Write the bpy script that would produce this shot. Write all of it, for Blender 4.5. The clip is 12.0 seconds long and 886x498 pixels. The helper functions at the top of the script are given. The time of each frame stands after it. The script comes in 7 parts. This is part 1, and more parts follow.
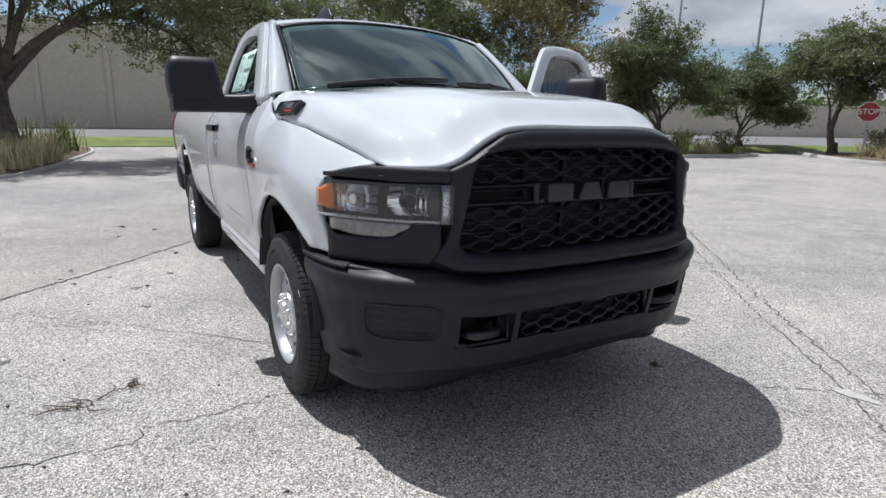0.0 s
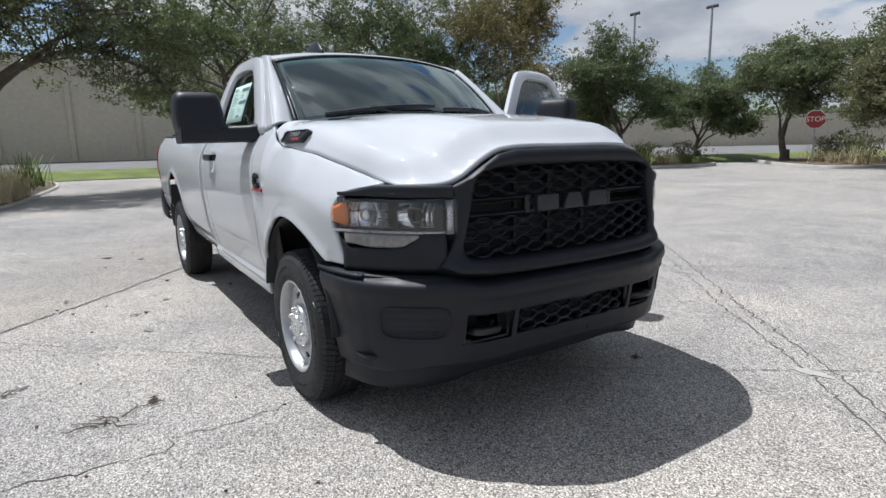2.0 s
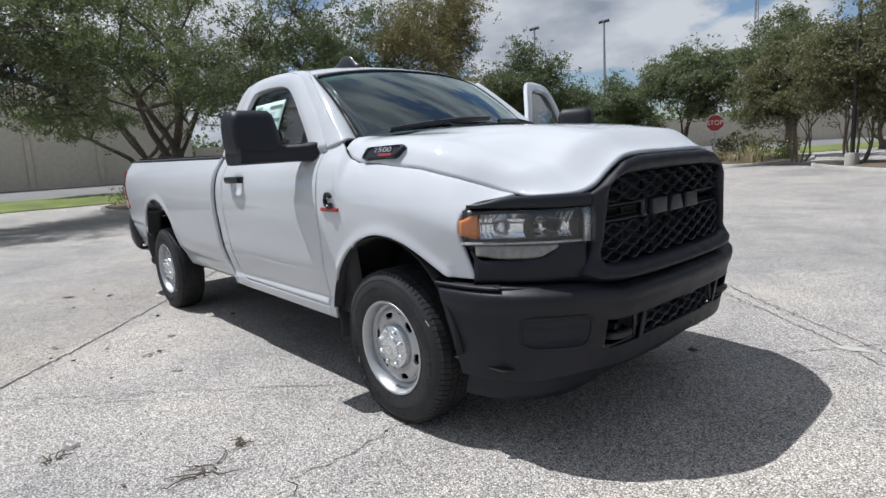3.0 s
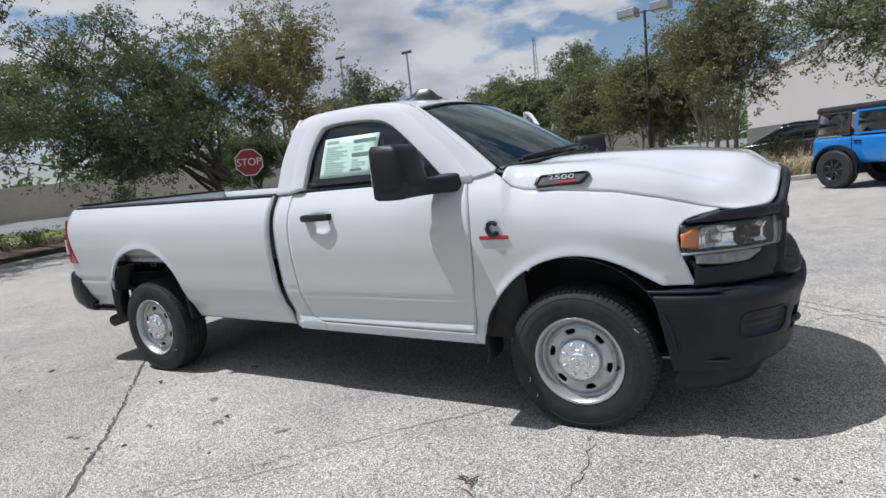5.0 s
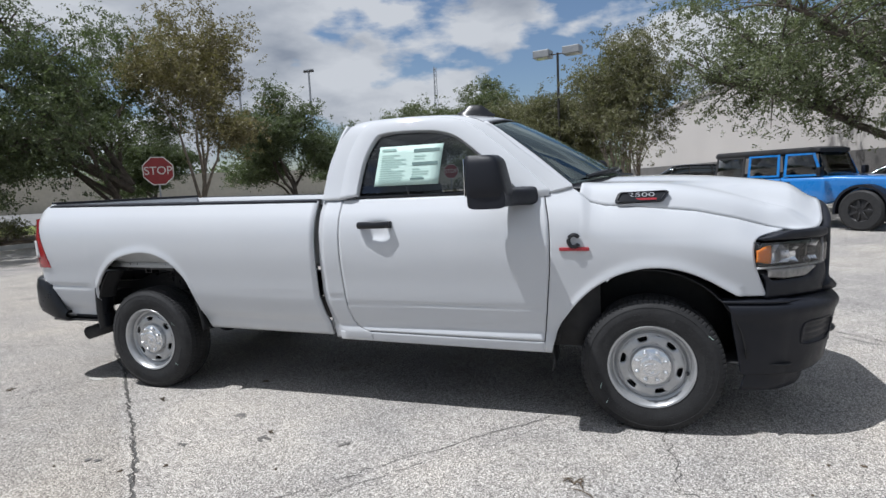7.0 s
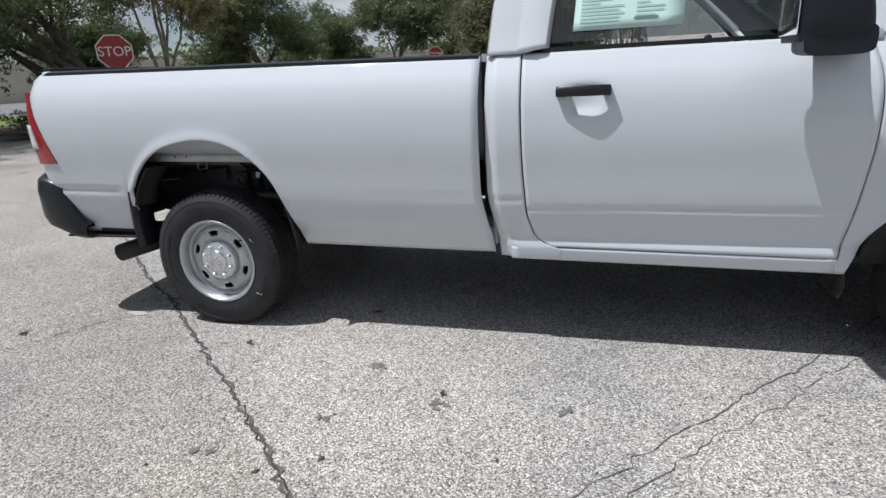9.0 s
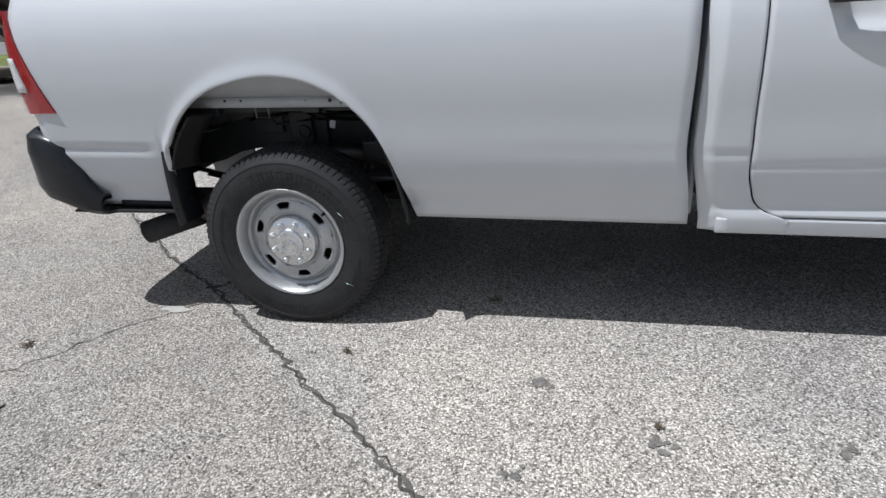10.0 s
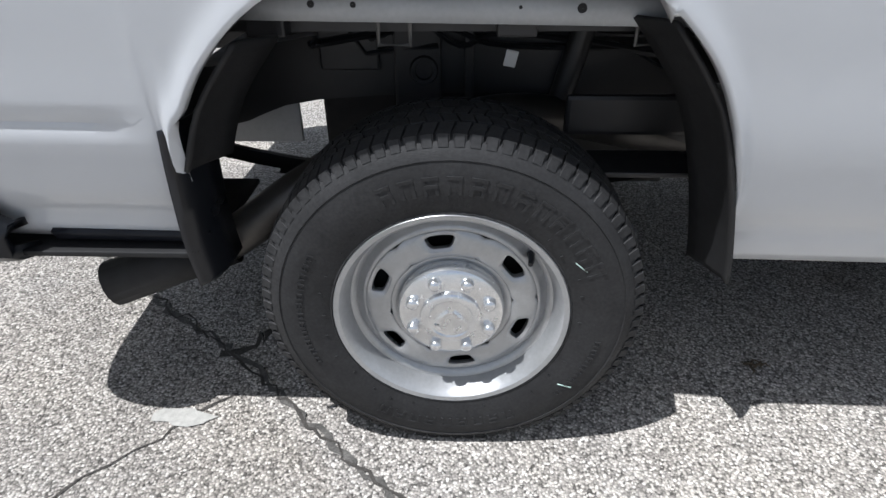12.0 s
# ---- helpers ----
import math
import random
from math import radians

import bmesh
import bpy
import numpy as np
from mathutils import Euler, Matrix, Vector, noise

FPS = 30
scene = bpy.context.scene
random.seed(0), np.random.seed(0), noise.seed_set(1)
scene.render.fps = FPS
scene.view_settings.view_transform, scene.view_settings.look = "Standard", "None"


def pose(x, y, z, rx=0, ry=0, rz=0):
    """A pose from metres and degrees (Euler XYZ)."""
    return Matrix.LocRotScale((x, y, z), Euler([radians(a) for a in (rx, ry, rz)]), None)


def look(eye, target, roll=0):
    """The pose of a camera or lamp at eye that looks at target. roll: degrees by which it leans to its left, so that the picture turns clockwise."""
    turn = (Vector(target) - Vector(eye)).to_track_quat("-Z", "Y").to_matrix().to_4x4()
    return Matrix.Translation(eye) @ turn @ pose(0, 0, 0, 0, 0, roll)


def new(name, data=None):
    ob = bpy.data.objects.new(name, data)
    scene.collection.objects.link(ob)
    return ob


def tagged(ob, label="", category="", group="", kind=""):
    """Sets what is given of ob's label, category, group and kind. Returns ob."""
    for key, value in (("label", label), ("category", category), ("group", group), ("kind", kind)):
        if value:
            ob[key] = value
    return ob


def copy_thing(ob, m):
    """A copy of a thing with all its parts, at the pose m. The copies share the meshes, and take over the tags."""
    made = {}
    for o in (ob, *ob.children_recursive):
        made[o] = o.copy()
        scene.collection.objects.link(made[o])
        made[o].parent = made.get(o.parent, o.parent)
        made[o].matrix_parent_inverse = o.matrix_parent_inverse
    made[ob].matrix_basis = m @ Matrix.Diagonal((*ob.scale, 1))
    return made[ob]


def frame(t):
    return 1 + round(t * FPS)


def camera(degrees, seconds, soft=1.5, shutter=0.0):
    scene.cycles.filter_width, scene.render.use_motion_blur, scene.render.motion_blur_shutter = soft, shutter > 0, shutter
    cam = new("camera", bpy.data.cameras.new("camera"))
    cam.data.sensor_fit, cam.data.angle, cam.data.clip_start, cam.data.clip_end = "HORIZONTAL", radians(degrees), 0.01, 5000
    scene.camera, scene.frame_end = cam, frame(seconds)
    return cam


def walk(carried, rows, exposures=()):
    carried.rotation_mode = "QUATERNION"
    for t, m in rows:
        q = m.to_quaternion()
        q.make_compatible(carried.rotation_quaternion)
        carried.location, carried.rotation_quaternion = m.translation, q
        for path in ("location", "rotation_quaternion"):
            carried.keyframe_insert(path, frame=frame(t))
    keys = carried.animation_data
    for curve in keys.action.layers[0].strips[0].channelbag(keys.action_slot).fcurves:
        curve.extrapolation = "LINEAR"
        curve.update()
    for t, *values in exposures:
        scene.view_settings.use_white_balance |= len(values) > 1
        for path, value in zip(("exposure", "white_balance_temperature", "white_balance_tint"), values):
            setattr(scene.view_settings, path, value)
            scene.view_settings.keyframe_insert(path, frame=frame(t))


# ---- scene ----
cam = camera(76.0, 12.0)
PATH = [
    (0, (6.155, -1.583, 1.267), (4.462, -0.61, 0.836), 1.0),
    (0.5, (6.358, -1.503, 1.269), (4.657, -0.537, 0.853), 0.6),
    (1, (6.485, -1.428, 1.271), (4.778, -0.462, 0.881), 0.3),
    (1.5, (6.481, -1.488, 1.273), (4.789, -0.487, 0.906), -0.3),
    (2, (6.311, -1.828, 1.272), (4.658, -0.762, 0.91), -1.1),
    (2.5, (6.095, -2.232, 1.298), (4.514, -1.051, 0.975), -2.2),
    (2.7, (5.964, -2.349, 1.289), (4.423, -1.117, 0.964), -2.6),
    (4.3, (4.911, -3.298, 1.408), (3.74, -1.707, 1.097), -6.4),
    (4.5, (4.77, -3.435, 1.427), (3.657, -1.804, 1.112), -6.2),
    (5, (4.425, -3.738, 1.456), (3.439, -2.022, 1.167), -6.0),
    (5.5, (4.036, -3.907, 1.447), (3.165, -2.124, 1.193), -5.3),
    (6, (3.748, -4.092, 1.446), (2.97, -2.264, 1.211), -4.3),
    (6.5, (3.582, -4.236, 1.465), (2.884, -2.374, 1.248), -3.4),
    (6.7, (3.548, -4.253, 1.466), (2.877, -2.381, 1.25), -3.1),
    (8.3, (2.672, -3.802, 1.365), (2.101, -1.934, 0.934), -2.7),
    (8.5, (2.446, -3.75, 1.384), (1.884, -1.889, 0.916), -2.9),
    (9, (1.995, -3.499, 1.326), (1.484, -1.662, 0.723), -3.1),
    (9.5, (1.5, -3.211, 1.282), (1.047, -1.392, 0.586), -3.4),
    (10, (1.067, -2.95, 1.249), (0.677, -1.155, 0.458), -3.5),
    (10.5, (0.724, -2.589, 1.206), (0.398, -0.825, 0.322), -3.6),
    (11, (0.337, -2.328, 1.184), (0.086, -0.591, 0.225), -3.2),
    (11.5, (0.133, -2.032, 1.13), (-0.026, -0.323, 0.103), -2.4),
    (12, (0.011, -1.839, 1.103), (-0.06, -0.154, 0.028), -0.6),
]
walk(cam, [(t, look(eye, target, roll)) for t, eye, target, roll in PATH],
     exposures=[(0, 0.10, 5950, 10), (4.5, 0.03, 5950, 10), (8.5, -0.03, 5950, 10), (10, -0.10, 5950, 10), (10.5, -0.10, 5950, 10), (11, 0.0, 5950, 10), (12, 0.26, 5950, 10)])

# ---- world, sun ----
SUN_TO = Vector((0.40, 0.205, -1.0)).normalized()
sun_el = math.asin(-SUN_TO.z)
sun_az = math.atan2(-SUN_TO.x, -SUN_TO.y)

world = bpy.data.worlds.new("sky_world")
scene.world = world
world.use_nodes = True
wt = world.node_tree
wt.nodes.clear()


def wnode(kind, **kw):
    n = wt.nodes.new(kind)
    for k, v in kw.items():
        n.inputs[k].default_value = v
    return n


sky = wt.nodes.new("ShaderNodeTexSky")
sky.sky_type = "NISHITA"
sky.sun_disc = False
sky.sun_elevation = sun_el
sky.sun_rotation = sun_az
sky.air_density, sky.dust_density, sky.ozone_density = 1.0, 1.2, 1.5
bg_sky = wnode("ShaderNodeBackground", Strength=0.088)
bg_cloud = wnode("ShaderNodeBackground", Strength=0.60)
mix_sky = wt.nodes.new("ShaderNodeMixShader")
w_out = wt.nodes.new("ShaderNodeOutputWorld")
tc = wt.nodes.new("ShaderNodeTexCoord")
sep = wt.nodes.new("ShaderNodeSeparateXYZ")
wt.links.new(tc.outputs["Generated"], sep.inputs[0])


def cloud_noise(lift):
    """Billowing cloud density round the sky, sampled a little higher up by lift."""
    mp = wt.nodes.new("ShaderNodeMapping")
    mp.inputs["Location"].default_value = (CLOUD_AT[0], CLOUD_AT[1], CLOUD_AT[2] + lift)
    mp.inputs["Scale"].default_value = (1.0, 1.0, 2.3)
    wt.links.new(tc.outputs["Generated"], mp.inputs["Vector"])
    nz = wnode("ShaderNodeTexNoise", Scale=3.2, Detail=12.0, Roughness=0.52, Distortion=0.05)
    wt.links.new(mp.outputs[0], nz.inputs["Vector"])
    return nz.outputs["Fac"]


def wmath(op, a, b):
    m = wt.nodes.new("ShaderNodeMath")
    m.operation = op
    for k, v in ((0, a), (1, b)):
        if isinstance(v, (int, float)):
            m.inputs[k].default_value = v
        else:
            wt.links.new(v, m.inputs[k])
    return m.outputs[0]


CLOUD_AT = (7.3, 2.2, 1.1)
here, above = cloud_noise(0.0), cloud_noise(0.16)
# more cover towards the zenith, where the cloud bases show grey
cover = wt.nodes.new("ShaderNodeMapRange")
cover.inputs["From Min"].default_value, cover.inputs["From Max"].default_value = 0.20, 0.55
cover.inputs["To Min"].default_value, cover.inputs["To Max"].default_value = 0.0, 0.07
wt.links.new(sep.outputs["Z"], cover.inputs["Value"])
ramp = wt.nodes.new("ShaderNodeValToRGB")
ramp.color_ramp.elements[0].position, ramp.color_ramp.elements[1].position = 0.475, 0.525
wt.links.new(wmath("ADD", here, cover.outputs[0]), ramp.inputs[0])
shade = wt.nodes.new("ShaderNodeValToRGB")
shade.color_ramp.elements[0].position, shade.color_ramp.elements[1].position = 0.49, 0.69
shade.color_ramp.elements[0].color = (1, 1, 1, 1)
shade.color_ramp.elements[1].color = (0.42, 0.46, 0.53, 1)
wt.links.new(wmath("ADD", wmath("MULTIPLY", cover.outputs[0], 1.2), above), shade.inputs[0])
wt.links.new(shade.outputs[0], bg_cloud.inputs[0])
wt.links.new(sky.outputs[0], bg_sky.inputs[0])
wt.links.new(ramp.outputs[0], mix_sky.inputs[0])
wt.links.new(bg_sky.outputs[0], mix_sky.inputs[1])
wt.links.new(bg_cloud.outputs[0], mix_sky.inputs[2])
wt.links.new(mix_sky.outputs[0], w_out.inputs[0])

sun_data = bpy.data.lights.new("sun", "SUN")
sun_data.energy, sun_data.angle, sun_data.color = 4.9, radians(0.53), (1.0, 0.965, 0.915)
sun = new("sun", sun_data)
sun.matrix_world = Matrix.Translation((0, 0, 60)) @ SUN_TO.to_track_quat("-Z", "Y").to_matrix().to_4x4()


# ---- materials ----
def mat(name, color, rough=0.5, metal=0.0, vary=0.12, scale=8.0, fine=0.0, fine_scale=120.0, bump=0.0, bump_scale=200.0,
        coat=0.0, spec=0.5, rand=0.0, rough_vary=0.08):
    """A procedural surface: base colour with variation at two scales, relief and gloss."""
    m = bpy.data.materials.new(name)
    m.use_nodes = True
    nt = m.node_tree
    b = nt.nodes["Principled BSDF"]
    b.inputs["Roughness"].default_value, b.inputs["Metallic"].default_value = rough, metal
    b.inputs["Specular IOR Level"].default_value = spec
    b.inputs["Coat Weight"].default_value, b.inputs["Coat Roughness"].default_value = coat, 0.03
    co = nt.nodes.new("ShaderNodeTexCoord").outputs["Object"]

    def noise_tex(s, d=4.0):
        n = nt.nodes.new("ShaderNodeTexNoise")
        n.inputs["Scale"].default_value, n.inputs["Detail"].default_value = s, d
        nt.links.new(co, n.inputs["Vector"])
        return n.outputs["Fac"]

    def mul(a, lo, hi):
        r = nt.nodes.new("ShaderNodeMapRange")
        r.inputs["From Min"].default_value, r.inputs["From Max"].default_value = 0.25, 0.75
        r.inputs["To Min"].default_value, r.inputs["To Max"].default_value = lo, hi
        nt.links.new(a, r.inputs["Value"])
        return r.outputs[0]

    value = mul(noise_tex(scale), 1 - vary, 1 + vary)
    if fine:
        f = nt.nodes.new("ShaderNodeMath")
        f.operation = "MULTIPLY"
        nt.links.new(value, f.inputs[0])
        nt.links.new(mul(noise_tex(fine_scale, 2.0), 1 - fine, 1 + fine), f.inputs[1])
        value = f.outputs[0]
    if rand:
        info = nt.nodes.new("ShaderNodeNewGeometry")
        f = nt.nodes.new("ShaderNodeMath")
        f.operation = "MULTIPLY"
        r = nt.nodes.new("ShaderNodeMapRange")
        r.inputs["To Min"].default_value, r.inputs["To Max"].default_value = 1 - rand, 1 + rand
        nt.links.new(info.outputs["Random Per Island"], r.inputs["Value"])
        nt.links.new(value, f.inputs[0])
        nt.links.new(r.outputs[0], f.inputs[1])
        value = f.outputs[0]
    vm = nt.nodes.new("ShaderNodeVectorMath")
    vm.operation = "SCALE"
    vm.inputs[0].default_value = color[:3]
    nt.links.new(value, vm.inputs["Scale"])
    nt.links.new(vm.outputs[0], b.inputs["Base Color"])
    if rough_vary:
        nt.links.new(mul(noise_tex(scale * 2.3), max(0.01, rough - rough_vary), min(1, rough + rough_vary)), b.inputs["Roughness"])
    if bump:
        bp = nt.nodes.new("ShaderNodeBump")
        bp.inputs["Strength"].default_value, bp.inputs["Distance"].default_value = bump, 0.002
        nt.links.new(noise_tex(bump_scale, 3.0), bp.inputs["Height"])
        nt.links.new(bp.outputs[0], b.inputs["Normal"])
    return m


def glass(name, tint, gloss=0.06, sheen=(0.8, 0.8, 0.8)):
    """A thin pane: tinted see-through with a mirror-like gloss that grows at grazing angles."""
    m = bpy.data.materials.new(name)
    m.use_nodes = True
    nt = m.node_tree
    nt.nodes.clear()
    out = nt.nodes.new("ShaderNodeOutputMaterial")
    tr = nt.nodes.new("ShaderNodeBsdfTransparent")
    tr.inputs[0].default_value = (*tint, 1)
    gl = nt.nodes.new("ShaderNodeBsdfGlossy")
    gl.inputs[0].default_value = (*sheen, 1)
    gl.inputs["Roughness"].default_value = 0.015
    fr = nt.nodes.new("ShaderNodeFresnel")
    fr.inputs[0].default_value = 1.52
    ad = nt.nodes.new("ShaderNodeMath")
    ad.operation = "ADD"
    ad.inputs[1].default_value = gloss
    mx = nt.nodes.new("ShaderNodeMixShader")
    nt.links.new(fr.outputs[0], ad.inputs[0])
    nt.links.new(ad.outputs[0], mx.inputs[0])
    nt.links.new(tr.outputs[0], mx.inputs[1])
    nt.links.new(gl.outputs[0], mx.inputs[2])
    nt.links.new(mx.outputs[0], out.inputs[0])
    return m


M_PAINT = mat("white_paint", (0.540, 0.555, 0.578), 0.62, vary=0.012, scale=2.0, coat=1.0, rough_vary=0.03, spec=0.12)
M_PLASTIC = mat("black_plastic", (0.0085, 0.0098, 0.015), 0.50, vary=0.15, scale=6, fine=0.15, fine_scale=400, bump=0.14, bump_scale=900, spec=0.34)
M_PLASTIC_S = mat("smooth_black_plastic", (0.010, 0.011, 0.014), 0.32, vary=0.15, scale=6, bump=0.05, bump_scale=600, spec=0.42)
M_RUBBER = mat("tyre_rubber", (0.026, 0.026, 0.027), 0.68, vary=0.22, scale=14, fine=0.25, fine_scale=160, bump=0.3, bump_scale=420, spec=0.3)
M_STEEL = mat("painted_steel_wheel", (0.43, 0.437, 0.445), 0.36, metal=0.6, vary=0.08, scale=20, fine=0.05, bump=0.05, bump_scale=500)
M_CAP = mat("hub_cap_metal", (0.70, 0.71, 0.72), 0.24, metal=0.9, vary=0.06, scale=24, rough_vary=0.05)
M_CHROME = mat("chrome", (0.80, 0.81, 0.83), 0.10, metal=1.0, vary=0.06, scale=18, rough_vary=0.05)
# near-black of underbody parts, also stands in for shade in gaps
M_DARK = mat("dark_underbody_and_gaps", (0.010, 0.010, 0.011), 0.7, vary=0.3, scale=9, bump=0.2)
M_FRAME = mat("frame_black_metal", (0.020, 0.020, 0.022), 0.42, vary=0.25, scale=10, bump=0.1)
M_GALVD = mat("dull_zinc", (0.16, 0.155, 0.15), 0.45, metal=0.7, vary=0.2, scale=30)
M_PRIMER = mat("grey_bed_metal", (0.40, 0.41, 0.42), 0.5, vary=0.1, scale=6, fine=0.05)
M_EXHAUST = mat("exhaust_steel", (0.09, 0.085, 0.08), 0.45, metal=0.8, vary=0.3, scale=12)
M_RED = mat("red_lamp_lens", (0.30, 0.006, 0.010), 0.16, vary=0.12, scale=60, coat=0.5)
M_CLEAR = mat("clear_lamp_lens", (0.62, 0.62, 0.62), 0.15, vary=0.2, scale=50, coat=1.0)
M_AMBER = mat("amber_lamp", (0.75, 0.22, 0.02), 0.2, vary=0.25, scale=80, coat=1.0)
M_GRILLE = mat("grille_bar_plastic", (0.028, 0.030, 0.037), 0.36, vary=0.15, scale=6, bump=0.05, bump_scale=600)
M_REFLECT = mat("lamp_reflector", (0.86, 0.87, 0.89), 0.11, metal=1.0, vary=0.08, scale=30, rough_vary=0.03)
M_EMBLEM = mat("emblem_plastic", (0.017, 0.0185, 0.023), 0.42, vary=0.1, scale=20)
M_TURN = mat("smoky_lamp_lens", (0.17, 0.165, 0.16), 0.2, vary=0.3, scale=40, coat=1.0)
M_REDBADGE = mat("red_badge", (0.35, 0.03, 0.04), 0.3, vary=0.1, scale=60)
M_SILVER = mat("silver_badge", (0.55, 0.55, 0.57), 0.3, metal=0.7, vary=0.1, scale=60)
M_GLASS = glass("window_glass", (0.30, 0.34, 0.35), 0.05)
M_WS = glass("windscreen_glass", (0.50, 0.66, 0.63), 0.13, (0.80, 0.92, 0.90))
M_LENS = glass("lamp_cover", (0.92, 0.93, 0.94), 0.03)
M_INTERIOR = mat("grey_interior", (0.085, 0.088, 0.09), 0.75, vary=0.2, scale=20, bump=0.2)
M_INT_L = mat("light_interior", (0.28, 0.28, 0.27), 0.8, vary=0.1, scale=20, bump=0.2)
M_STICKER = mat("sticker_paper", (0.50, 0.66, 0.60), 0.6, vary=0.03, scale=20)
M_SIGNPALE = mat("white_tag", (0.70, 0.70, 0.69), 0.6, vary=0.06, scale=40)
M_STICKER_D = mat("sticker_print", (0.10, 0.17, 0.16), 0.6, vary=0.1, scale=40)
M_STICKER_M = mat("sticker_pale_print", (0.30, 0.44, 0.40), 0.6, vary=0.1, scale=40)


# ---- mesh tools ----
def part(name, bm, material, parent=None, label="", smooth=True, thick=0.0, offset=-1.0, angle=40, bevel=0.0):
    """Links a bmesh as one mesh object, under a thing or a part if one is given."""
    me = bpy.data.meshes.new(name)
    bmesh.ops.recalc_face_normals(bm, faces=bm.faces[:]) if not thick else None
    bm.to_mesh(me)
    bm.free()
    me.materials.append(material)
    if smooth:
        for p in me.polygons:
            p.use_smooth = True
        me.set_sharp_from_angle(angle=radians(angle))
    ob = new(name, me)
    if parent:
        ob.parent = parent
    if thick:
        s = ob.modifiers.new("thickness", "SOLIDIFY")
        s.thickness, s.offset, s.use_even_offset = thick, offset, False
    if bevel:
        b = ob.modifiers.new("edge", "BEVEL")
        b.width, b.segments, b.limit_method = bevel, 2, "ANGLE"
    if label:
        ob["label"] = label
    return ob


def thing(name, label, category, at=(0, 0, 0), group="", kind="", rz=0.0):
    ob = new(name)
    ob.empty_display_size = 0.2
    ob.matrix_world = pose(*at, 0, 0, rz)
    return tagged(ob, label, category, group, kind)


def B():
    return bmesh.new()


def interp(x, table):
    """Piecewise smooth curve through (x, value) pairs."""
    if x <= table[0][0]:
        return table[0][1]
    for (a, fa), (b, fb) in zip(table, table[1:]):
        if x <= b:
            return fa + (fb - fa) * (x - a) / (b - a)
    return table[-1][1]


def curve(x, table):
    """A smooth (monotone-ish cubic) curve through (x, value) pairs."""
    n = len(table)
    if x <= table[0][0]:
        return table[0][1]
    if x >= table[-1][0]:
        return table[-1][1]
    i = next(k for k in range(n - 1) if x <= table[k + 1][0])
    sl = lambda k: 0.0 if k < 0 or k >= n - 1 else (table[k + 1][1] - table[k][1]) / (table[k + 1][0] - table[k][0])
    (x0, y0), (x1, y1) = table[i], table[i + 1]
    h = x1 - x0
    m0 = (sl(i - 1) + sl(i)) / 2 if i > 0 else sl(i)
    m1 = (sl(i) + sl(i + 1)) / 2 if i + 2 < n else sl(i)
    t = (x - x0) / h
    return (2 * t**3 - 3 * t**2 + 1) * y0 + (t**3 - 2 * t**2 + t) * h * m0 + (-2 * t**3 + 3 * t**2) * y1 + (t**3 - t**2) * h * m1


def span(a, b, n):
    return [a + (b - a) * i / n for i in range(n + 1)]


def sheet(bm, us, vs, fn, skip=None, flip=False):
    """A grid of quads over us x vs through fn(u, v); skip(u, v) of a cell's middle leaves a hole."""
    g = [[bm.verts.new(fn(u, v)) for v in vs] for u in us]
    for i in range(len(us) - 1):
        for j in range(len(vs) - 1):
            if skip and skip((us[i] + us[i + 1]) / 2, (vs[j] + vs[j + 1]) / 2):
                continue
            q = [g[i][j], g[i + 1][j], g[i + 1][j + 1], g[i][j + 1]]
            bm.faces.new(q[::-1] if flip else q)
    for v in [v for v in bm.verts if not v.link_faces]:
        bm.verts.remove(v)
    return g


def loops(bm, rows, closed=True, flip=False, cap=False):
    """Joins rows of points, all of one length, into a skin."""
    g = [[bm.verts.new(p) for p in r] for r in rows]
    n = len(g[0])
    for a, b in zip(g, g[1:]):
        for i in range(n if closed else n - 1):
            q = [a[i], a[(i + 1) % n], b[(i + 1) % n], b[i]]
            bm.faces.new(q[::-1] if flip else q)
    if cap:
        bm.faces.new(g[0][::-1] if not flip else g[0])
        bm.faces.new(g[-1] if not flip else g[-1][::-1])
    return g


def dense(points, n, closed=True):
    """Each side of a polygon cut into n."""
    out = []
    m = len(points)
    for i in range(m if closed else m - 1):
        a, b = points[i], points[(i + 1) % m]
        out += [tuple(p + (q - p) * k / n for p, q in zip(a, b)) for k in range(n)]
    if not closed:
        out.append(tuple(points[-1]))
    return out


def tube(bm, pts, r, seg=8, cap=True, flat=1.0):
    """A round bar along points; r a number or one for each point."""
    pts = [Vector(p) for p in pts]
    rs = r if isinstance(r, (list, tuple)) else [r] * len(pts)
    rows = []
    up = Vector((0, 0, 1))
    for i, p in enumerate(pts):
        d = (pts[min(i + 1, len(pts) - 1)] - pts[max(i - 1, 0)]).normalized()
        if abs(d.dot(up)) > 0.97:
            up = Vector((1, 0, 0)) if abs(d.x) < 0.9 else Vector((0, 1, 0))
        s = d.cross(up).normalized()
        w = s.cross(d).normalized()
        rows.append([p + (s * math.cos(2 * math.pi * k / seg) + w * math.sin(2 * math.pi * k / seg) * flat) * rs[i] for k in range(seg)])
    loops(bm, rows, cap=cap)


def box(bm, c, s, bevel=0.0, seg=2, m=None):
    """A block of size s round c, with rounded edges."""
    r = bmesh.ops.create_cube(bm, size=1.0)
    vs = r["verts"]
    for v in vs:
        v.co = Vector((v.co.x * s[0], v.co.y * s[1], v.co.z * s[2]))
    if bevel:
        es = list({e for v in vs for e in v.link_edges})
        k = bmesh.ops.bevel(bm, geom=es, offset=bevel, segments=seg, affect="EDGES", profile=0.6)
        vs = list({v for f in k["faces"] for v in f.verts} | {v for v in vs if v.is_valid})
    for v in vs:
        v.co = (m @ v.co if m else v.co) + Vector(c)
    return vs


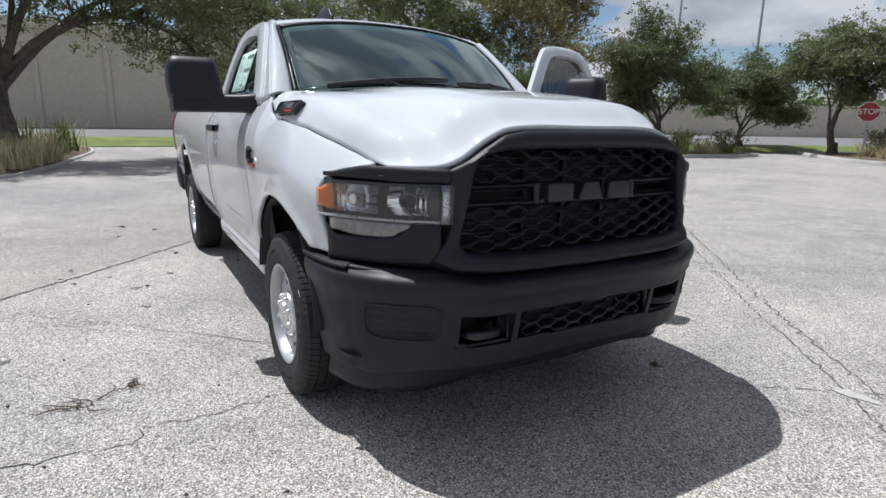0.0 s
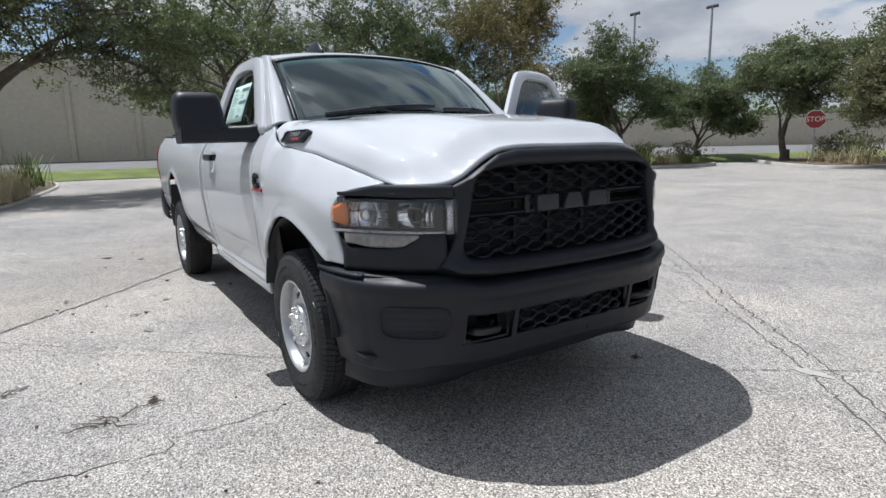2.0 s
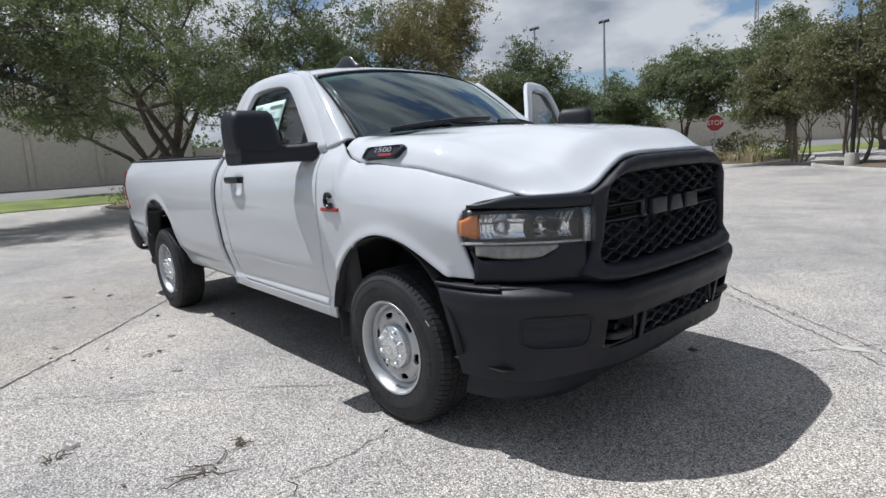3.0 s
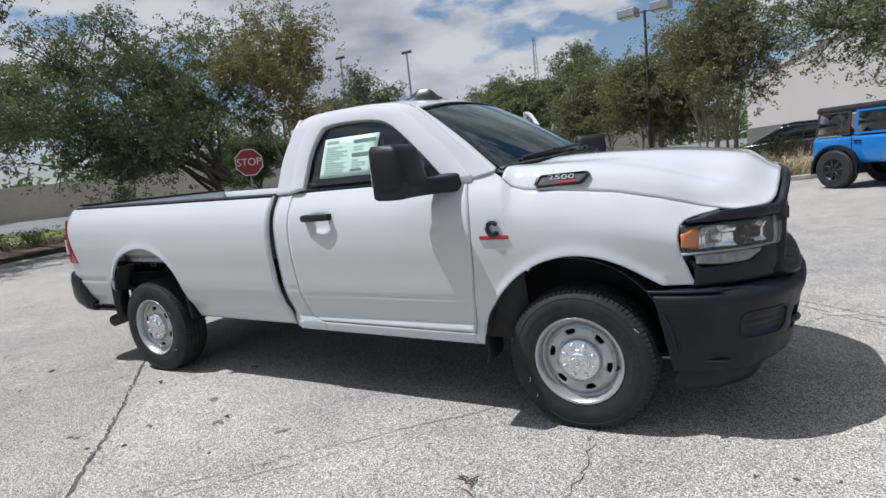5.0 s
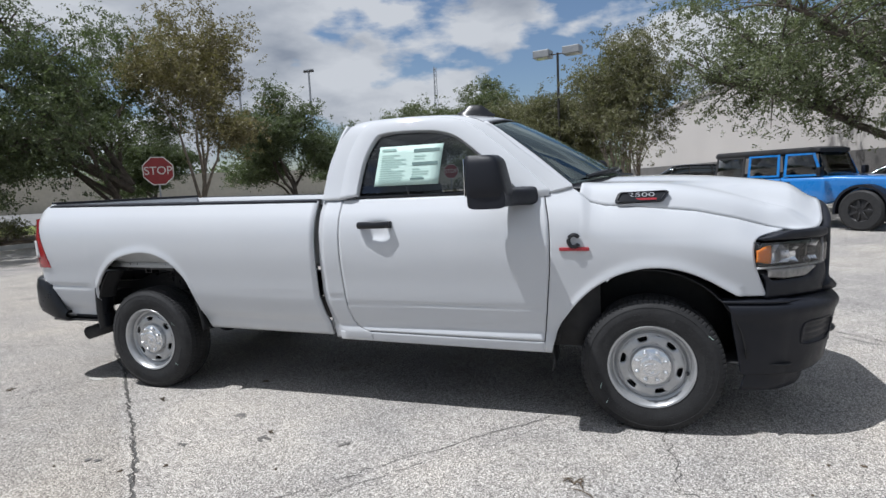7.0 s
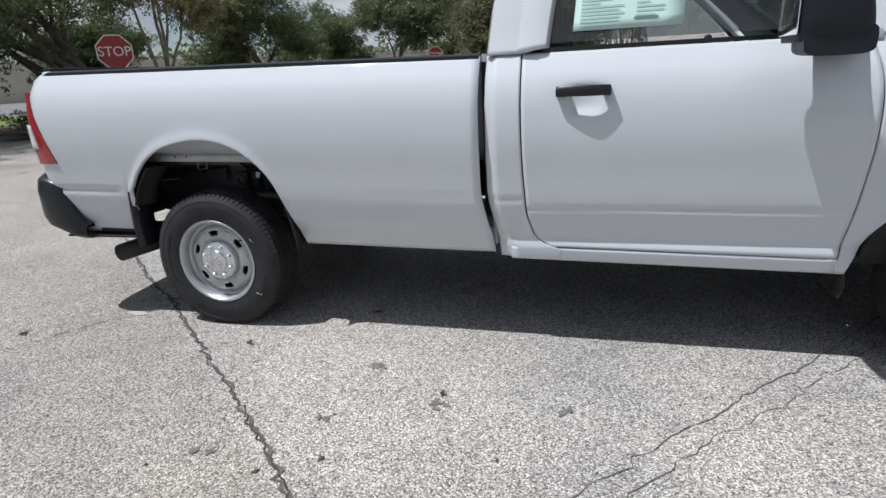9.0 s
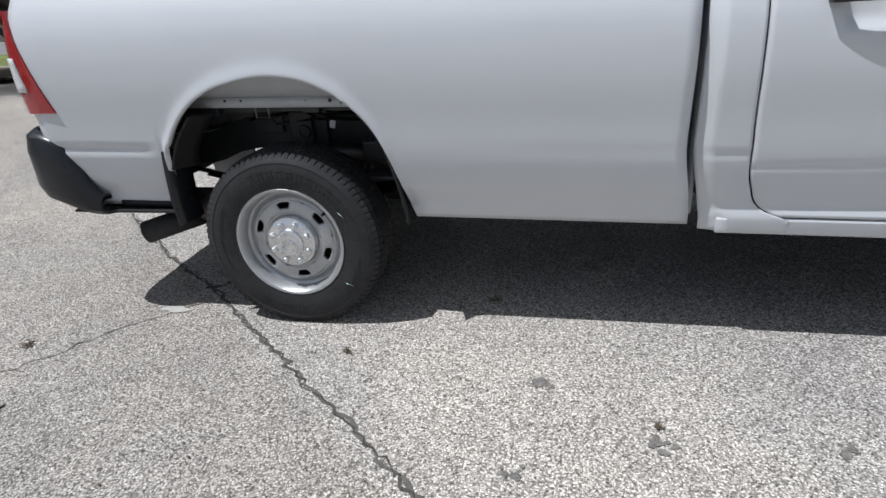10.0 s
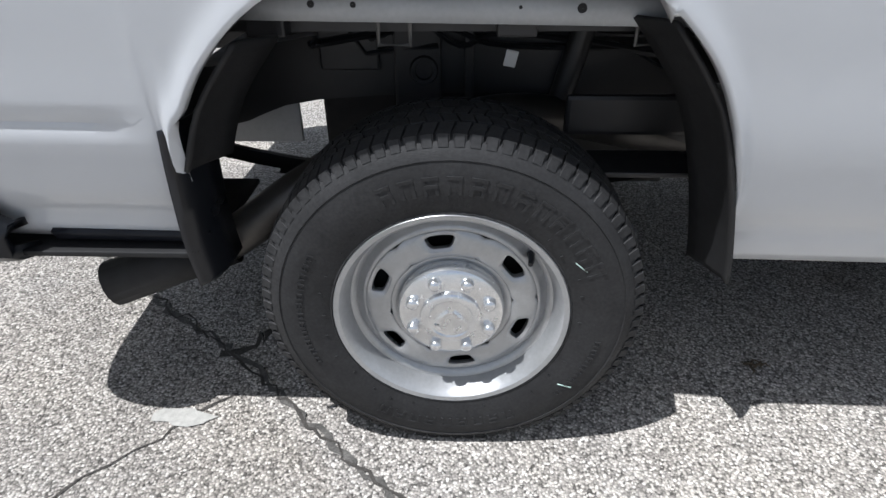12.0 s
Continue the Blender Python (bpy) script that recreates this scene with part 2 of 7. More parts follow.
def lathe(bm, profile, seg=48, axis="y", skip=None, close=False):
    """Turns (radius, along) pairs about an axis."""
    rows = []
    for k in range(seg):
        a = 2 * math.pi * k / seg
        c, s = math.cos(a), math.sin(a)
        rows.append([bm.verts.new((r * c, h, r * s) if axis == "y" else (r * c, r * s, h)) for r, h in profile])
    for k in range(seg):
        a, b = rows[k], rows[(k + 1) % seg]
        for j in range(len(profile) - 1):
            if skip and skip(k, j):
                continue
            bm.faces.new((a[j], b[j], b[j + 1], a[j + 1]))
    return rows


def moved(bm, m):
    bm.transform(m)
    return bm


def mirrored(bm):
    bm.transform(Matrix.Diagonal((1, -1, 1, 1)))
    bmesh.ops.reverse_faces(bm, faces=bm.faces[:])
    return bm


def plate_text(name, body, size, material, parent, m, depth=0.002):
    """Raised writing as a mesh."""
    cu = bpy.data.curves.new(name, "FONT")
    cu.body, cu.size, cu.extrude, cu.align_x, cu.align_y = body, size, depth, "CENTER", "CENTER"
    tmp = bpy.data.objects.new("tmp", cu)
    me = bpy.data.meshes.new_from_object(tmp)
    bpy.data.objects.remove(tmp)
    me.transform(m)
    me.materials.clear()
    me.materials.append(material)
    ob = new(name, me)
    ob.parent = parent
    return ob


# ---- pickup truck ----
HALF = [(0.38, 0.900), (0.43, 0.922), (0.50, 0.936), (0.517, 0.936), (0.535, 0.928), (0.60, 0.941), (0.72, 0.966), (0.85, 0.978), (1.0, 0.990), (1.1, 0.988),
        (1.19, 0.976), (1.27, 0.948), (1.33, 0.910), (1.37, 0.882), (1.42, 0.858)]
UPPER = [(1.36, 0.886), (1.45, 0.852), (1.6, 0.800), (1.75, 0.742), (1.82, 0.710), (1.86, 0.680), (1.885, 0.645), (1.90, 0.600)]
ARCH_R = [(-0.50, 0.48), (-0.485, 0.66), (-0.44, 0.77), (-0.36, 0.875), (-0.25, 0.955), (-0.10, 1.005), (0.05, 1.02), (0.20, 0.99), (0.33, 0.910), (0.425, 0.785),
          (0.475, 0.65), (0.505, 0.52), (0.52, 0.46)]
ARCH_F = [(3.035, 0.42), (3.06, 0.55), (3.12, 0.67), (3.22, 0.79), (3.36, 0.885), (3.5, 0.933), (3.6, 0.943), (3.72, 0.928), (3.85, 0.877), (3.95, 0.815), (4.0, 0.78)]
FEND_TOP = [(2.98, 1.40), (3.14, 1.398), (3.19, 1.365), (3.25, 1.305), (3.33, 1.283), (3.5, 1.272), (3.8, 1.238), (4.0, 1.190), (4.10, 1.158), (4.18, 1.134), (4.26, 1.124), (4.5, 1.09)]
FEND_W = [(2.98, 0.868), (3.2, 0.880), (3.4, 0.905), (3.8, 0.885), (4.0, 0.84), (4.15, 0.785), (4.5, 0.74)]
DOOR_R = [(0.50, 1.86), (0.53, 1.775), (0.62, 1.715), (0.8, 1.69), (1.0, 1.68), (1.36, 1.675)]
DOOR_F = [(0.47, 2.972), (0.7, 2.998), (1.0, 3.022), (1.2, 3.018), (1.36, 2.99), (1.4, 2.985)]


def rake(x):
    return 0.017 * max(0.0, 1.6 - x)


def smooth01(a, b, x):
    t = min(1.0, max(0.0, (x - a) / (b - a)))
    return t * t * (3 - 2 * t)


def lip(d, z):
    return 0.011 * math.exp(-((d / 0.04) ** 2)) * smooth01(0.5, 0.7, z)


truck = thing("pickup_truck", "white single-cab pickup truck with black bumpers, parked, driver's door open", "pickup truck")


def bed_panel():
    bm = B()
    xs = sorted(set(span(-1.06, -0.5, 16) + span(-0.5, -0.36, 14) + span(-0.36, 0.30, 30) + span(0.30, 0.52, 26) + span(0.52, 1.485, 24)))

    def low(x):
        return curve(x, ARCH_R) if -0.5 <= x <= 0.52 else (0.46 if x > 0 else 0.48)

    def f(x, v):
        zb = low(x)
        top = 1.372 - 0.05 * smooth01(-0.97, -1.06, x)
        z = zb + (top - zb) * v
        w = curve(z, HALF) + (lip(z - zb, z) if -0.5 < x < 0.52 else 0) - 0.05 * smooth01(0.62, 0.44, z)
        w -= 0.009 * math.exp(-(((z - 0.745) / 0.007) ** 2)) * (smooth01(-0.52, -0.56, x) + 0.25 * smooth01(0.60, 1.1, x))
        w -= 0.05 * smooth01(-1.0, -1.06, x) ** 2
        return (x + 0.05 * smooth01(0.80, 0.45, z) * smooth01(1.3, 1.485, x), -w, z + rake(x))

    sheet(bm, xs, span(0, 1, 44), f)
    return bm


def door_lower():
    bm = B()

    def f(u, v):
        zb = 0.512 - 0.02 * u
        z = zb + (1.372 - zb) * v
        x = curve(z, DOOR_R) * (1 - u) + curve(z, DOOR_F) * u
        w = curve(z, HALF)
        # grip bowl under the handle
        e = ((x - 1.945) / 0.075) ** 4 + ((z - 1.175) / 0.055) ** 4
        w -= 0.026 * math.exp(-e * 1.2)
        w -= 0.006 * math.exp(-(((z - 0.70) / 0.006) ** 2))
        return (x, -w, z)

    sheet(bm, span(0, 1, 70), span(0, 1, 70), f)
    return bm


DOOR_OUT = [(1.675, 1.372), (1.705, 1.62), (1.775, 1.80), (1.865, 1.852), (2.1, 1.860), (2.36, 1.838), (2.53, 1.778), (2.78, 1.578), (2.988, 1.385), (2.99, 1.372)]
DOOR_IN = [(1.762, 1.388), (1.795, 1.62), (1.862, 1.765), (1.935, 1.806), (2.1, 1.813), (2.31, 1.797), (2.46, 1.737), (2.66, 1.575), (2.858, 1.388), (2.865, 1.384)]
CAB_OUT = [(1.520, 1.372), (1.552, 1.62), (1.635, 1.805), (1.75, 1.880), (2.1, 1.892), (2.4, 1.868), (2.60, 1.812), (2.86, 1.61), (3.125, 1.408), (3.14, 1.398)]


def rounded(keys, n=8):
    """An open line through keys, smoothed."""
    out = []
    m = len(keys)
    for i in range(m - 1):
        p0, p1, p2, p3 = keys[max(i - 1, 0)], keys[i], keys[i + 1], keys[min(i + 2, m - 1)]
        for k in range(n):
            t = k / n
            out.append(tuple(0.5 * (2 * b + (c - a) * t + (2 * a - 5 * b + 4 * c - d) * t * t + (3 * b - a - 3 * c + d) * t**3)
                             for a, b, c, d in zip(p0, p1, p2, p3)))
    out.append(tuple(keys[-1]))
    return out


def up(x, z, out=0.0):
    return (x, -(curve(z, UPPER) + out), z)


def frame_strip(outer, inner, edges):
    """A strip between two lines on the upper side of the cab; edges: (blend, outward) steps."""
    bm = B()
    a, b = rounded(outer), rounded(inner)
    loops(bm, [[up(p[0] + (q[0] - p[0]) * t, p[1] + (q[1] - p[1]) * t, o) for p, q in zip(a, b)] for t, o in edges], closed=False)
    return bm


def fill(keys, out):
    """A pane over a window outline."""
    bm = B()
    line = rounded(keys)
    # rows from the sill to the rim, by height
    rows = []
    for z in span(1.383, max(z for _, z in line) - 0.004, 16):
        left = right = None
        for (p, q) in zip(line, line[1:]):
            if (p[1] - z) * (q[1] - z) <= 0 and p[1] != q[1]:
                x = p[0] + (q[0] - p[0]) * (z - p[1]) / (q[1] - p[1])
                left = x if left is None else min(left, x)
                right = x if right is None else max(right, x)
        if left is not None and right - left > 0.02:
            rows.append([up(left + (right - left) * k / 10, z, out) for k in range(11)])
    loops(bm, rows, closed=False)
    return bm


def build_door(name, label, flip, m):
    """A cab door with its window, handle and tow mirror; flip for the driver's side."""
    g = (lambda b: moved(mirrored(b), m)) if flip else (lambda b: b)
    door = part(name, g(door_lower()), M_PAINT, truck, label, thick=0.028)
    rim = [(p[0] + (q[0] - p[0]) * (0.72 if flip else 1.0), p[1] + (q[1] - p[1]) * (0.72 if flip else 1.0)) for p, q in zip(DOOR_OUT, DOOR_IN)]
    strip = frame_strip(DOOR_OUT, rim, [(0, -0.012), (0.02, 0.0), (0.5, 0.004), (0.93, 0.0), (1.0, -0.012)])
    part("window_frame", g(strip), M_PAINT, door, thick=0.03)
    part("window_seal", g(frame_strip([(p[0] + 0.0, p[1]) for p in rim], [(x + (2.25 - x) * 0.022, z + (1.6 - z) * 0.03) for x, z in rim],
                                      [(0, -0.006), (1, -0.010)])), M_PLASTIC_S, door, "thin black window seal", thick=0.01)
    bm = B()
    box(bm, (2.31, -0.874, 1.383), (1.10, 0.012, 0.018), 0.004)
    part("belt_moulding", g(bm), M_PLASTIC_S, door, "black belt moulding")
    pane = part("window", g(fill(rim, -0.014)), M_GLASS, door, "tinted side window glass")
    pane.visible_shadow = False
    bm = B()
    sheet(bm, span(0, 1, 10), span(0, 1, 10), lambda u, v: (1.74 + 1.2 * u, -0.80, 0.52 + 0.84 * v))
    part("inner_trim", g(bm), M_INTERIOR, door, "dark grey door trim", thick=0.02)
    # handle
    bm = B()
    rows = []
    for u in span(0, 1, 16):
        x = 1.826 + 0.222 * u
        bow = 0.030 + 0.016 * math.sin(math.pi * u)
        hh = 0.0225 * (0.72 + 0.28 * smooth01(0, 0.1, u) * smooth01(1, 0.9, u))
        rows.append([(x, -(0.974 + bow + 0.012 * math.cos(a)), 1.213 + hh * math.sin(a)) for a in [2 * math.pi * k / 10 for k in range(10)]])
    loops(bm, rows, cap=True)
    box(bm, (1.850, -0.988, 1.212), (0.048, 0.048, 0.043), 0.006)
    box(bm, (2.032, -0.988, 1.212), (0.032, 0.048, 0.043), 0.006)
    handle = part("handle", g(bm), M_PLASTIC_S, door, "black pull handle")
    bm = B()
    lathe(bm, [(0.0001, -0.003), (0.008, -0.003), (0.009, 0.0)], 14)
    moved(bm, Matrix.Translation((1.850, -1.0145, 1.212)))
    part("lock", g(bm), M_SILVER, handle and door, "silver lock cylinder")
    # tow mirror
    bm = B()
    rows = []
    for v in span(0, 1, 12):
        z = 1.352 + 0.238 * v
        f = (1 - (2 * v - 1) ** 8 * 0.14)
        y0, y1 = -1.305 - 0.012 * math.sin(math.pi * v), -1.035 - 0.035 * v
        x0, x1 = 2.625, 2.625 + (0.235 - 0.05 * v) * f
        cy, hy = (y0 + y1) / 2, (y1 - y0) / 2 * f
        cx, hx = (x0 + x1) / 2, (x1 - x0) / 2
        ring = []
        for k in range(28):
            a = 2 * math.pi * k / 28
            c, s = math.cos(a), math.sin(a)
            ring.append((cx + hx * math.copysign(abs(c) ** 0.38, c), cy + hy * math.copysign(abs(s) ** 0.38, s), z))
        rows.append(ring)
    loops(bm, rows, cap=True)
    mirror = part("mirror", g(bm), M_PLASTIC, door, "black folding tow mirror", angle=50)
    bm = B()
    rows = []
    for t in span(0, 1, 12):
        y = -1.30 + 0.42 * t
        x = 2.745 + 0.13 * smooth01(0.35, 1, t)
        hx = 0.105 - 0.02 * t
        hz = 0.048 + 0.01 * smooth01(0.8, 1, t)
        z = 1.352 + 0.004 * t
        rows.append([(x + hx * math.copysign(abs(math.cos(a)) ** 0.45, math.cos(a)), y, z + hz * math.copysign(abs(math.sin(a)) ** 0.45, math.sin(a)))
                     for a in [2 * math.pi * k / 20 for k in range(20)]])
    loops(bm, rows, cap=True)
    part("mirror_arm", g(bm), M_PLASTIC, mirror and door, "black mirror arm", angle=50)
    bm = B()
    box(bm, (2.622, -1.175, 1.475), (0.004, 0.21, 0.20), 0.0015)
    part("mirror_glass", g(bm), M_CHROME, door, "mirror glass")
    bm = B()
    v = [bm.verts.new(up(x, z, 0.004)) for x, z in ((2.70, 1.392), (2.955, 1.392), (2.70, 1.578))]
    bm.faces.new(v)
    part("mirror_base", g(bm), M_PLASTIC_S, door, "black corner plate", thick=0.008)
    return door


right_door = build_door("door", "closed white passenger door", False, None)
SWING = Matrix.Translation((2.985, 0.93, 0)) @ Matrix.Rotation(radians(-67), 4, "Z") @ Matrix.Translation((-2.985, -0.93, 0))
left_door = build_door("door", "white driver's door swung open", True, SWING)

# window sticker with printed bars
bm = B()
sx0, sx1, sz0, sz1 = 1.885, 2.325, 1.452, 1.705
sheet(bm, span(sx0, sx1, 6), span(sz0, sz1, 6), lambda x, z: up(x + 0.02 * (z - 1.45) / 0.25, z, -0.006))
sticker = part("sticker", bm, M_STICKER, right_door, "pale green price sheet behind glass", thick=0.0015)
rng = random.Random(5)


def bar(x0, x1, z0, z1, material, name="printed_line"):
    bm = B()
    sheet(bm, [x0, x1], span(z0, z1, 2), lambda x, z: up(x + 0.02 * (z - 1.45) / 0.25, z, -0.0025))
    part(name, bm, material, sticker)


bar(sx0 + 0.245, sx1 - 0.02, 1.660, 1.680, M_STICKER_D)
bar(sx0 + 0.245, sx1 - 0.02, 1.575, 1.595, M_STICKER_D)
bar(sx0 + 0.245, sx1 - 0.1, 1.485, 1.495, M_STICKER_D)
bar(sx0 + 0.02, sx0 + 0.12, 1.675, 1.69, M_STICKER_M)
for k in range(13):
    z = 1.47 + 0.0145 * k
    bar(sx0 + 0.025, sx0 + rng.uniform(0.10, 0.21), z, z + 0.005, M_STICKER_M)
for k in range(9):
    z = 1.50 + 0.0165 * k
    if not 1.565 < z < 1.60:
        bar(sx0 + 0.25, sx0 + rng.uniform(0.30, 0.41), z, z + 0.005, M_STICKER_M)


def both(name, make, material, label="", **kw):
    """The same part on both sides of the truck."""
    part(name, make(), material, truck, label, **kw)
    part(name, mirrored(make()), material, truck, label, **kw)


both("bed_side", bed_panel, M_PAINT, "white bed side with open wheel arch", thick=0.022)
both("cab_frame", lambda: frame_strip(CAB_OUT, DOOR_OUT, [(0, -0.02), (0.05, 0.0), (0.6, 0.004), (0.955, 0.0), (0.975, -0.03)]), M_PAINT, thick=0.01)


def corner_panel():
    bm = B()

    def f(u, v):
        z = 0.452 + 0.92 * v
        xr = 1.512 + 0.055 * smooth01(0.80, 0.45, z)
        x = xr * (1 - u) + (curve(max(z, 0.5), DOOR_R) - 0.007) * u
        w = curve(z, HALF) - 0.03 * (1 - smooth01(0, 0.35, u)) - 0.004 * math.exp(-(((z - 0.745) / 0.006) ** 2))
        return (x, -w, z)

    sheet(bm, span(0, 1, 16), span(0, 1, 60), f)
    return bm


def rocker():
    bm = B()

    def f(u, v):
        x = 1.62 + 1.365 * u
        zt = max(0.512 - 0.02 * u - 0.006, 0.0)
        zb = 0.448 - 0.028 * u
        z = zb + (zt - zb) * v
        return (x, -curve(z, HALF) + 0.001, z)

    sheet(bm, span(0, 1, 30), span(0, 1, 6), f)
    return bm


both("cab_corner", corner_panel, M_PAINT, thick=0.015)
both("rocker_panel", rocker, M_PAINT, thick=0.02)


def fend_half(x, z, zb):
    zt = interp(x, FEND_TOP)
    wt = curve(x, FEND_W)
    base = curve(z, HALF) if z < 1.1 else 0.988
    if x > 3.6:
        base -= 0.052 * ((x - 3.6) / 0.5) ** 2
    h = min(1.0, max(0.0, (zt - z) / (0.20 if x > 3.2 else 0.3)))
    w = wt + (base - wt) * math.sin(h * math.pi / 2) ** 0.85 if x > 3.2 else min(base, curve(z, HALF))
    k = smooth01(3.1, 3.3, x)
    w = w * k + curve(z, HALF) * (1 - k)
    return w + (lip(z - zb, z) if 3.03 < x < 4.02 else 0)


def fender():
    bm = B()

    def f(u, v):
        x0 = 3.0 + 1.12 * u
        zb = curve(x0, ARCH_F) if x0 > 3.035 else 0.42
        zb = 0.785 if x0 > 3.99 else zb
        zt = interp(x0 + 0.15 * u**8, FEND_TOP)
        z = zb + (zt - zb) * v
        x = x0 + (curve(z, DOOR_F) + 0.007 - 3.0) * (1 - u) ** 6
        x += (curve(z, [(0.78, 4.145), (0.86, 4.115), (0.95, 4.085), (1.04, 4.080), (1.08, 4.098), (1.10, 4.135), (1.115, 4.215), (1.13, 4.275)]) - 4.12) * u**8
        return (x, -fend_half(x, z, zb), z)

    us = sorted(set(span(0, 0.06, 8) + span(0.06, 0.3, 22) + span(0.3, 1, 46)))
    sheet(bm, us, span(0, 1, 46), f)
    return bm


both("fender", fender, M_PAINT, "white front fender", thick=0.02)

HOOD_C = [(3.3, 1.444), (3.5, 1.442), (3.75, 1.434), (4.04, 1.412), (4.3, 1.375), (4.42, 1.348), (4.5, 1.318)]
HOOD_P = [(0.0, 1.0), (0.35, 0.99), (0.48, 0.965), (0.56, 0.90), (0.64, 0.82), (0.75, 0.79), (0.86, 0.74), (0.92, 0.62), (0.96, 0.40), (1.0, 0.0)]
HOOD_FX = [(0.0, 4.515), (0.3, 4.51), (0.45, 4.500), (0.55, 4.484), (0.62, 4.454), (0.7, 4.398), (0.79, 4.275)]
HOOD_FZ = [(0.0, 1.268), (0.33, 1.264), (0.40, 1.252), (0.46, 1.222), (0.52, 1.180), (0.57, 1.146), (0.62, 1.127), (0.70, 1.121), (0.79, 1.128)]
HOOD_BX = [(0.0, 3.43), (0.3, 3.40), (0.5, 3.34), (0.7, 3.235), (0.8, 3.20), (0.88, 3.195)]


def hood_point(u, q):
    s = 1 if q >= 0 else -1
    a = abs(q)
    wb, wf = 0.876, 0.786
    x = 3.3
    for _ in range(4):
        w = curve(x, FEND_W) - 0.004
        y = a * w
        x = interp(y, HOOD_BX) * (1 - u) + interp(y, HOOD_FX) * u
    w = curve(x, FEND_W) - 0.004
    y = a * w
    zt = interp(x, FEND_TOP) + 0.003
    z = zt + (curve(x, HOOD_C) - zt) * curve(a, HOOD_P) * (1 - 0.50 * smooth01(0.25, 1.0, u) * smooth01(0.62, 0.80, a))
    k = smooth01(0.84, 1.03, u) ** 1.2 / smooth01(0.84, 1.03, 1.0) ** 1.2
    z = z * (1 - k) + curve(y, HOOD_FZ) * k
    return (x, s * y, z)


bm = B()
sheet(bm, [t + 0.0 for t in sorted(set(span(0, 0.06, 4) + span(0.06, 0.7, 24) + span(0.7, 1, 22)))],
      sorted(set(span(-1, -0.84, 14) + span(-0.84, 0.84, 56) + span(0.84, 1, 14))), hood_point)
part("hood", bm, M_PAINT, truck, "white sculpted hood with raised centre", thick=0.02)


# roof, screen, back of the cab
def roof_point(u, v):
    x = 1.635 + 0.965 * u
    line = rounded(CAB_OUT)
    ze = interp(x, [(p[0], p[1]) for p in line if p[0] > 1.62][:44])
    w = curve(ze, UPPER) - 0.0
    q = v
    zc = curve(x, [(1.635, 1.845), (1.75, 1.912), (2.1, 1.940), (2.4, 1.920), (2.52, 1.898), (2.60, 1.872)])
    z = ze + (max(zc, ze) - ze) * (1 - abs(q) ** 2.6)
    xx = x + (0.07 * smooth01(2.3, 2.6, x) - 0.02 * smooth01(1.85, 1.64, x)) * (1 - q * q)
    return (xx, w * q, z)


bm = B()
sheet(bm, span(0, 1, 26), span(-1, 1, 36), roof_point)
part("roof", bm, M_PAINT, truck, "white cab roof", thick=0.02)


def screen_point(u, v, lift=0.0):
    bx, bz, by = 3.41 - 0.30 * u * u, 1.448 - 0.045 * u * u, 0.752 * u
    tx, tz, ty = 2.672 - 0.072 * u * u, 1.872 - 0.062 * abs(u) ** 2.6, 0.700 * u
    k = 0.022 * math.sin(math.pi * v) + lift
    return (bx + (tx - bx) * v + k * 0.5, by + (ty - by) * v, bz + (tz - bz) * v + k * 0.86)


bm = B()
sheet(bm, span(-0.978, 0.978, 30), span(0.01, 0.975, 16), screen_point)
ws = part("windscreen", bm, M_WS, truck, "greenish curved windscreen", thick=0.005)
ws.visible_shadow = False
for s in (-1, 1):
    bm = B()
    sheet(bm, [s * 0.972, s * 0.986, s * 1.0] if s > 0 else [-1.0, -0.986, -0.972], span(0, 1, 16), lambda u, v: screen_point(u, v, 0.004 if abs(u) < 0.975 else (0.006 if abs(u) < 0.99 else -0.005)))
    part("screen_moulding", bm, M_PLASTIC_S, truck, "dark screen moulding", thick=0.008)
bm = B()
sheet(bm, span(-1, 1, 30), [0.972, 0.988, 1.0], lambda u, v: screen_point(u, v, 0.003))
part("screen_header", bm, M_PLASTIC_S, truck, thick=0.006)
line = rounded(CAB_OUT, 8)
edge = [p for p in line if p[0] >= 2.58]
for s in (-1, 1):
    bm = B()
    rows = []
    for p in edge:
        v = min(1.0, max(0.0, (p[1] - 1.402) / (1.812 - 1.402)))
        a0, b0 = Vector((p[0], -(curve(p[1], UPPER)), p[1])), Vector(screen_point(-1.0, v))
        rows.append([Vector(((a0 + (b0 - a0) * t).x + 0.012 * math.sin(math.pi * t), s * -((a0 + (b0 - a0) * t).y - 0.010 * math.sin(math.pi * t)), (a0 + (b0 - a0) * t).z + 0.012 * math.sin(math.pi * t))) for t in span(0, 1, 6)])
    loops(bm, rows, closed=False, flip=s > 0)
    part("a_pillar", bm, M_PAINT, truck, thick=0.006)
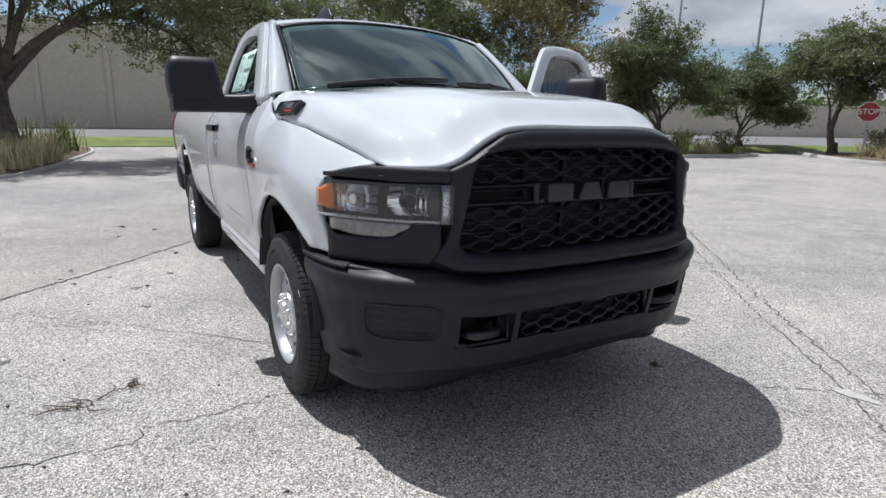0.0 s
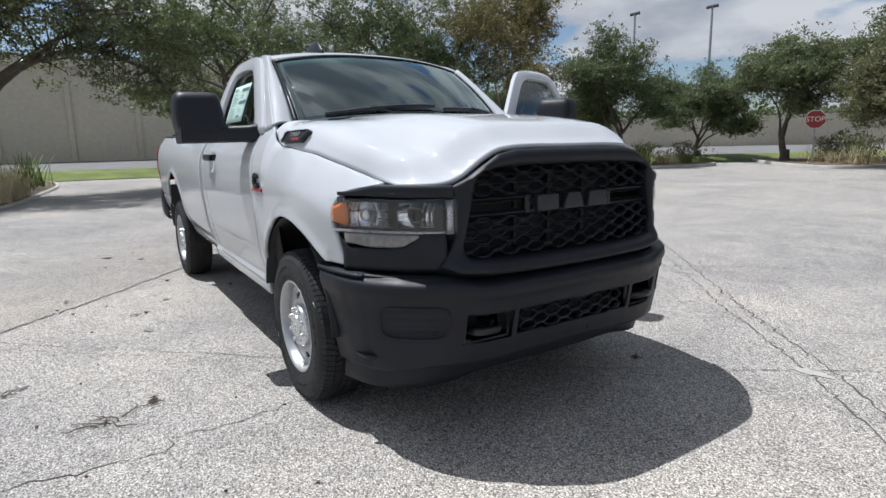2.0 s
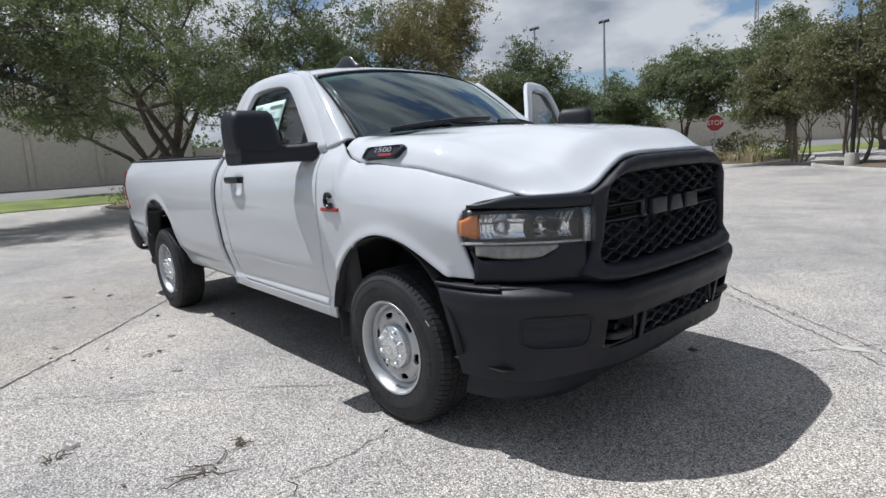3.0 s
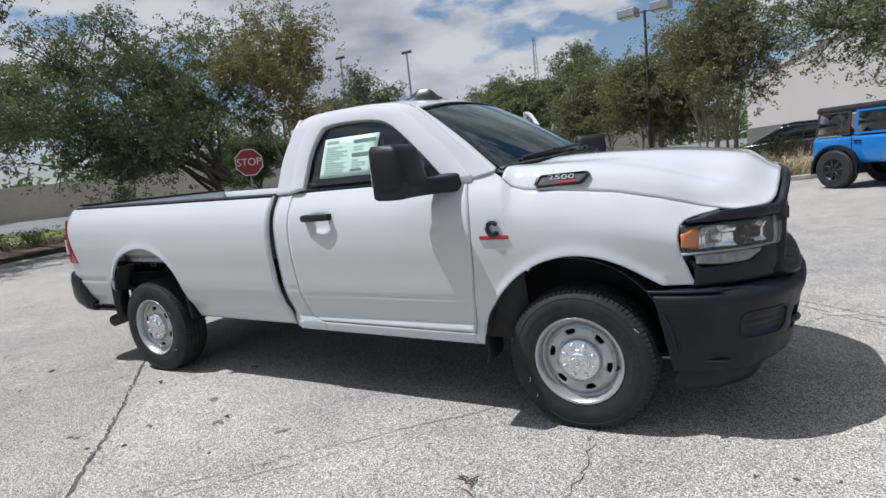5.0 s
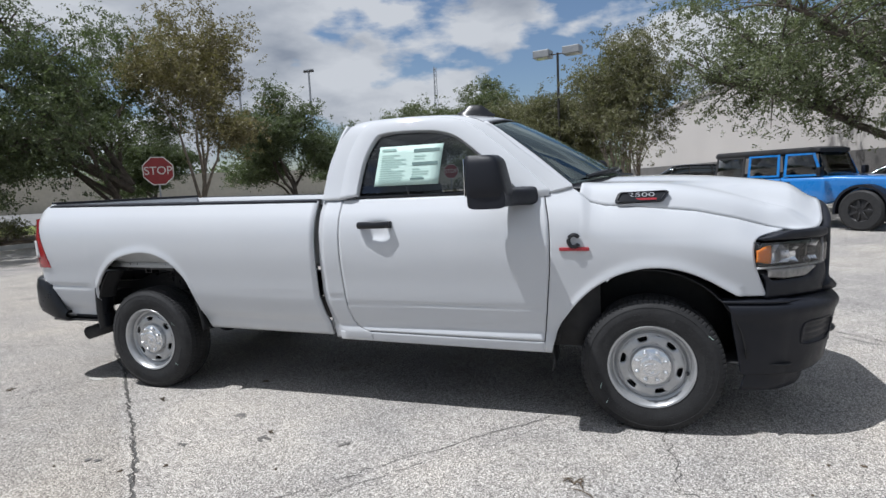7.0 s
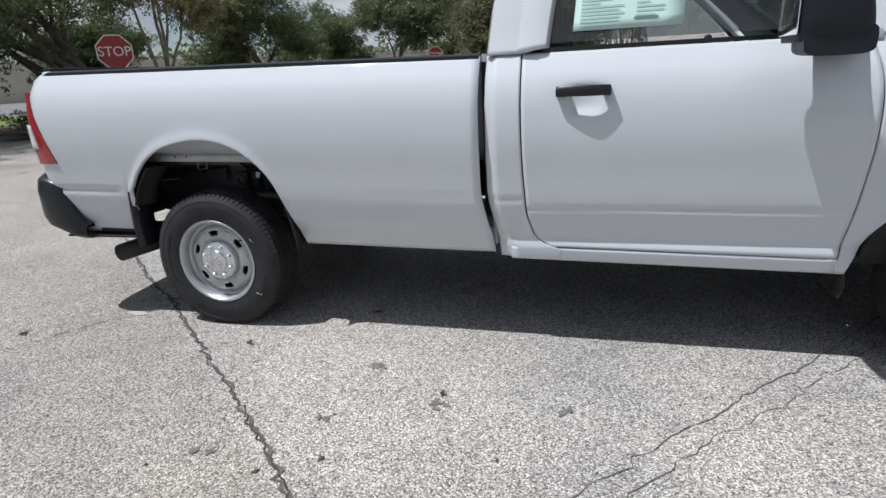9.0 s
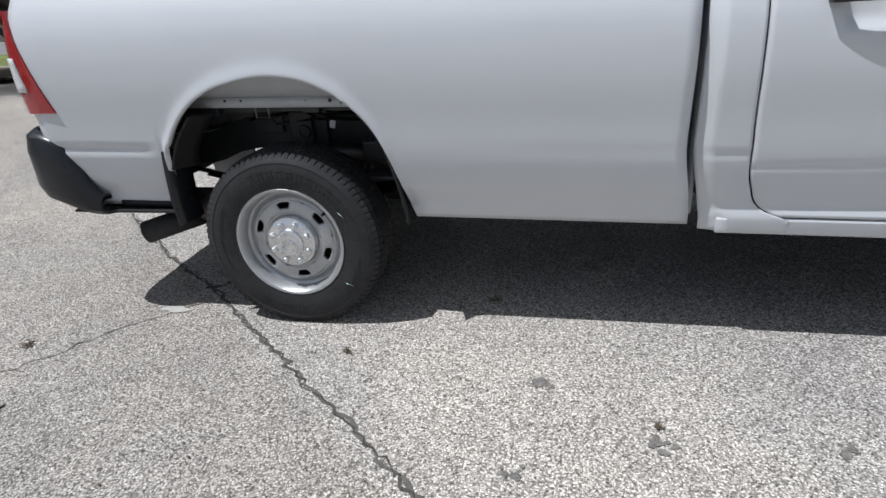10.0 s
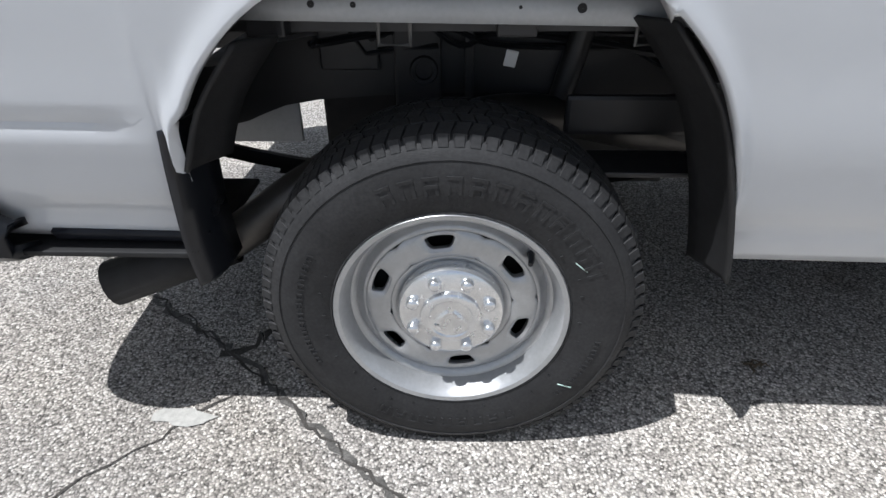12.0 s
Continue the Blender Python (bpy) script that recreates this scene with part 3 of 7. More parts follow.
# shaded band of black frit at the foot
bm = B()
sheet(bm, span(-0.97, 0.97, 30), [-0.04, 0.0, 0.035], lambda u, v: screen_point(u, v, -0.004))
part("cowl_edge", bm, M_PLASTIC_S, truck, thick=0.006)
bm = B()
sheet(bm, span(-1, 1, 24), span(0, 1, 6), lambda u, v: (screen_point(u, 0.02)[0] - 0.02 + 0.13 * v, 0.80 * u, 1.432 - 0.05 * u * u - 0.035 * math.sin(math.pi * v * 0.8)))
part("cowl", bm, M_PLASTIC, truck, "black cowl panel under the windscreen", thick=0.01)
for yc, y1 in ((-0.60, 0.02), (0.08, 0.66)):
    bm = B()
    pts = [Vector(screen_point((yc + (y1 - yc) * t) / 0.752, 0.028 + 0.035 * t, 0.022)) for t in span(0, 1, 10)]
    tube(bm, pts, [0.012 + 0.006 * math.sin(math.pi * t) for t in span(0, 1, 10)], 8)
    tube(bm, [pts[4] + Vector((0.0, 0, 0.014)), pts[4] + Vector((0.07, 0.08, -0.02)), pts[9] + Vector((0.10, 0, -0.045))], 0.008, 6)
    part("wiper", bm, M_PLASTIC_S, truck, "black wiper at rest")
bm = B()
sheet(bm, span(-1, 1, 20), span(0, 1, 14), lambda u, v: (1.525 + 0.095 * max(0, (v - 0.45) / 0.55) ** 1.6, u * (curve(1.372 + (0.5 * (v - 0.45) / 0.55), UPPER) if v > 0.45 else 0.87), 0.5 + 0.872 * v / 0.45 if v < 0.45 else 1.372 + 0.5 * (v - 0.45) / 0.55),
      skip=lambda u, v: abs(u) < 0.72 and 0.52 < v < 0.88, flip=True)
part("cab_back", bm, M_PAINT, truck, thick=0.02)
bm = B()
sheet(bm, span(-0.62, 0.62, 4), span(0, 1, 6), lambda y, v: (1.552 + 0.06 * v**1.6, y, 1.43 + 0.36 * v))
rw = part("rear_window", bm, M_GLASS, truck, "dark rear cab window", thick=0.005)
rw.visible_shadow = False

# roof fin
bm = B()
rows = []
for t in span(0, 1, 14):
    x = 2.33 + 0.26 * t
    h = 0.056 * smooth01(0, 0.35, t) * smooth01(1.0, 0.60, t) + 0.016
    w = 0.040 * (1 - 0.8 * t**2.2)
    rows.append([(x, -0.345 + w * c, 1.918 - 0.028 * t + h * s) for c, s in ((-1, 0), (-0.7, 0.35), (-0.25, 0.9), (0, 1), (0.25, 0.9), (0.7, 0.35), (1, 0))])
loops(bm, rows, closed=False)
part("antenna_fin", bm, M_PLASTIC_S, truck, "dark shark-fin antenna")

# interior
bm = B()
box(bm, (1.98, 0, 0.86), (0.52, 1.5, 0.24), 0.07, 3)
part("seat", bm, M_INTERIOR, truck, "dark bench seat")
for y in (-0.42, 0.42):
    bm = B()
    box(bm, (1.80, y, 1.19), (0.16, 0.55, 0.56), 0.06, 3, Matrix.Rotation(radians(-9), 4, "Y"))
    part("seat_back", bm, M_INTERIOR, truck, "dark seat back")
    bm = B()
    box(bm, (1.765, y, 1.565), (0.10, 0.29, 0.17), 0.045, 3, Matrix.Rotation(radians(-9), 4, "Y"))
    tube(bm, [(1.775, y - 0.07, 1.42), (1.77, y - 0.07, 1.53)], 0.008, 6)
    tube(bm, [(1.775, y + 0.07, 1.42), (1.77, y + 0.07, 1.53)], 0.008, 6)
    part("headrest", bm, M_INTERIOR, truck, "dark headrest")
bm = B()
sheet(bm, span(-0.80, 0.80, 16), span(0, 1, 8), lambda y, v: (2.72 + 0.55 * v, y, 1.30 + 0.075 * math.sin(v * 2.2) + 0.02 * (1 - y * y)))
sheet(bm, span(-0.80, 0.80, 4), span(0, 1, 4), lambda y, v: (2.72 - 0.05 * math.sin(v * 3.1), y, 0.8 + 0.5 * v))
part("dashboard", bm, M_INTERIOR, truck, "dark dashboard", thick=0.01)
bm = B()
ring = [(2.56 + 0.07 * math.sin(a), 0.42 + 0.185 * math.cos(a), 1.26 + 0.172 * math.sin(a)) for a in [2 * math.pi * k / 28 for k in range(29)]]
tube(bm, ring, 0.015, 7, cap=False)
for a in (0.1, math.pi - 0.1, -math.pi / 2):
    tube(bm, [(2.58, 0.42, 1.25), (2.56 + 0.07 * math.sin(a), 0.42 + 0.185 * math.cos(a), 1.26 + 0.172 * math.sin(a))], 0.016, 6)
part("steering_wheel", bm, M_PLASTIC_S, truck, "black steering wheel")
bm = B()
box(bm, (2.3, 0, 0.50), (1.35, 1.74, 0.06), 0.01)
part("cab_floor", bm, M_DARK, truck)
bm = B()
sheet(bm, span(0.03, 0.97, 10), span(-0.9, 0.9, 10), lambda u, v: tuple(Vector(roof_point(u, v)) - Vector((0, 0, 0.035))))
part("headliner", bm, M_INT_L, truck, "light grey headliner", thick=0.008)
bm = B()
box(bm, (2.60, 0.0, 1.765), (0.03, 0.24, 0.07), 0.012)
tube(bm, [(2.60, 0, 1.78), (2.63, 0, 1.86)], 0.012, 6)
part("inside_mirror", bm, M_PLASTIC_S, truck, "black inside mirror")

# bed: floor, inner walls, front wall, tailgate, rail caps
bm = B()
for k in range(15):
    box(bm, (0.24, -0.72 + 0.103 * k, 0.928 + 0.021), (2.44, 0.062, 0.02), 0.006)
box(bm, (0.24, 0, 0.93), (2.46, 1.60, 0.02))
part("bed_floor", bm, M_PAINT, truck, "white ribbed bed floor")
for s in (-1, 1):
    bm = B()
    sheet(bm, span(-1.0, 1.47, 12), span(0.93, 1.375, 6), lambda x, z: (x, s * (0.80 + 0.0 * z), z + rake(x)), flip=s > 0)
    part("bed_inner_wall", bm, M_PAINT, truck, thick=0.02)
    bm = B()
    rows = [[(x, s * (0.785 + 0.105 * t), 1.372 + rake(x) + 0.012 * math.sin(math.pi * t) ** 0.5 - (0.03 if t in (0, 1) else 0) - 0.05 * smooth01(-0.97, -1.06, x)) for t in (0, 0.02, 0.12, 0.5, 0.88, 0.98, 1)]
            for x in span(-1.05, 1.48, 24)]
    loops(bm, rows, closed=False, flip=s < 0)
    part("rail_cap", bm, M_PLASTIC, truck, "black bed rail cap")
    bm = B()
    rows = []
    for a in span(0, math.pi, 14):
        rows.append([(0.03 + 0.47 * math.cos(a), s * y, 0.93 + 0.20 * math.sin(a) ** 0.6) for y in (0.80, 0.62)])
    loops(bm, rows, closed=False)
    part("wheel_housing", bm, M_PAINT, truck, "white inner wheel housing", thick=0.01)
    # pressed metal ledge seen inside the arch
    bm = B()
    sheet(bm, span(-0.44, 0.46, 12), span(0, 1, 6), lambda x, v: (x, s * (0.935 - 0.10 * v), 1.03 - 0.12 * v + (0.015 if v > 0.8 else 0) + rake(x)))
    sheet(bm, span(-0.44, 0.46, 6), span(0, 1, 2), lambda x, v: (x, s * 0.838, 0.925 - 0.04 * v + rake(x)))
    part("arch_ledge", bm, M_PRIMER, truck, "bare grey metal ledge inside the arch", thick=0.006)
bm = B()
box(bm, (1.465, 0, 1.16), (0.03, 1.62, 0.45), 0.008)
part("bed_front_wall", bm, M_PAINT, truck)
bm = B()
box(bm, (-1.03, 0, 1.15), (0.06, 1.64, 0.56), 0.02, 3)
box(bm, (-1.062, 0, 1.20), (0.012, 1.2, 0.30), 0.005)
gate = part("tailgate", bm, M_PAINT, truck, "white tailgate, closed")
bm = B()
box(bm, (-1.03, 0, 1.437), (0.07, 1.60, 0.02), 0.008)
part("tailgate_cap", bm, M_PLASTIC, gate)
bm = B()
box(bm, (-1.07, 0, 1.30), (0.03, 0.22, 0.07), 0.01)
part("tailgate_handle", bm, M_PLASTIC_S, gate)


# tail lamps
def tail_lamp(s):
    bm = B()
    rows = []
    for v in span(0, 1, 14):
        z = 0.935 + 0.385 * v
        xl = -1.082
        xe = -0.908 - 0.125 * v
        w = curve(z - rake(-1.0), HALF)
        r = [(xe, w - 0.01), (xe - 0.004, w + 0.007), (min(xe - 0.02, -1.03), w + 0.003), (xl + 0.012, w - 0.025), (xl, w - 0.06), (xl, 0.83), (xe, 0.83)]
        rows.append([(x, s * y, z) for x, y in r])
    loops(bm, rows, cap=True)
    lamp = part("tail_lamp", bm, M_RED, truck, "red tail lamp", angle=50)
    bm = B()
    rows = []
    for v in span(0, 1, 6):
        z = 1.02 + 0.13 * v
        rows.append([(x, s * (y + 0.004), z) for x, y in ((-1.000 - 0.02 * v, 0.990), (-1.050, 0.982), (-1.076, 0.955), (-1.087, 0.90))])
    loops(bm, rows, closed=False)
    part("reverse_lamp", bm, M_CLEAR, lamp, "clear reversing lens", thick=0.004)


tail_lamp(-1), tail_lamp(1)

# rear bumper
bm = B()
REAR = [(-0.865, 0.935), (-0.93, 0.957), (-1.03, 0.962), (-1.12, 0.935), (-1.18, 0.84), (-1.20, 0.6), (-1.21, 0.3), (-1.21, 0.0)]
line = [(x, -y) for x, y in REAR] + [(x, y) for x, y in REAR[-2::-1]]
line = rounded(line, 5)
rows = []
for v, ins in ((0.0, 0.06), (0.06, 0.015), (0.2, 0.0), (0.75, 0.0), (0.93, 0.012), (1.0, 0.05)):
    rows.append([(x + ins * (1 if abs(y) < 0.9 else 0.5), y * (1 - ins * 0.6), (0.515 + 0.06 * smooth01(-0.86, -1.12, x)) + (0.265 - 0.225 * smooth01(-1.02, -0.865, x)) * v) for x, y in line])
loops(bm, rows, closed=False)
part("rear_bumper", bm, M_PLASTIC_S, truck, "black rear bumper", thick=0.03)
bm = B()
box(bm, (-1.08, 0, 0.80), (0.22, 1.7, 0.02), 0.006)
part("bumper_step", bm, M_PLASTIC, truck)
for s in (-1, 1):
    bm = B()
    sheet(bm, span(-0.80, -0.48, 6), span(0, 1, 3), lambda x, v: (x, s * (0.90 + 0.01 * v), 0.476 + 0.022 * v + rake(x)))
    part("lower_trim", bm, M_PLASTIC, truck, thick=0.02)


# ---- front end ----
FRONT = [(0.0, 4.540), (0.3, 4.535), (0.5, 4.520), (0.6, 4.492), (0.7, 4.430), (0.8, 4.325), (0.88, 4.212), (0.925, 4.132), (0.945, 4.095), (0.957, 4.065)]


def xf(y):
    return curve(abs(y), FRONT)


G_OUT = [(0.0, 1.252), (0.32, 1.249), (0.41, 1.232), (0.49, 1.184), (0.55, 1.142), (0.612, 1.110), (0.592, 1.05), (0.590, 0.93), (0.612, 0.87), (0.66, 0.80),
         (0.60, 0.772), (0.45, 0.758), (0.25, 0.752), (0.0, 0.750)]
G_IN = [(0.0, 1.186), (0.25, 1.184), (0.40, 1.178), (0.475, 1.165), (0.508, 1.145), (0.518, 1.105), (0.532, 1.03), (0.552, 0.94), (0.564, 0.885), (0.558, 0.852),
        (0.545, 0.826), (0.42, 0.815), (0.22, 0.811), (0.0, 0.810)]


def whole(half):
    return [(y, z) for y, z in half] + [(-y, z) for y, z in half[-2:0:-1]]


bm = B()
a, b = dense(whole(G_OUT), 5), dense(whole(G_IN), 5)
rows = []
for t, dx in ((0.0, -0.12), (0.0, -0.006), (0.08, 0.006), (0.35, 0.016), (0.7, 0.014), (0.93, 0.004), (1.0, -0.010), (1.0, -0.07)):
    rows.append([(xf(p[0] + (q[0] - p[0]) * t) + dx + 0.05 * smooth01(0.86, 0.75, p[1] + (q[1] - p[1]) * t), p[0] + (q[0] - p[0]) * t, p[1] + (q[1] - p[1]) * t - (0.05 if dx < -0.1 else 0.0)) for p, q in zip(a, b)])
loops(bm, rows)
surround = part("grille_surround", bm, M_PLASTIC, truck, "matt black grille surround", angle=60)


def front_sheet(bm, ys, lo, hi, dx, n=6, roll=0.0):
    """A panel on the nose's plan curve between heights lo(y) and hi(y), its edges turned in."""
    sheet(bm, ys, span(0, 1, n), lambda y, v: (xf(y) + dx - roll * (2 * v - 1) ** 4, y, lo(y) + (hi(y) - lo(y)) * v))


for s in (-1, 1):
    def ys(a, b, n):
        r = span(a, b, n)
        return r if s > 0 else [-y for y in r[::-1]]
    bm = B()

    def brow_point(y, v):
        a = abs(y)
        lo, hi = 1.066 + 0.010 * smooth01(0.7, 0.93, a), 1.119 + 0.002 * smooth01(0.64, 0.78, a) - 0.030 * smooth01(0.82, 0.930, a)
        t = min(v, 1.0)
        back = max(0.0, v - 1.0)
        return (xf(y) + 0.006 - 0.014 * (2 * t - 1) ** 4 - 0.17 * back * smooth01(0.97, 0.80, a) - 0.02 * back, y * (1 - 0.14 * back * smooth01(0.78, 0.92, a)), lo + (hi - lo) * t - 0.015 * back - 0.02 * smooth01(0.5, 1, back))
    sheet(bm, ys(0.600, 0.928, 26), span(0, 1, 8) + [1.2, 1.4, 1.6, 1.8, 2.0], brow_point)
    part("lamp_brow", bm, M_PLASTIC, truck, "black strip above the headlamp", thick=0.012)
    bm = B()
    front_sheet(bm, ys(0.630, 0.922, 28), lambda y: 0.772, lambda y: 0.875 + 0.06 * smooth01(0.76, 0.70, abs(y)) - 0.010 * smooth01(0.75, 0.82, abs(y)) + 0.06 * smooth01(0.90, 0.935, abs(y)), 0.006, 8, 0.012)
    part("lamp_panel", bm, M_PLASTIC, truck, "black panel under the headlamp", thick=0.03)
    # headlamp: housing, reflectors, amber marker, lower strip, cover
    bm = B()
    front_sheet(bm, ys(0.592, 0.912, 20), lambda y: 0.90 - 0.03 * smooth01(0.72, 0.78, abs(y)), lambda y: 1.066, -0.075, 4)
    lamp = part("headlamp", bm, M_PLASTIC_S, truck, "clear headlamp in a dark housing", thick=0.01)
    bm = B()
    front_sheet(bm, ys(0.594, 0.622, 3), lambda y: 0.925, lambda y: 1.06, -0.012, 3, 0.004)
    part("bright_strip", bm, M_SILVER, lamp, "satin silver inner strip", thick=0.008)
    for k, (ya, yb) in enumerate(((0.655, 0.765), (0.790, 0.898))):
        cy, hw, hh = (ya + yb) / 2, (yb - ya) / 2, 0.050
        bm = B()

        def bowl(u, v):
            # a deep bowl, its outer third pressed into upright flutes
            y = cy + u * hw
            flute = 0.0035 * math.sin(u * 26) * smooth01(0.15, 0.35, u if k else -u)
            step = 0.006 * smooth01(-0.06, 0.06, v - 0.25) - 0.006 * smooth01(-0.06, 0.06, -0.35 - v)
            d = -0.016 - 0.046 * max(0.0, 1 - (u * u + v * v) / 2.0) + flute + step
            return (xf(y) + d, s * y, 1.000 + v * hh)

        sheet(bm, span(-1, 1, 40), span(-1, 1, 24), bowl)
        part("reflector", bm, M_REFLECT, lamp, "bright fluted reflector bowl", angle=60)
        bm = B()
        rows = [[(xf(cy) + dx, s * (cy + r * 0.024 * math.cos(a)), 1.0 + r * 0.026 * math.sin(a)) for a in [2 * math.pi * q / 18 for q in range(18)]] for r, dx in ((1.15, -0.055), (1.1, -0.022), (0.9, -0.014), (0.4, -0.010))]
        loops(bm, rows, cap=True)
        part("projector", bm, M_SILVER if k else M_PLASTIC_S, lamp, "round lamp projector")
    bm = B()
    front_sheet(bm, ys(0.905, 0.944, 6), lambda y: 0.955 + 0.012 * smooth01(0.91, 0.944, abs(y)), lambda y: 1.050 - 0.022 * smooth01(0.91, 0.944, abs(y)), -0.006, 6, 0.004)
    part("side_marker", bm, M_AMBER, lamp, "amber side marker", thick=0.008)
    bm = B()
    front_sheet(bm, ys(0.715, 0.915, 14), lambda y: 0.868 + 0.03 * smooth01(0.77, 0.725, abs(y)) + 0.012 * smooth01(0.85, 0.905, abs(y)), lambda y: 0.926, -0.002, 6, 0.008)
    part("turn_lamp", bm, M_TURN, lamp, "clear lower lamp strip", thick=0.01)
    bm = B()
    front_sheet(bm, ys(0.63, 0.945, 18), lambda y: 0.928, lambda y: 0.938, -0.004, 2)
    part("lamp_divider", bm, M_SILVER, lamp, thick=0.01)
    bm = B()
    front_sheet(bm, ys(0.590, 0.948, 26), lambda y: 0.925 + 0.012 * smooth01(0.9, 0.95, abs(y)), lambda y: 1.064, 0.004, 8, 0.006)
    cover = part("lamp_cover", bm, M_LENS, lamp, "clear lamp cover")
    cover.visible_shadow = False

# grille bars: rows of long six-sided cells
def wave(bm, z, sign, half_w, pitch, amp, x_off, w=0.006, d=0.02):
    pts = []
    n = int(half_w / pitch) + 1
    for k in range(-n, n + 1):
        c = k * pitch
        sg = sign * (1 if k % 2 == 0 else -1)
        pts += [(c - pitch * 0.30, sg * amp), (c + pitch * 0.30, sg * amp)]
    pts = [(y, z + o) for y, o in pts if abs(y) <= half_w]
    pts = [(-half_w, pts[0][1])] + pts + [(half_w, pts[-1][1])]
    rows = [[(xf(y) + x_off + dx, y, zz + dz) for dx, dz in ((0, -w * 0.6), (0.004, 0), (0, w * 0.6), (-d, w * 0.6), (-d, -w * 0.6))] for y, zz in pts]
    loops(bm, rows, cap=True)


def in_half(z):
    return interp(z, [(0.810, 0.50), (0.826, 0.545), (0.852, 0.558), (0.885, 0.564), (0.94, 0.552), (1.03, 0.532), (1.105, 0.518), (1.145, 0.508), (1.165, 0.475), (1.186, 0.40)])


k = 0
for z in (1.166, 1.137, 1.108, 1.079):
    bm = B()
    wave(bm, z, 1 if k % 2 else -1, in_half(z) + 0.004, 0.067, 0.0095, -0.016, 0.0048)
    part("grille_bar", bm, M_GRILLE, surround, smooth=False)
    k += 1
for z in (0.968, 0.940, 0.912, 0.884, 0.856, 0.830):
    bm = B()
    wave(bm, z, 1 if k % 2 else -1, in_half(z) + 0.004, 0.067, 0.0095, -0.016, 0.0048)
    part("grille_bar", bm, M_GRILLE, surround, smooth=False)
    k += 1
for yy in (-1, 1):
    bm = B()
    for z0, z1 in ((1.046, 1.062), (0.982, 0.998)):
        sheet(bm, [yy * t for t in span(0.238, 0.553, 12)][::yy], span(0, 1, 4), lambda y, v: (xf(y) - 0.018 - 0.010 * (2 * v - 1) ** 2, y, z0 + (z1 - z0) * v))
    sheet(bm, [yy * t for t in span(0.232, 0.256, 3)][::yy], span(0, 1, 6), lambda y, v: (xf(y) - 0.017, y, 0.984 + 0.076 * v))
    part("centre_bar", bm, M_PLASTIC_S, surround, thick=0.03)
bm = B()
sheet(bm, span(-0.235, 0.235, 10), [0.983, 0.998], lambda y, v: (xf(y) - 0.022, y, v))
part("emblem_rail", bm, M_PLASTIC_S, surround, thick=0.02)
for yc, taper in ((-0.150, 1.0), (0.0, 0.62), (0.150, 0.86)):
    bm = B()
    for v in box(bm, (xf(yc) - 0.008, yc, 1.024), (0.030, 0.122, 0.070), 0.010, 3):
        v.co.y = yc + (v.co.y - yc) * (1 + (taper - 1) * smooth01(0.99, 1.06, v.co.z))
    part("emblem_block", bm, M_EMBLEM, surround, "plain grey emblem block")
bm = B()
sheet(bm, span(-0.60, 0.60, 16), span(0.76, 1.165, 6), lambda y, z: (xf(y) - 0.19, y, z))
part("radiator", bm, M_DARK, truck, "black radiator core", thick=0.02)
# dark sheets, added to keep the space beside the radiator unlit
for s in (-1, 1):
    bm = B()
    sheet(bm, span(4.10, 4.462, 4), span(0.74, 1.10, 4), lambda x, z: (x, s * (0.572 + 0.03 * smooth01(1.0, 0.88, z)), z))
    part("grille_side_blind", bm, M_DARK, truck, "black sheet added to hide bright gaps beside the radiator", thick=0.008)
for z in span(0.82, 1.14, 8):
    bm = B()
    box(bm, (4.36, 0, z), (0.01, 0.95, 0.006))
    part("cooling_fin", bm, M_FRAME, truck, smooth=False)
for y in (-0.2, 0.0, 0.22):
    bm = B()
    box(bm, (4.375, y, 0.98), (0.02, 0.02, 0.32), 0.004)
    part("radiator_strut", bm, M_FRAME, truck, smooth=False)

# front bumper
BUMP = [(0.0, 4.622), (0.2, 4.614), (0.36, 4.602), (0.5, 4.582), (0.62, 4.545), (0.74, 4.475), (0.84, 4.375), (0.90, 4.275), (0.935, 4.18), (0.955, 4.06), (0.962, 3.95)]


def arc(tab, n):
    """Points along the plan curve at even steps, from the one end to the other."""
    d = [(y, x) for y, x in tab]
    fine = []
    for (y0, x0), (y1, x1) in zip(d, d[1:]):
        fine += [(y0 + (y1 - y0) * i / 12, curve(y0 + (y1 - y0) * i / 12, tab)) for i in range(12)]
    fine.append(d[-1])
    return [(-y, x) for y, x in fine[::-1]] + fine[1:]


BP = arc(BUMP, 12)
BY = sorted(set([round(p[0], 5) for p in BP] + [-0.575, -0.365, -0.343, 0.343, 0.365, 0.575]))


def bump_top(y):
    a = abs(y)
    return 0.742 + 0.018 * smooth01(0.5, 0.62, a)


def bump_low(a):
    return 0.385 + 0.02 * smooth01(0.5, 0.0, a) - 0.035 * smooth01(0.62, 0.9, a)


def bump_point(y, v):
    a = abs(y)
    lo = bump_low(a)
    hi = bump_top(y)
    z = lo + (hi - lo) * v
    x = curve(a, BUMP)
    nrm = 1.0 - 0.65 * smooth01(0.78, 0.94, a)
    ins = 0.060 * (1 - v) ** 1.3 + 0.055 * smooth01(0.90, 1.0, v) ** 1.5 - 0.012 * math.exp(-(((v - 0.84) / 0.09) ** 2))
    dish = math.exp(-(((a - 0.755) / 0.105) ** 10 + ((z - 0.573) / 0.062) ** 10))
    ins += 0.020 * dish + (0.004 * math.sin((z - 0.52) * 190) * dish)
    tuck = (1 - nrm) * ins * 1.0
    if a > 0.90:
        x = 4.275 + (x - 4.275) * (1 - 0.30 * (1 - v))
    return (x - ins * nrm, math.copysign(a - tuck - 0.012 * (1 - v) * smooth01(0.6, 0.95, a), y), z)


ZV = sorted(set(span(0, 1, 44)))


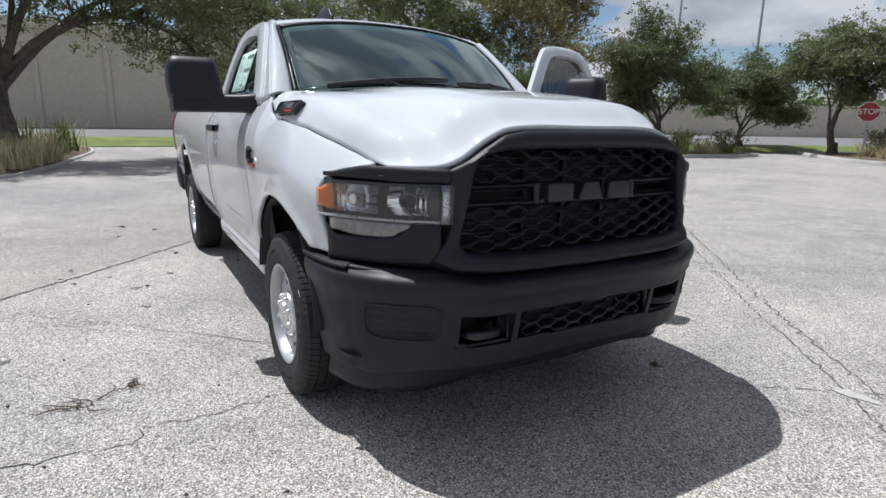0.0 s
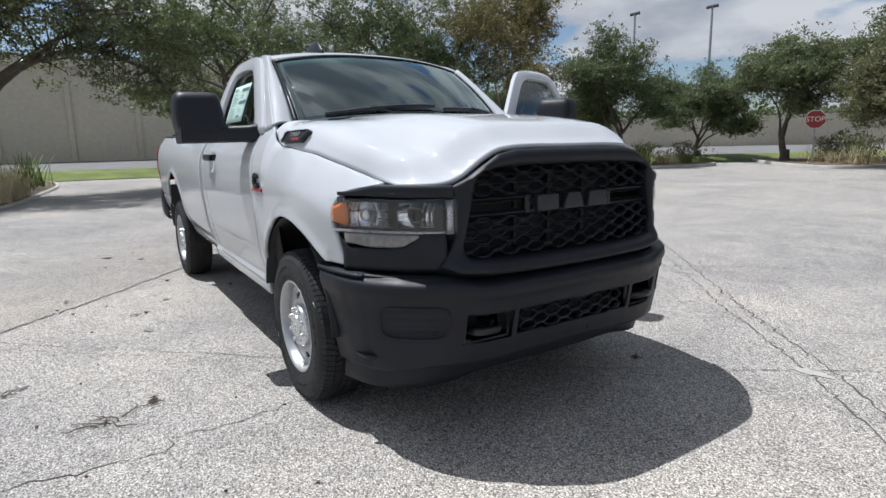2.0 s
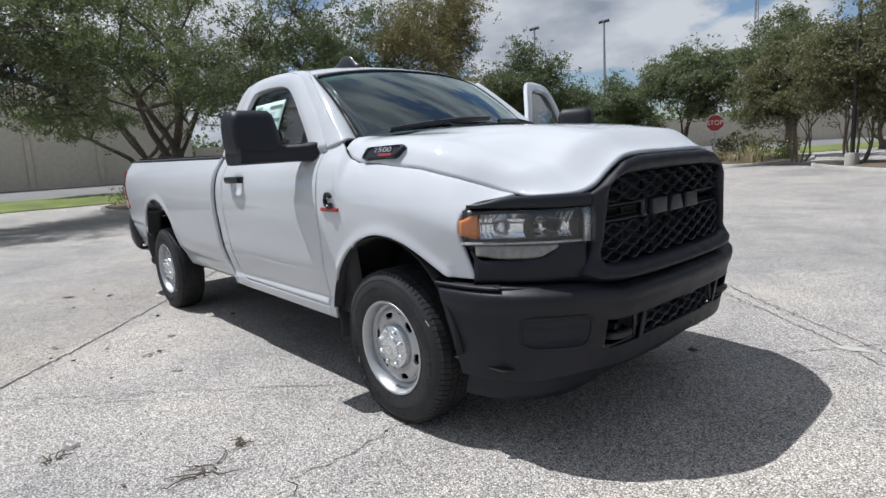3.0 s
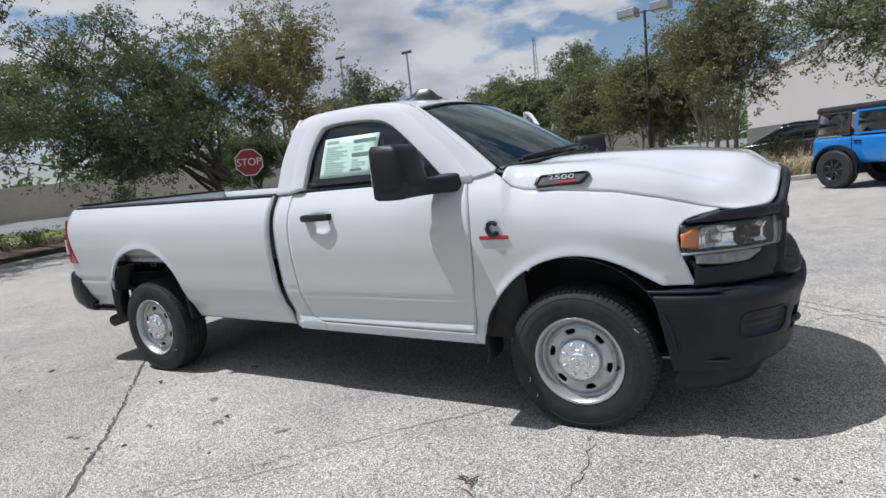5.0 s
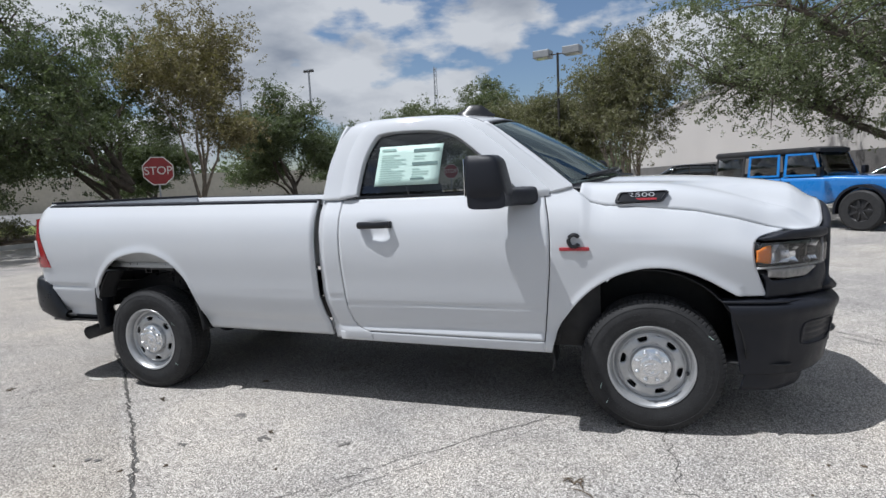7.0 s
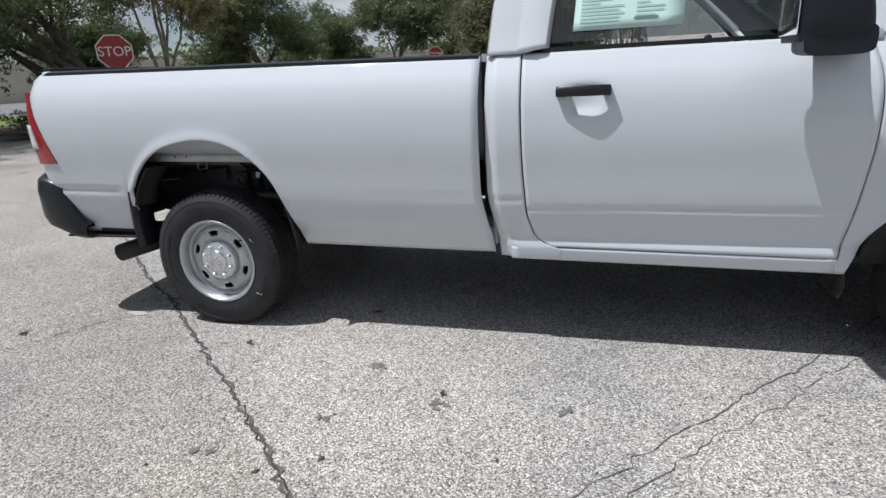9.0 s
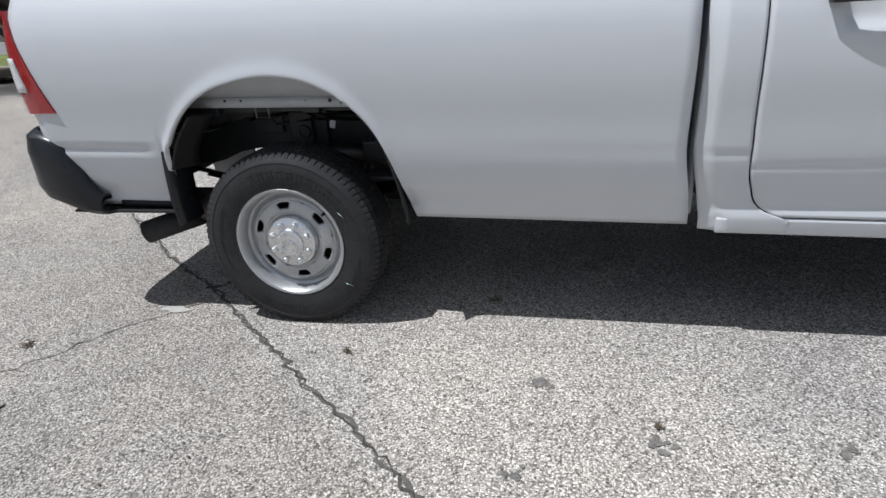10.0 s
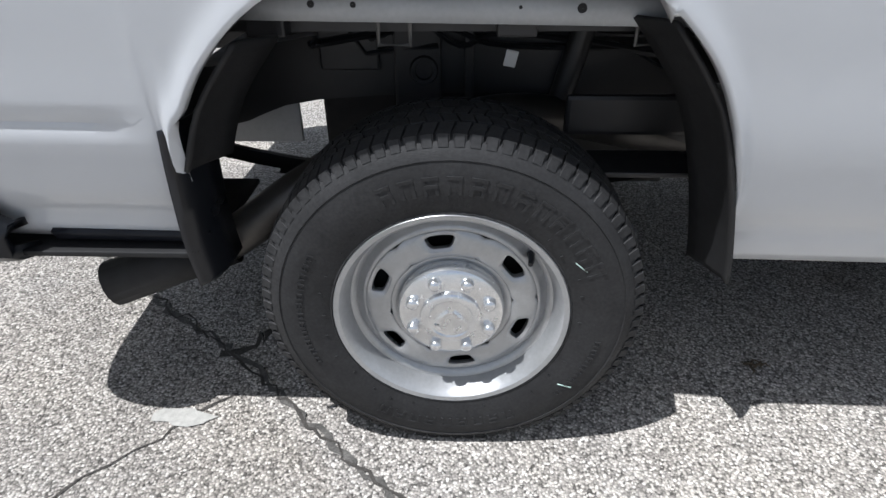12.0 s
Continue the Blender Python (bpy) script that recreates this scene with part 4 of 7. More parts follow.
def bump_hole(y, v):
    z = bump_point(y, v)[2]
    a = abs(y)
    return (a < 0.343 and 0.488 < z < 0.600) or (0.365 < a < 0.575 and 0.475 + 0.0 < z < 0.600 and not (a > 0.55 and z < 0.49))


bm = B()
sheet(bm, BY, ZV, bump_point, skip=bump_hole)
bumper = part("front_bumper", bm, M_PLASTIC, truck, "moulded black front bumper with tow hooks", thick=0.012, angle=50)
bm = B()
sheet(bm, BY, span(0, 1, 4), lambda y, v: (curve(abs(y), BUMP) - (0.052 + 0.12 * v) * (1 if abs(y) < 0.9 else 0.3), y * (1 - 0.05 * v), bump_top(y) - 0.002 + 0.012 * v))
part("bumper_shelf", bm, M_PLASTIC, bumper, thick=0.01)
for s in (-1, 1):
    bm = B()
    rim = [(0.755 + 0.112 * math.copysign(abs(math.cos(t)) ** 0.35, math.cos(t)), 0.573 + 0.067 * math.copysign(abs(math.sin(t)) ** 0.45, math.sin(t))) for t in span(0, 2 * math.pi, 40)]
    pts = []
    for y, z in rim:
        lo, hi = bump_low(y), bump_top(y)
        p = bump_point(s * y, (z - lo) / (hi - lo))
        pts.append((p[0] + 0.001, p[1], p[2]))
    tube(bm, pts, 0.006, 6, cap=False)
    part("blank_plate_rim", bm, M_PLASTIC, bumper, "raised rim of a blank lamp plate")
    bm = B()
    pts = [(4.565 - 0.06 * (1 - 0.55) - 0.10 * (abs(y) - 0.36), s * y, z) for y, z in rounded([(0.375, 0.482), (0.56, 0.478), (0.578, 0.492), (0.578, 0.585), (0.56, 0.603), (0.375, 0.603), (0.366, 0.59), (0.366, 0.495), (0.375, 0.482)], 4)]
    tube(bm, pts, 0.008, 6)
    part("hook_bezel", bm, M_PLASTIC_S, bumper)
    bm = B()
    hook = rounded([(0, 0.40, 0.52), (0.02, 0.41, 0.52), (0.055, 0.44, 0.525), (0.062, 0.485, 0.527), (0.045, 0.525, 0.525), (0.0, 0.535, 0.52), (-0.06, 0.535, 0.52)], 5)
    tube(bm, [(4.50 + x, s * y, z) for x, y, z in hook], 0.017, 8)
    tube(bm, [(4.40, s * 0.41, 0.52), (4.47, s * 0.40, 0.52)], 0.017, 8)
    part("tow_hook", bm, M_FRAME, bumper, "black steel tow hook")
    bm = B()
    sheet(bm, span(0.36, 0.58, 3), span(0.46, 0.61, 3), lambda y, z: (4.39, s * y, z))
    part("hook_recess", bm, M_DARK, bumper, thick=0.01)
k = 0
for z in (0.592, 0.570, 0.545, 0.520, 0.497):
    bm = B()
    pitch, amp = 0.067, 0.0105
    pts = []
    for j in range(-6, 7):
        sg = (1 if j % 2 == 0 else -1) * (1 if k % 2 else -1)
        pts += [(j * pitch - 0.3 * pitch, sg * amp), (j * pitch + 0.3 * pitch, sg * amp)]
    pts = [(y, z + o) for y, o in pts if abs(y) < 0.344]
    loops(bm, [[(curve(abs(y), BUMP) - 0.055 + dx, y, zz + dz) for dx, dz in ((0, -0.004), (0.004, 0), (0, 0.004), (-0.02, 0.004), (-0.02, -0.004))] for y, zz in pts], cap=True)
    part("lower_grille_bar", bm, M_GRILLE, bumper, smooth=False)
    k += 1
bm = B()
sheet(bm, span(-0.36, 0.36, 6), span(0.47, 0.61, 3), lambda y, z: (4.46, y, z))
part("lower_grille_back", bm, M_DARK, bumper, thick=0.01)
for y in (-0.09, 0.06):
    bm = B()
    lathe(bm, [(0.0001, 0.004), (0.006, 0.004), (0.007, 0.0)], 10)
    moved(bm, Matrix.Translation((4.585, y, 0.447)) @ Matrix.Rotation(radians(-90), 4, "Z"))
    part("plug_hole", bm, M_DARK, bumper)
# air dam under the bumper
DAM = [(0.0, 4.50), (0.4, 4.47), (0.65, 4.41), (0.79, 4.31), (0.86, 4.21), (0.895, 4.07)]
DY = sorted(set(round(p[0], 5) for p in arc(DAM, 12)))
bm = B()
sheet(bm, DY, span(0, 1, 6), lambda y, v: (curve(abs(y), DAM) - 0.045 * (1 - v), y, (0.255 + 0.055 * smooth01(0.75, 0.3, abs(y))) + (0.430 - (0.255 + 0.055 * smooth01(0.75, 0.3, abs(y)))) * v))
part("air_dam", bm, M_PLASTIC, bumper, "black lower air dam", thick=0.012)
bm = B()
sheet(bm, span(-0.9, 0.9, 8), span(3.95, 4.5, 4), lambda y, x: (x - 0.25 * (abs(y) / 0.9) ** 3, y, 0.40))
part("under_tray", bm, M_DARK, truck, thick=0.01)


# badges
def slab(name, corners, depth, material, parent, label=""):
    """A thin raised plate on the truck's right side, given its outline (x, y, z)."""
    bm = B()
    f = bm.faces.new([bm.verts.new(c) for c in corners])
    f.normal_update()
    n = f.normal if f.normal.y < 0 else -f.normal
    r = bmesh.ops.extrude_face_region(bm, geom=[f])
    bmesh.ops.translate(bm, verts=[v for v in r["geom"] if isinstance(v, bmesh.types.BMVert)], vec=n * depth)
    return part(name, bm, material, parent, label, smooth=False)


def hood_side(x, z):
    """Half width of the hood's flank at a height."""
    best = None
    for q in span(0.86, 1.0, 60):
        for u in span(0, 0.7, 70):
            p = hood_point(u, q)
            d = abs(p[0] - x) + abs(p[2] - z)
            if best is None or d < best[0]:
                best = (d, p[1])
    return best[1]


for s in (-1, 1):
    badge = [(3.385, 1.300), (3.40, 1.337), (3.415, 1.345), (3.655, 1.348), (3.668, 1.338), (3.640, 1.302), (3.625, 1.294), (3.40, 1.290)]
    pts = []
    for x, z in badge:
        pts.append(Vector((x, s * (hood_side(x, z) + 0.004), z)) + Vector((0.0, s * 0.010, 0.005)))
    bm = B()
    cen = sum(pts, Vector()) / len(pts)
    nrm = Vector((0.02, s * 0.90, 0.42)).normalized()
    rows = [[p - nrm * 0.03 for p in pts], [p + nrm * 0.012 for p in pts], [cen + (p - cen) * 0.90 + nrm * 0.014 for p in pts], [cen + (p - cen) * 0.86 + nrm * 0.006 for p in pts]]
    loops(bm, rows, cap=True)
    b = part("fender_badge", bm, M_PLASTIC_S, truck, "dark side badge with a red strip", angle=30)
    side = Vector((1, 0, 0)) - nrm * nrm.x
    side.normalize()
    upv = nrm.cross(side) * (1 if s > 0 else -1)
    upv = upv if upv.z > 0 else -upv
    rot = Matrix((side * (-1 if s > 0 else 1), upv, nrm)).transposed().to_4x4()
    plate_text("badge_number", "2500", 0.036, M_SILVER, b, Matrix.Translation(cen + nrm * 0.0075 + upv * 0.010) @ rot @ Matrix.Diagonal((2.0, 1, 1, 1)))
    bm = B()
    box(bm, (0, 0, 0), (0.16, 0.013, 0.003), 0.001, 1, rot)
    moved(bm, Matrix.Translation(cen + nrm * 0.008 - upv * 0.015))
    part("badge_strip", bm, M_REDBADGE, b)
    # door-side emblem: open ring over a red bar
    bm = B()
    ring = [(3.165 + 0.030 * math.cos(a), s * 1.0, 1.098 + 0.034 * math.sin(a)) for a in span(0.55, 2 * math.pi - 0.55, 20)]
    tube(bm, ring, 0.012, 6)
    emb = part("engine_emblem", bm, M_PLASTIC_S, truck, "black open-ring emblem")
    bm = B()
    box(bm, (3.165, s * 0.995, 1.050), (0.165, 0.012, 0.020), 0.003)
    part("emblem_bar", bm, M_REDBADGE, emb, "red bar")

# ---- wheels ----
WHEEL_Y = {0.0: 0.843, 3.57: 0.850}


def make_wheel(x, s):
    bm = B()
    lathe(bm, [(0.001, -0.02), (0.165, -0.02), (0.175, 0.0), (0.175, 0.09)], 32)
    m = Matrix.Translation((x - (0.012 if x < 1 else 0.0), s * WHEEL_Y[x], 0.378)) @ (Matrix.Rotation(math.pi, 4, "Z") if s > 0 else Matrix())
    wheel = part("wheel", bm, M_DARK, truck, "silver steel wheel with an all-season tyre")
    wheel.matrix_local = m
    return wheel


def tyre_mesh():
    bm = B()
    prof = [(0.216, -0.098), (0.224, -0.108), (0.236, -0.114), (0.2385, -0.1165), (0.241, -0.1145), (0.27, -0.1215), (0.30, -0.1235), (0.325, -0.1215), (0.340, -0.1175),
            (0.3415, -0.1195), (0.346, -0.1175), (0.360, -0.109), (0.372, -0.0975), (0.3785, -0.088), (0.3785, 0.088), (0.372, 0.0975), (0.355, 0.112), (0.30, 0.1235), (0.25, 0.118), (0.216, 0.098)]
    lathe(bm, prof, 72)
    return bm


def tread_mesh():
    bm = B()
    n = 84
    rnd = random.Random(3)
    ribs = [(-0.0985, -0.060), (-0.053, -0.020), (-0.0145, 0.0145), (0.020, 0.053), (0.060, 0.0985)]
    for r, (h0, h1) in enumerate(ribs):
        for k in range(n):
            a0 = 2 * math.pi * (k + 0.5 * (r % 2) + 0.04) / n
            a1 = a0 + 2 * math.pi * (0.83 if r in (0, 4) else 0.86) / n
            sk = 0.25 * 2 * math.pi / n * (1 if r % 2 else -1)
            out = []
            for rr in (0.377, 0.3875):
                row = []
                for a, h, e in ((a0, h0, 0), (a1, h0, 0), (a1 + sk, h1, 1), (a0 + sk, h1, 1)):
                    R = rr
                    hh = h
                    if (r == 0 and e == 0) or (r == 4 and e == 1):
                        R = rr - 0.0075
                        hh = h * (1.0 if rr > 0.38 else 1.03)
                    row.append((R * math.cos(a), hh, R * math.sin(a)))
                out.append(row)
            g = loops(bm, out)
            bm.faces.new(g[1])
    # shoulder lugs down the outer side
    for k in range(n):
        for s in (-1, 1):
            a0 = 2 * math.pi * (k + 0.10) / n
            a1 = a0 + 2 * math.pi * 0.70 / n
            g = []
            for rr, h in ((0.360, 0.1085), (0.372, 0.1010), (0.380, 0.0985)):
                g.append([((rr + o) * math.cos(a), s * (h + o * 0.9), (rr + o) * math.sin(a)) for a, o in ((a0, -0.001), (a0 + 0.004, 0.0012), (a1 - 0.004, 0.0012), (a1, -0.001))])
            loops(bm, g, closed=False)
    return bm


def rim_mesh():
    bm = B()
    prof = [(0.206, -0.030), (0.212, -0.075), (0.219, -0.104), (0.226, -0.113), (0.2335, -0.1145), (0.2365, -0.110), (0.2365, -0.1025)]
    lathe(bm, prof, 72)
    return bm


DISC = [(0.100, -0.056), (0.112, -0.066), (0.124, -0.0750), (0.134, -0.0775), (0.152, -0.0765), (0.168, -0.0735), (0.176, -0.0690), (0.184, -0.0620), (0.191, -0.0550), (0.198, -0.0510), (0.2125, -0.0700)]


def disc_mesh():
    """A pressed steel disc: six sectors, each with a rounded trapezium hole with turned-in edges."""
    bm = B()
    lathe(bm, [p for p in DISC if p[0] <= 0.125], 72)
    lathe(bm, [p for p in DISC if p[0] >= 0.175], 72)
    r0, r1, ha = 0.124, 0.176, math.pi / 6
    rc = 0.1535
    for sec in range(6):
        mid = sec * math.pi / 3 + math.pi / 6
        rings = [[], [], [], []]
        for q in range(40):
            th = 2 * math.pi * (q + 0.5) / 40
            c, d = math.cos(th), math.sin(th)
            k = 1 / max(abs(c), abs(d))
            rr = rc + d * k * ((r1 - rc) if d > 0 else (rc - r0))
            rings[0].append((mid + c * k * ha, rr, 0.0))
            for ring, grow, sink in ((1, 1.28, 0.0), (2, 1.0, 0.004), (3, 0.93, 0.014)):
                hy = 0.0162 * grow * math.copysign(abs(d) ** 0.55, d)
                hx = 0.0285 * grow * math.copysign(abs(c) ** 0.55, c) * (1 + 9.0 * hy)
                rings[ring].append((mid + hx / rc, rc + hy, sink))
        mids = [[tuple(p + (q - p) * k for p, q in zip(a, b)) for a, b in zip(rings[0], rings[1])] for k in (0.2, 0.4, 0.6, 0.8)]
        loops(bm, [[(r * math.cos(a), curve(r, DISC) + sk, r * math.sin(a)) for a, r, sk in ring] for ring in rings[:1] + mids + rings[1:]])
    bmesh.ops.remove_doubles(bm, verts=bm.verts[:], dist=0.0012)
    return bm


def cap_mesh():
    bm = B()
    prof = [(0.1085, -0.062), (0.1075, -0.090), (0.104, -0.0985), (0.096, -0.1030), (0.070, -0.1065), (0.062, -0.1085), (0.0595, -0.1165), (0.055, -0.1195), (0.046, -0.1205), (0.043, -0.1185), (0.001, -0.1205)]
    lathe(bm, prof, 56)
    return bm


def nut_mesh():
    bm = B()
    lathe(bm, [(0.0135, 0.0), (0.013, -0.010), (0.0105, -0.015), (0.006, -0.0175), (0.0005, -0.018)], 14)
    return bm


def logo_mesh():
    """A plain curved shape on the cap's middle."""
    bm = B()
    for s in (-1, 1):
        tube(bm, [(s * (0.006 + 0.022 * math.sin(t)), -0.1200, 0.020 - 0.021 * t) for t in span(0, 2.2, 10)], [0.004 + 0.002 * math.sin(t) for t in span(0, 2.2, 10)], 6)
    return bm


def letters_mesh():
    """Raised moulded marks round the side wall, plain blocks."""
    bm = B()
    rnd = random.Random(8)

    def block(a, r, wa, hr, hgt=0.0016):
        h = -curve(r, [(0.236, 0.115), (0.27, 0.1215), (0.30, 0.1235), (0.325, 0.1215), (0.34, 0.1175)])
        g = []
        for d in (0.0008, -hgt):
            g.append([(rr * math.cos(t), h + d, rr * math.sin(t)) for t, rr in ((a, r), (a + wa, r), (a + wa, r + hr), (a, r + hr))])
        k = loops(bm, g)
        bm.faces.new(k[1])

    def word(a0, a1, n, r, hr):
        st = (a1 - a0) / n
        for i in range(n):
            a = a0 + st * i
            block(a, r, st * 0.16, hr)
            block(a + st * 0.5, r, st * 0.16, hr)
            block(a, r + hr * 0.82, st * 0.62, hr * 0.18)
            if i % 2:
                block(a, r + hr * 0.40, st * 0.6, hr * 0.18)

    word(radians(22), radians(118), 12, 0.278, 0.036)
    word(radians(238), radians(300), 9, 0.285, 0.026)
    word(radians(150), radians(205), 12, 0.295, 0.012)
    word(radians(318), radians(352), 8, 0.295, 0.012)
    for k in range(30):
        a = 2 * math.pi * k / 30 + rnd.uniform(-0.03, 0.03)
        block(a, 0.252 + 0.004 * (k % 3), 0.003, 0.006, 0.0022)
    return bm


def valve_mesh():
    bm = B()
    a = radians(38)
    tube(bm, [(0.197 * math.cos(a), -0.062, 0.197 * math.sin(a)), (0.196 * math.cos(a), -0.085, 0.196 * math.sin(a)), (0.192 * math.cos(a), -0.098, 0.192 * math.sin(a))], [0.008, 0.006, 0.005], 8)
    return bm


first = {}
for wx in (0.0, 3.57):
    for s in (-1, 1):
        wheel = make_wheel(wx, s)
        for nm, fn, ma, la in (("tyre", tyre_mesh, M_RUBBER, "black tyre"), ("tread", tread_mesh, M_RUBBER, "block tread"), ("side_wall_mark", letters_mesh, M_RUBBER, "raised moulded marks"),
                               ("rim", rim_mesh, M_STEEL, "silver rim lip"), ("disc", disc_mesh, M_STEEL, "silver steel disc with six holes"),
                               ("hub_cap", cap_mesh, M_CAP, "chrome cap with eight nut covers"), ("cap_relief", logo_mesh, M_CAP, ""), ("valve", valve_mesh, M_PLASTIC_S, "black valve stem")):
            if nm not in first:
                first[nm] = part(nm, fn(), ma, wheel, la, angle=35)
                if nm in ("tread", "side_wall_mark"):
                    first[nm]["kind"] = "stuff"
                first[nm].rotation_euler = (0, radians(-8 if nm == "disc" else 0), 0)
                if nm in ("disc", "rim"):
                    sm = first[nm].modifiers.new("thickness", "SOLIDIFY")
                    sm.thickness, sm.offset = 0.005, 0.0
            else:
                o = first[nm].copy()
                scene.collection.objects.link(o)
                o.parent = wheel
                o.rotation_euler = (0, radians((-17 if wx else -8) if nm == "disc" else (wx * 25 + s * 40)), 0)

nut = None
for wheel in [o for o in truck.children if o.name.startswith("wheel") and not o.name.startswith("wheel_")]:
    for k in range(8):
        a = 2 * math.pi * (k + 0.5) / 8
        if nut is None:
            nut = part("nut_cover", nut_mesh(), M_CAP, wheel, "chrome nut cover", angle=35)
            o = nut
        else:
            o = nut.copy()
            scene.collection.objects.link(o)
            o.parent = wheel
        o.matrix_local = Matrix.Translation((0.0830 * math.cos(a), -0.1035, 0.0830 * math.sin(a)))

# ---- under the body ----
for s in (-1, 1):
    bm = B()
    rail = [(-1.0, 0.66), (-0.6, 0.67), (-0.35, 0.74), (0.25, 0.75), (0.6, 0.62), (1.2, 0.55), (3.0, 0.53), (3.3, 0.62), (4.0, 0.62), (4.3, 0.60)]
    loops(bm, [[(x, s * (0.44 + dy), z + dz) for dy, dz in ((-0.035, -0.075), (0.035, -0.075), (0.035, 0.075), (-0.035, 0.075))] for x, z in rounded(rail, 4)], cap=True)
    part("frame_rail", bm, M_FRAME, truck, "black chassis rail", smooth=False)
    bm = B()
    for k in range(4):
        tube(bm, [(x, s * 0.56, 0.50 - 0.012 * k + 0.12 * ((x - 0.02) / 0.75) ** 2) for x in span(-0.72 + 0.14 * k, 0.76 - 0.14 * k, 14)], 0.03, 4, flat=0.22)
    part("leaf_spring", bm, M_FRAME, truck, "black leaf spring pack", smooth=False)
    bm = B()
    tube(bm, [(0.16, s * 0.50, 0.36), (0.28, s * 0.50, 0.86)], 0.028, 10)
    part("shock_absorber", bm, M_FRAME, truck)
    # inner arch liners
    bm = B()
    sheet(bm, span(radians(2), radians(172), 22), span(0.56, 0.955, 4), lambda a, y: (3.55 + 0.50 * math.cos(a), s * y, 0.43 + 0.50 * math.sin(a)))
    part("front_liner", bm, M_DARK, truck, "black wheel arch liner", thick=0.006)
    bm = B()
    sheet(bm, span(3.02, 4.05, 6), span(0.40, 0.95, 4), lambda x, z: (x, s * 0.55, z))
    part("inner_guard", bm, M_DARK, truck, thick=0.006)
    bm = B()
    fl = rounded([(3.045, 0.60), (3.02, 0.47), (3.035, 0.36), (3.02, 0.30)], 5)
    loops(bm, [[(x, s * y, z) for y in (0.70, 0.90)] for x, z in fl], closed=False)
    part("front_flap", bm, M_DARK, truck, "black front arch flap", thick=0.012)
    bm = B()
    fl = rounded([(-0.478, 0.775), (-0.484, 0.70), (-0.488, 0.60), (-0.490, 0.52), (-0.488, 0.450)], 5)
    loops(bm, [[(x + o, s * (y - 0.015 * smooth01(0.6, 0.42, z)), z + dz) for y, o, dz in ((0.85, 0.030, 0.01), (0.90, 0.022, 0.0), (0.945, 0.012, 0.0), (0.966, -0.002, 0.0), (0.970, -0.016, -0.006))] for x, z in fl], closed=False)
    part("mud_flap", bm, M_PLASTIC_S, truck, "black rear mud flap", thick=0.010)
    bm = B()
    fl = [(x - 0.010, z + rake(x)) for x, z in ARCH_R if x > 0.3][::-1]
    fl = rounded([(0.504, 0.475)] + fl[1:], 4)
    loops(bm, [[(x - o, s * y, z - 0.3 * o) for y, o in ((0.845, 0.036), (0.875, 0.026), (0.91, 0.014), (0.945, 0.004), (0.962, 0.004))] for x, z in fl], closed=False)
    part("arch_liner", bm, M_DARK, truck, "black front edge liner of the rear arch", thick=0.008)
    bm = B()
    fl = rounded([(x + 0.010, z + rake(x)) for x, z in ARCH_R if x < -0.3 and z > 0.6], 4)
    loops(bm, [[(x + o, s * y, z - 0.3 * o) for y, o in ((0.845, 0.040), (0.875, 0.028), (0.91, 0.014), (0.945, 0.004), (0.962, 0.004))] for x, z in fl], closed=False)
    part("arch_liner", bm, M_DARK, truck, "black rear edge liner of the rear arch", thick=0.008)
    # dark discs in place of shaded holes in the ledge's hem, chassis brackets, brake lines
    for x, r in ((-0.245, 0.006), (-0.175, 0.005), (0.10, 0.003), (0.20, 0.008)):
        bm = B()
        lathe(bm, [(0.0004, -0.003), (r, -0.003), (r * 1.1, 0.004)], 12)
        moved(bm, Matrix.Translation((x, s * 0.842, 0.912 + rake(x))) @ (Matrix.Rotation(math.pi, 4, "Z") if s > 0 else Matrix()))
        part("hem_hole_disc", bm, M_DARK, truck)
    for x in (-0.115, 0.335):
        bm = B()
        tube(bm, [(x - 0.028, s * 0.80, 0.915), (x - 0.028, s * 0.80, 0.868), (x + 0.028, s * 0.80, 0.868), (x + 0.028, s * 0.80, 0.915)], 0.0045, 6)
        part("wire_bracket", bm, M_GALVD, truck, "small metal loop bracket")
    bm = B()
    for dz in (0.0, 0.03):
        tube(bm, rounded([(-0.34, s * 0.405 - s * 0.09, 0.80 + dz), (-0.20, s * 0.50, 0.815 + dz), (-0.10, s * 0.51, 0.86), (0.0, s * 0.505, 0.83 - dz), (0.10, s * 0.50, 0.80 + dz), (0.45, s * 0.49, 0.79 + dz)], 4), 0.007, 6)
    part("brake_line", bm, M_PLASTIC_S, truck, "black brake line")
    bm = B()
    box(bm, (-0.26, s * 0.488, 0.79), (0.14, 0.014, 0.10), 0.006)
    box(bm, (-0.10, s * 0.492, 0.74), (0.11, 0.022, 0.20), 0.008)
    box(bm, (0.02, s * 0.488, 0.75), (0.02, 0.03, 0.22), 0.004)
    part("spring_hanger", bm, M_FRAME, truck, "black chassis bracket", smooth=False)
    lathe_m = Matrix.Translation((-0.085, s * 0.505, 0.745)) @ (Matrix.Rotation(math.pi, 4, "Z") if s > 0 else Matrix())
    ringb = B()
    lathe(ringb, [(0.034, 0.0), (0.030, -0.006), (0.022, -0.006), (0.019, 0.006)], 20)
    moved(ringb, lathe_m)
    part("hanger_bush", ringb, M_FRAME, truck, "round hole rim in a chassis bracket")
    bm = B()
    tube(bm, [(-0.335, s * 0.60, 0.56), (-0.335, s * 0.655, 0.56)], 0.017, 12)
    tube(bm, [(-0.335, s * 0.64, 0.555), (-0.33, s * 0.64, 0.50)], 0.007, 6)
    part("shackle_bolt", bm, M_GALVD, truck, "dull metal shackle bolt")
    bm = B()
    box(bm, (0.36, s * 0.70, 0.60), (0.26, 0.12, 0.012), 0.003)
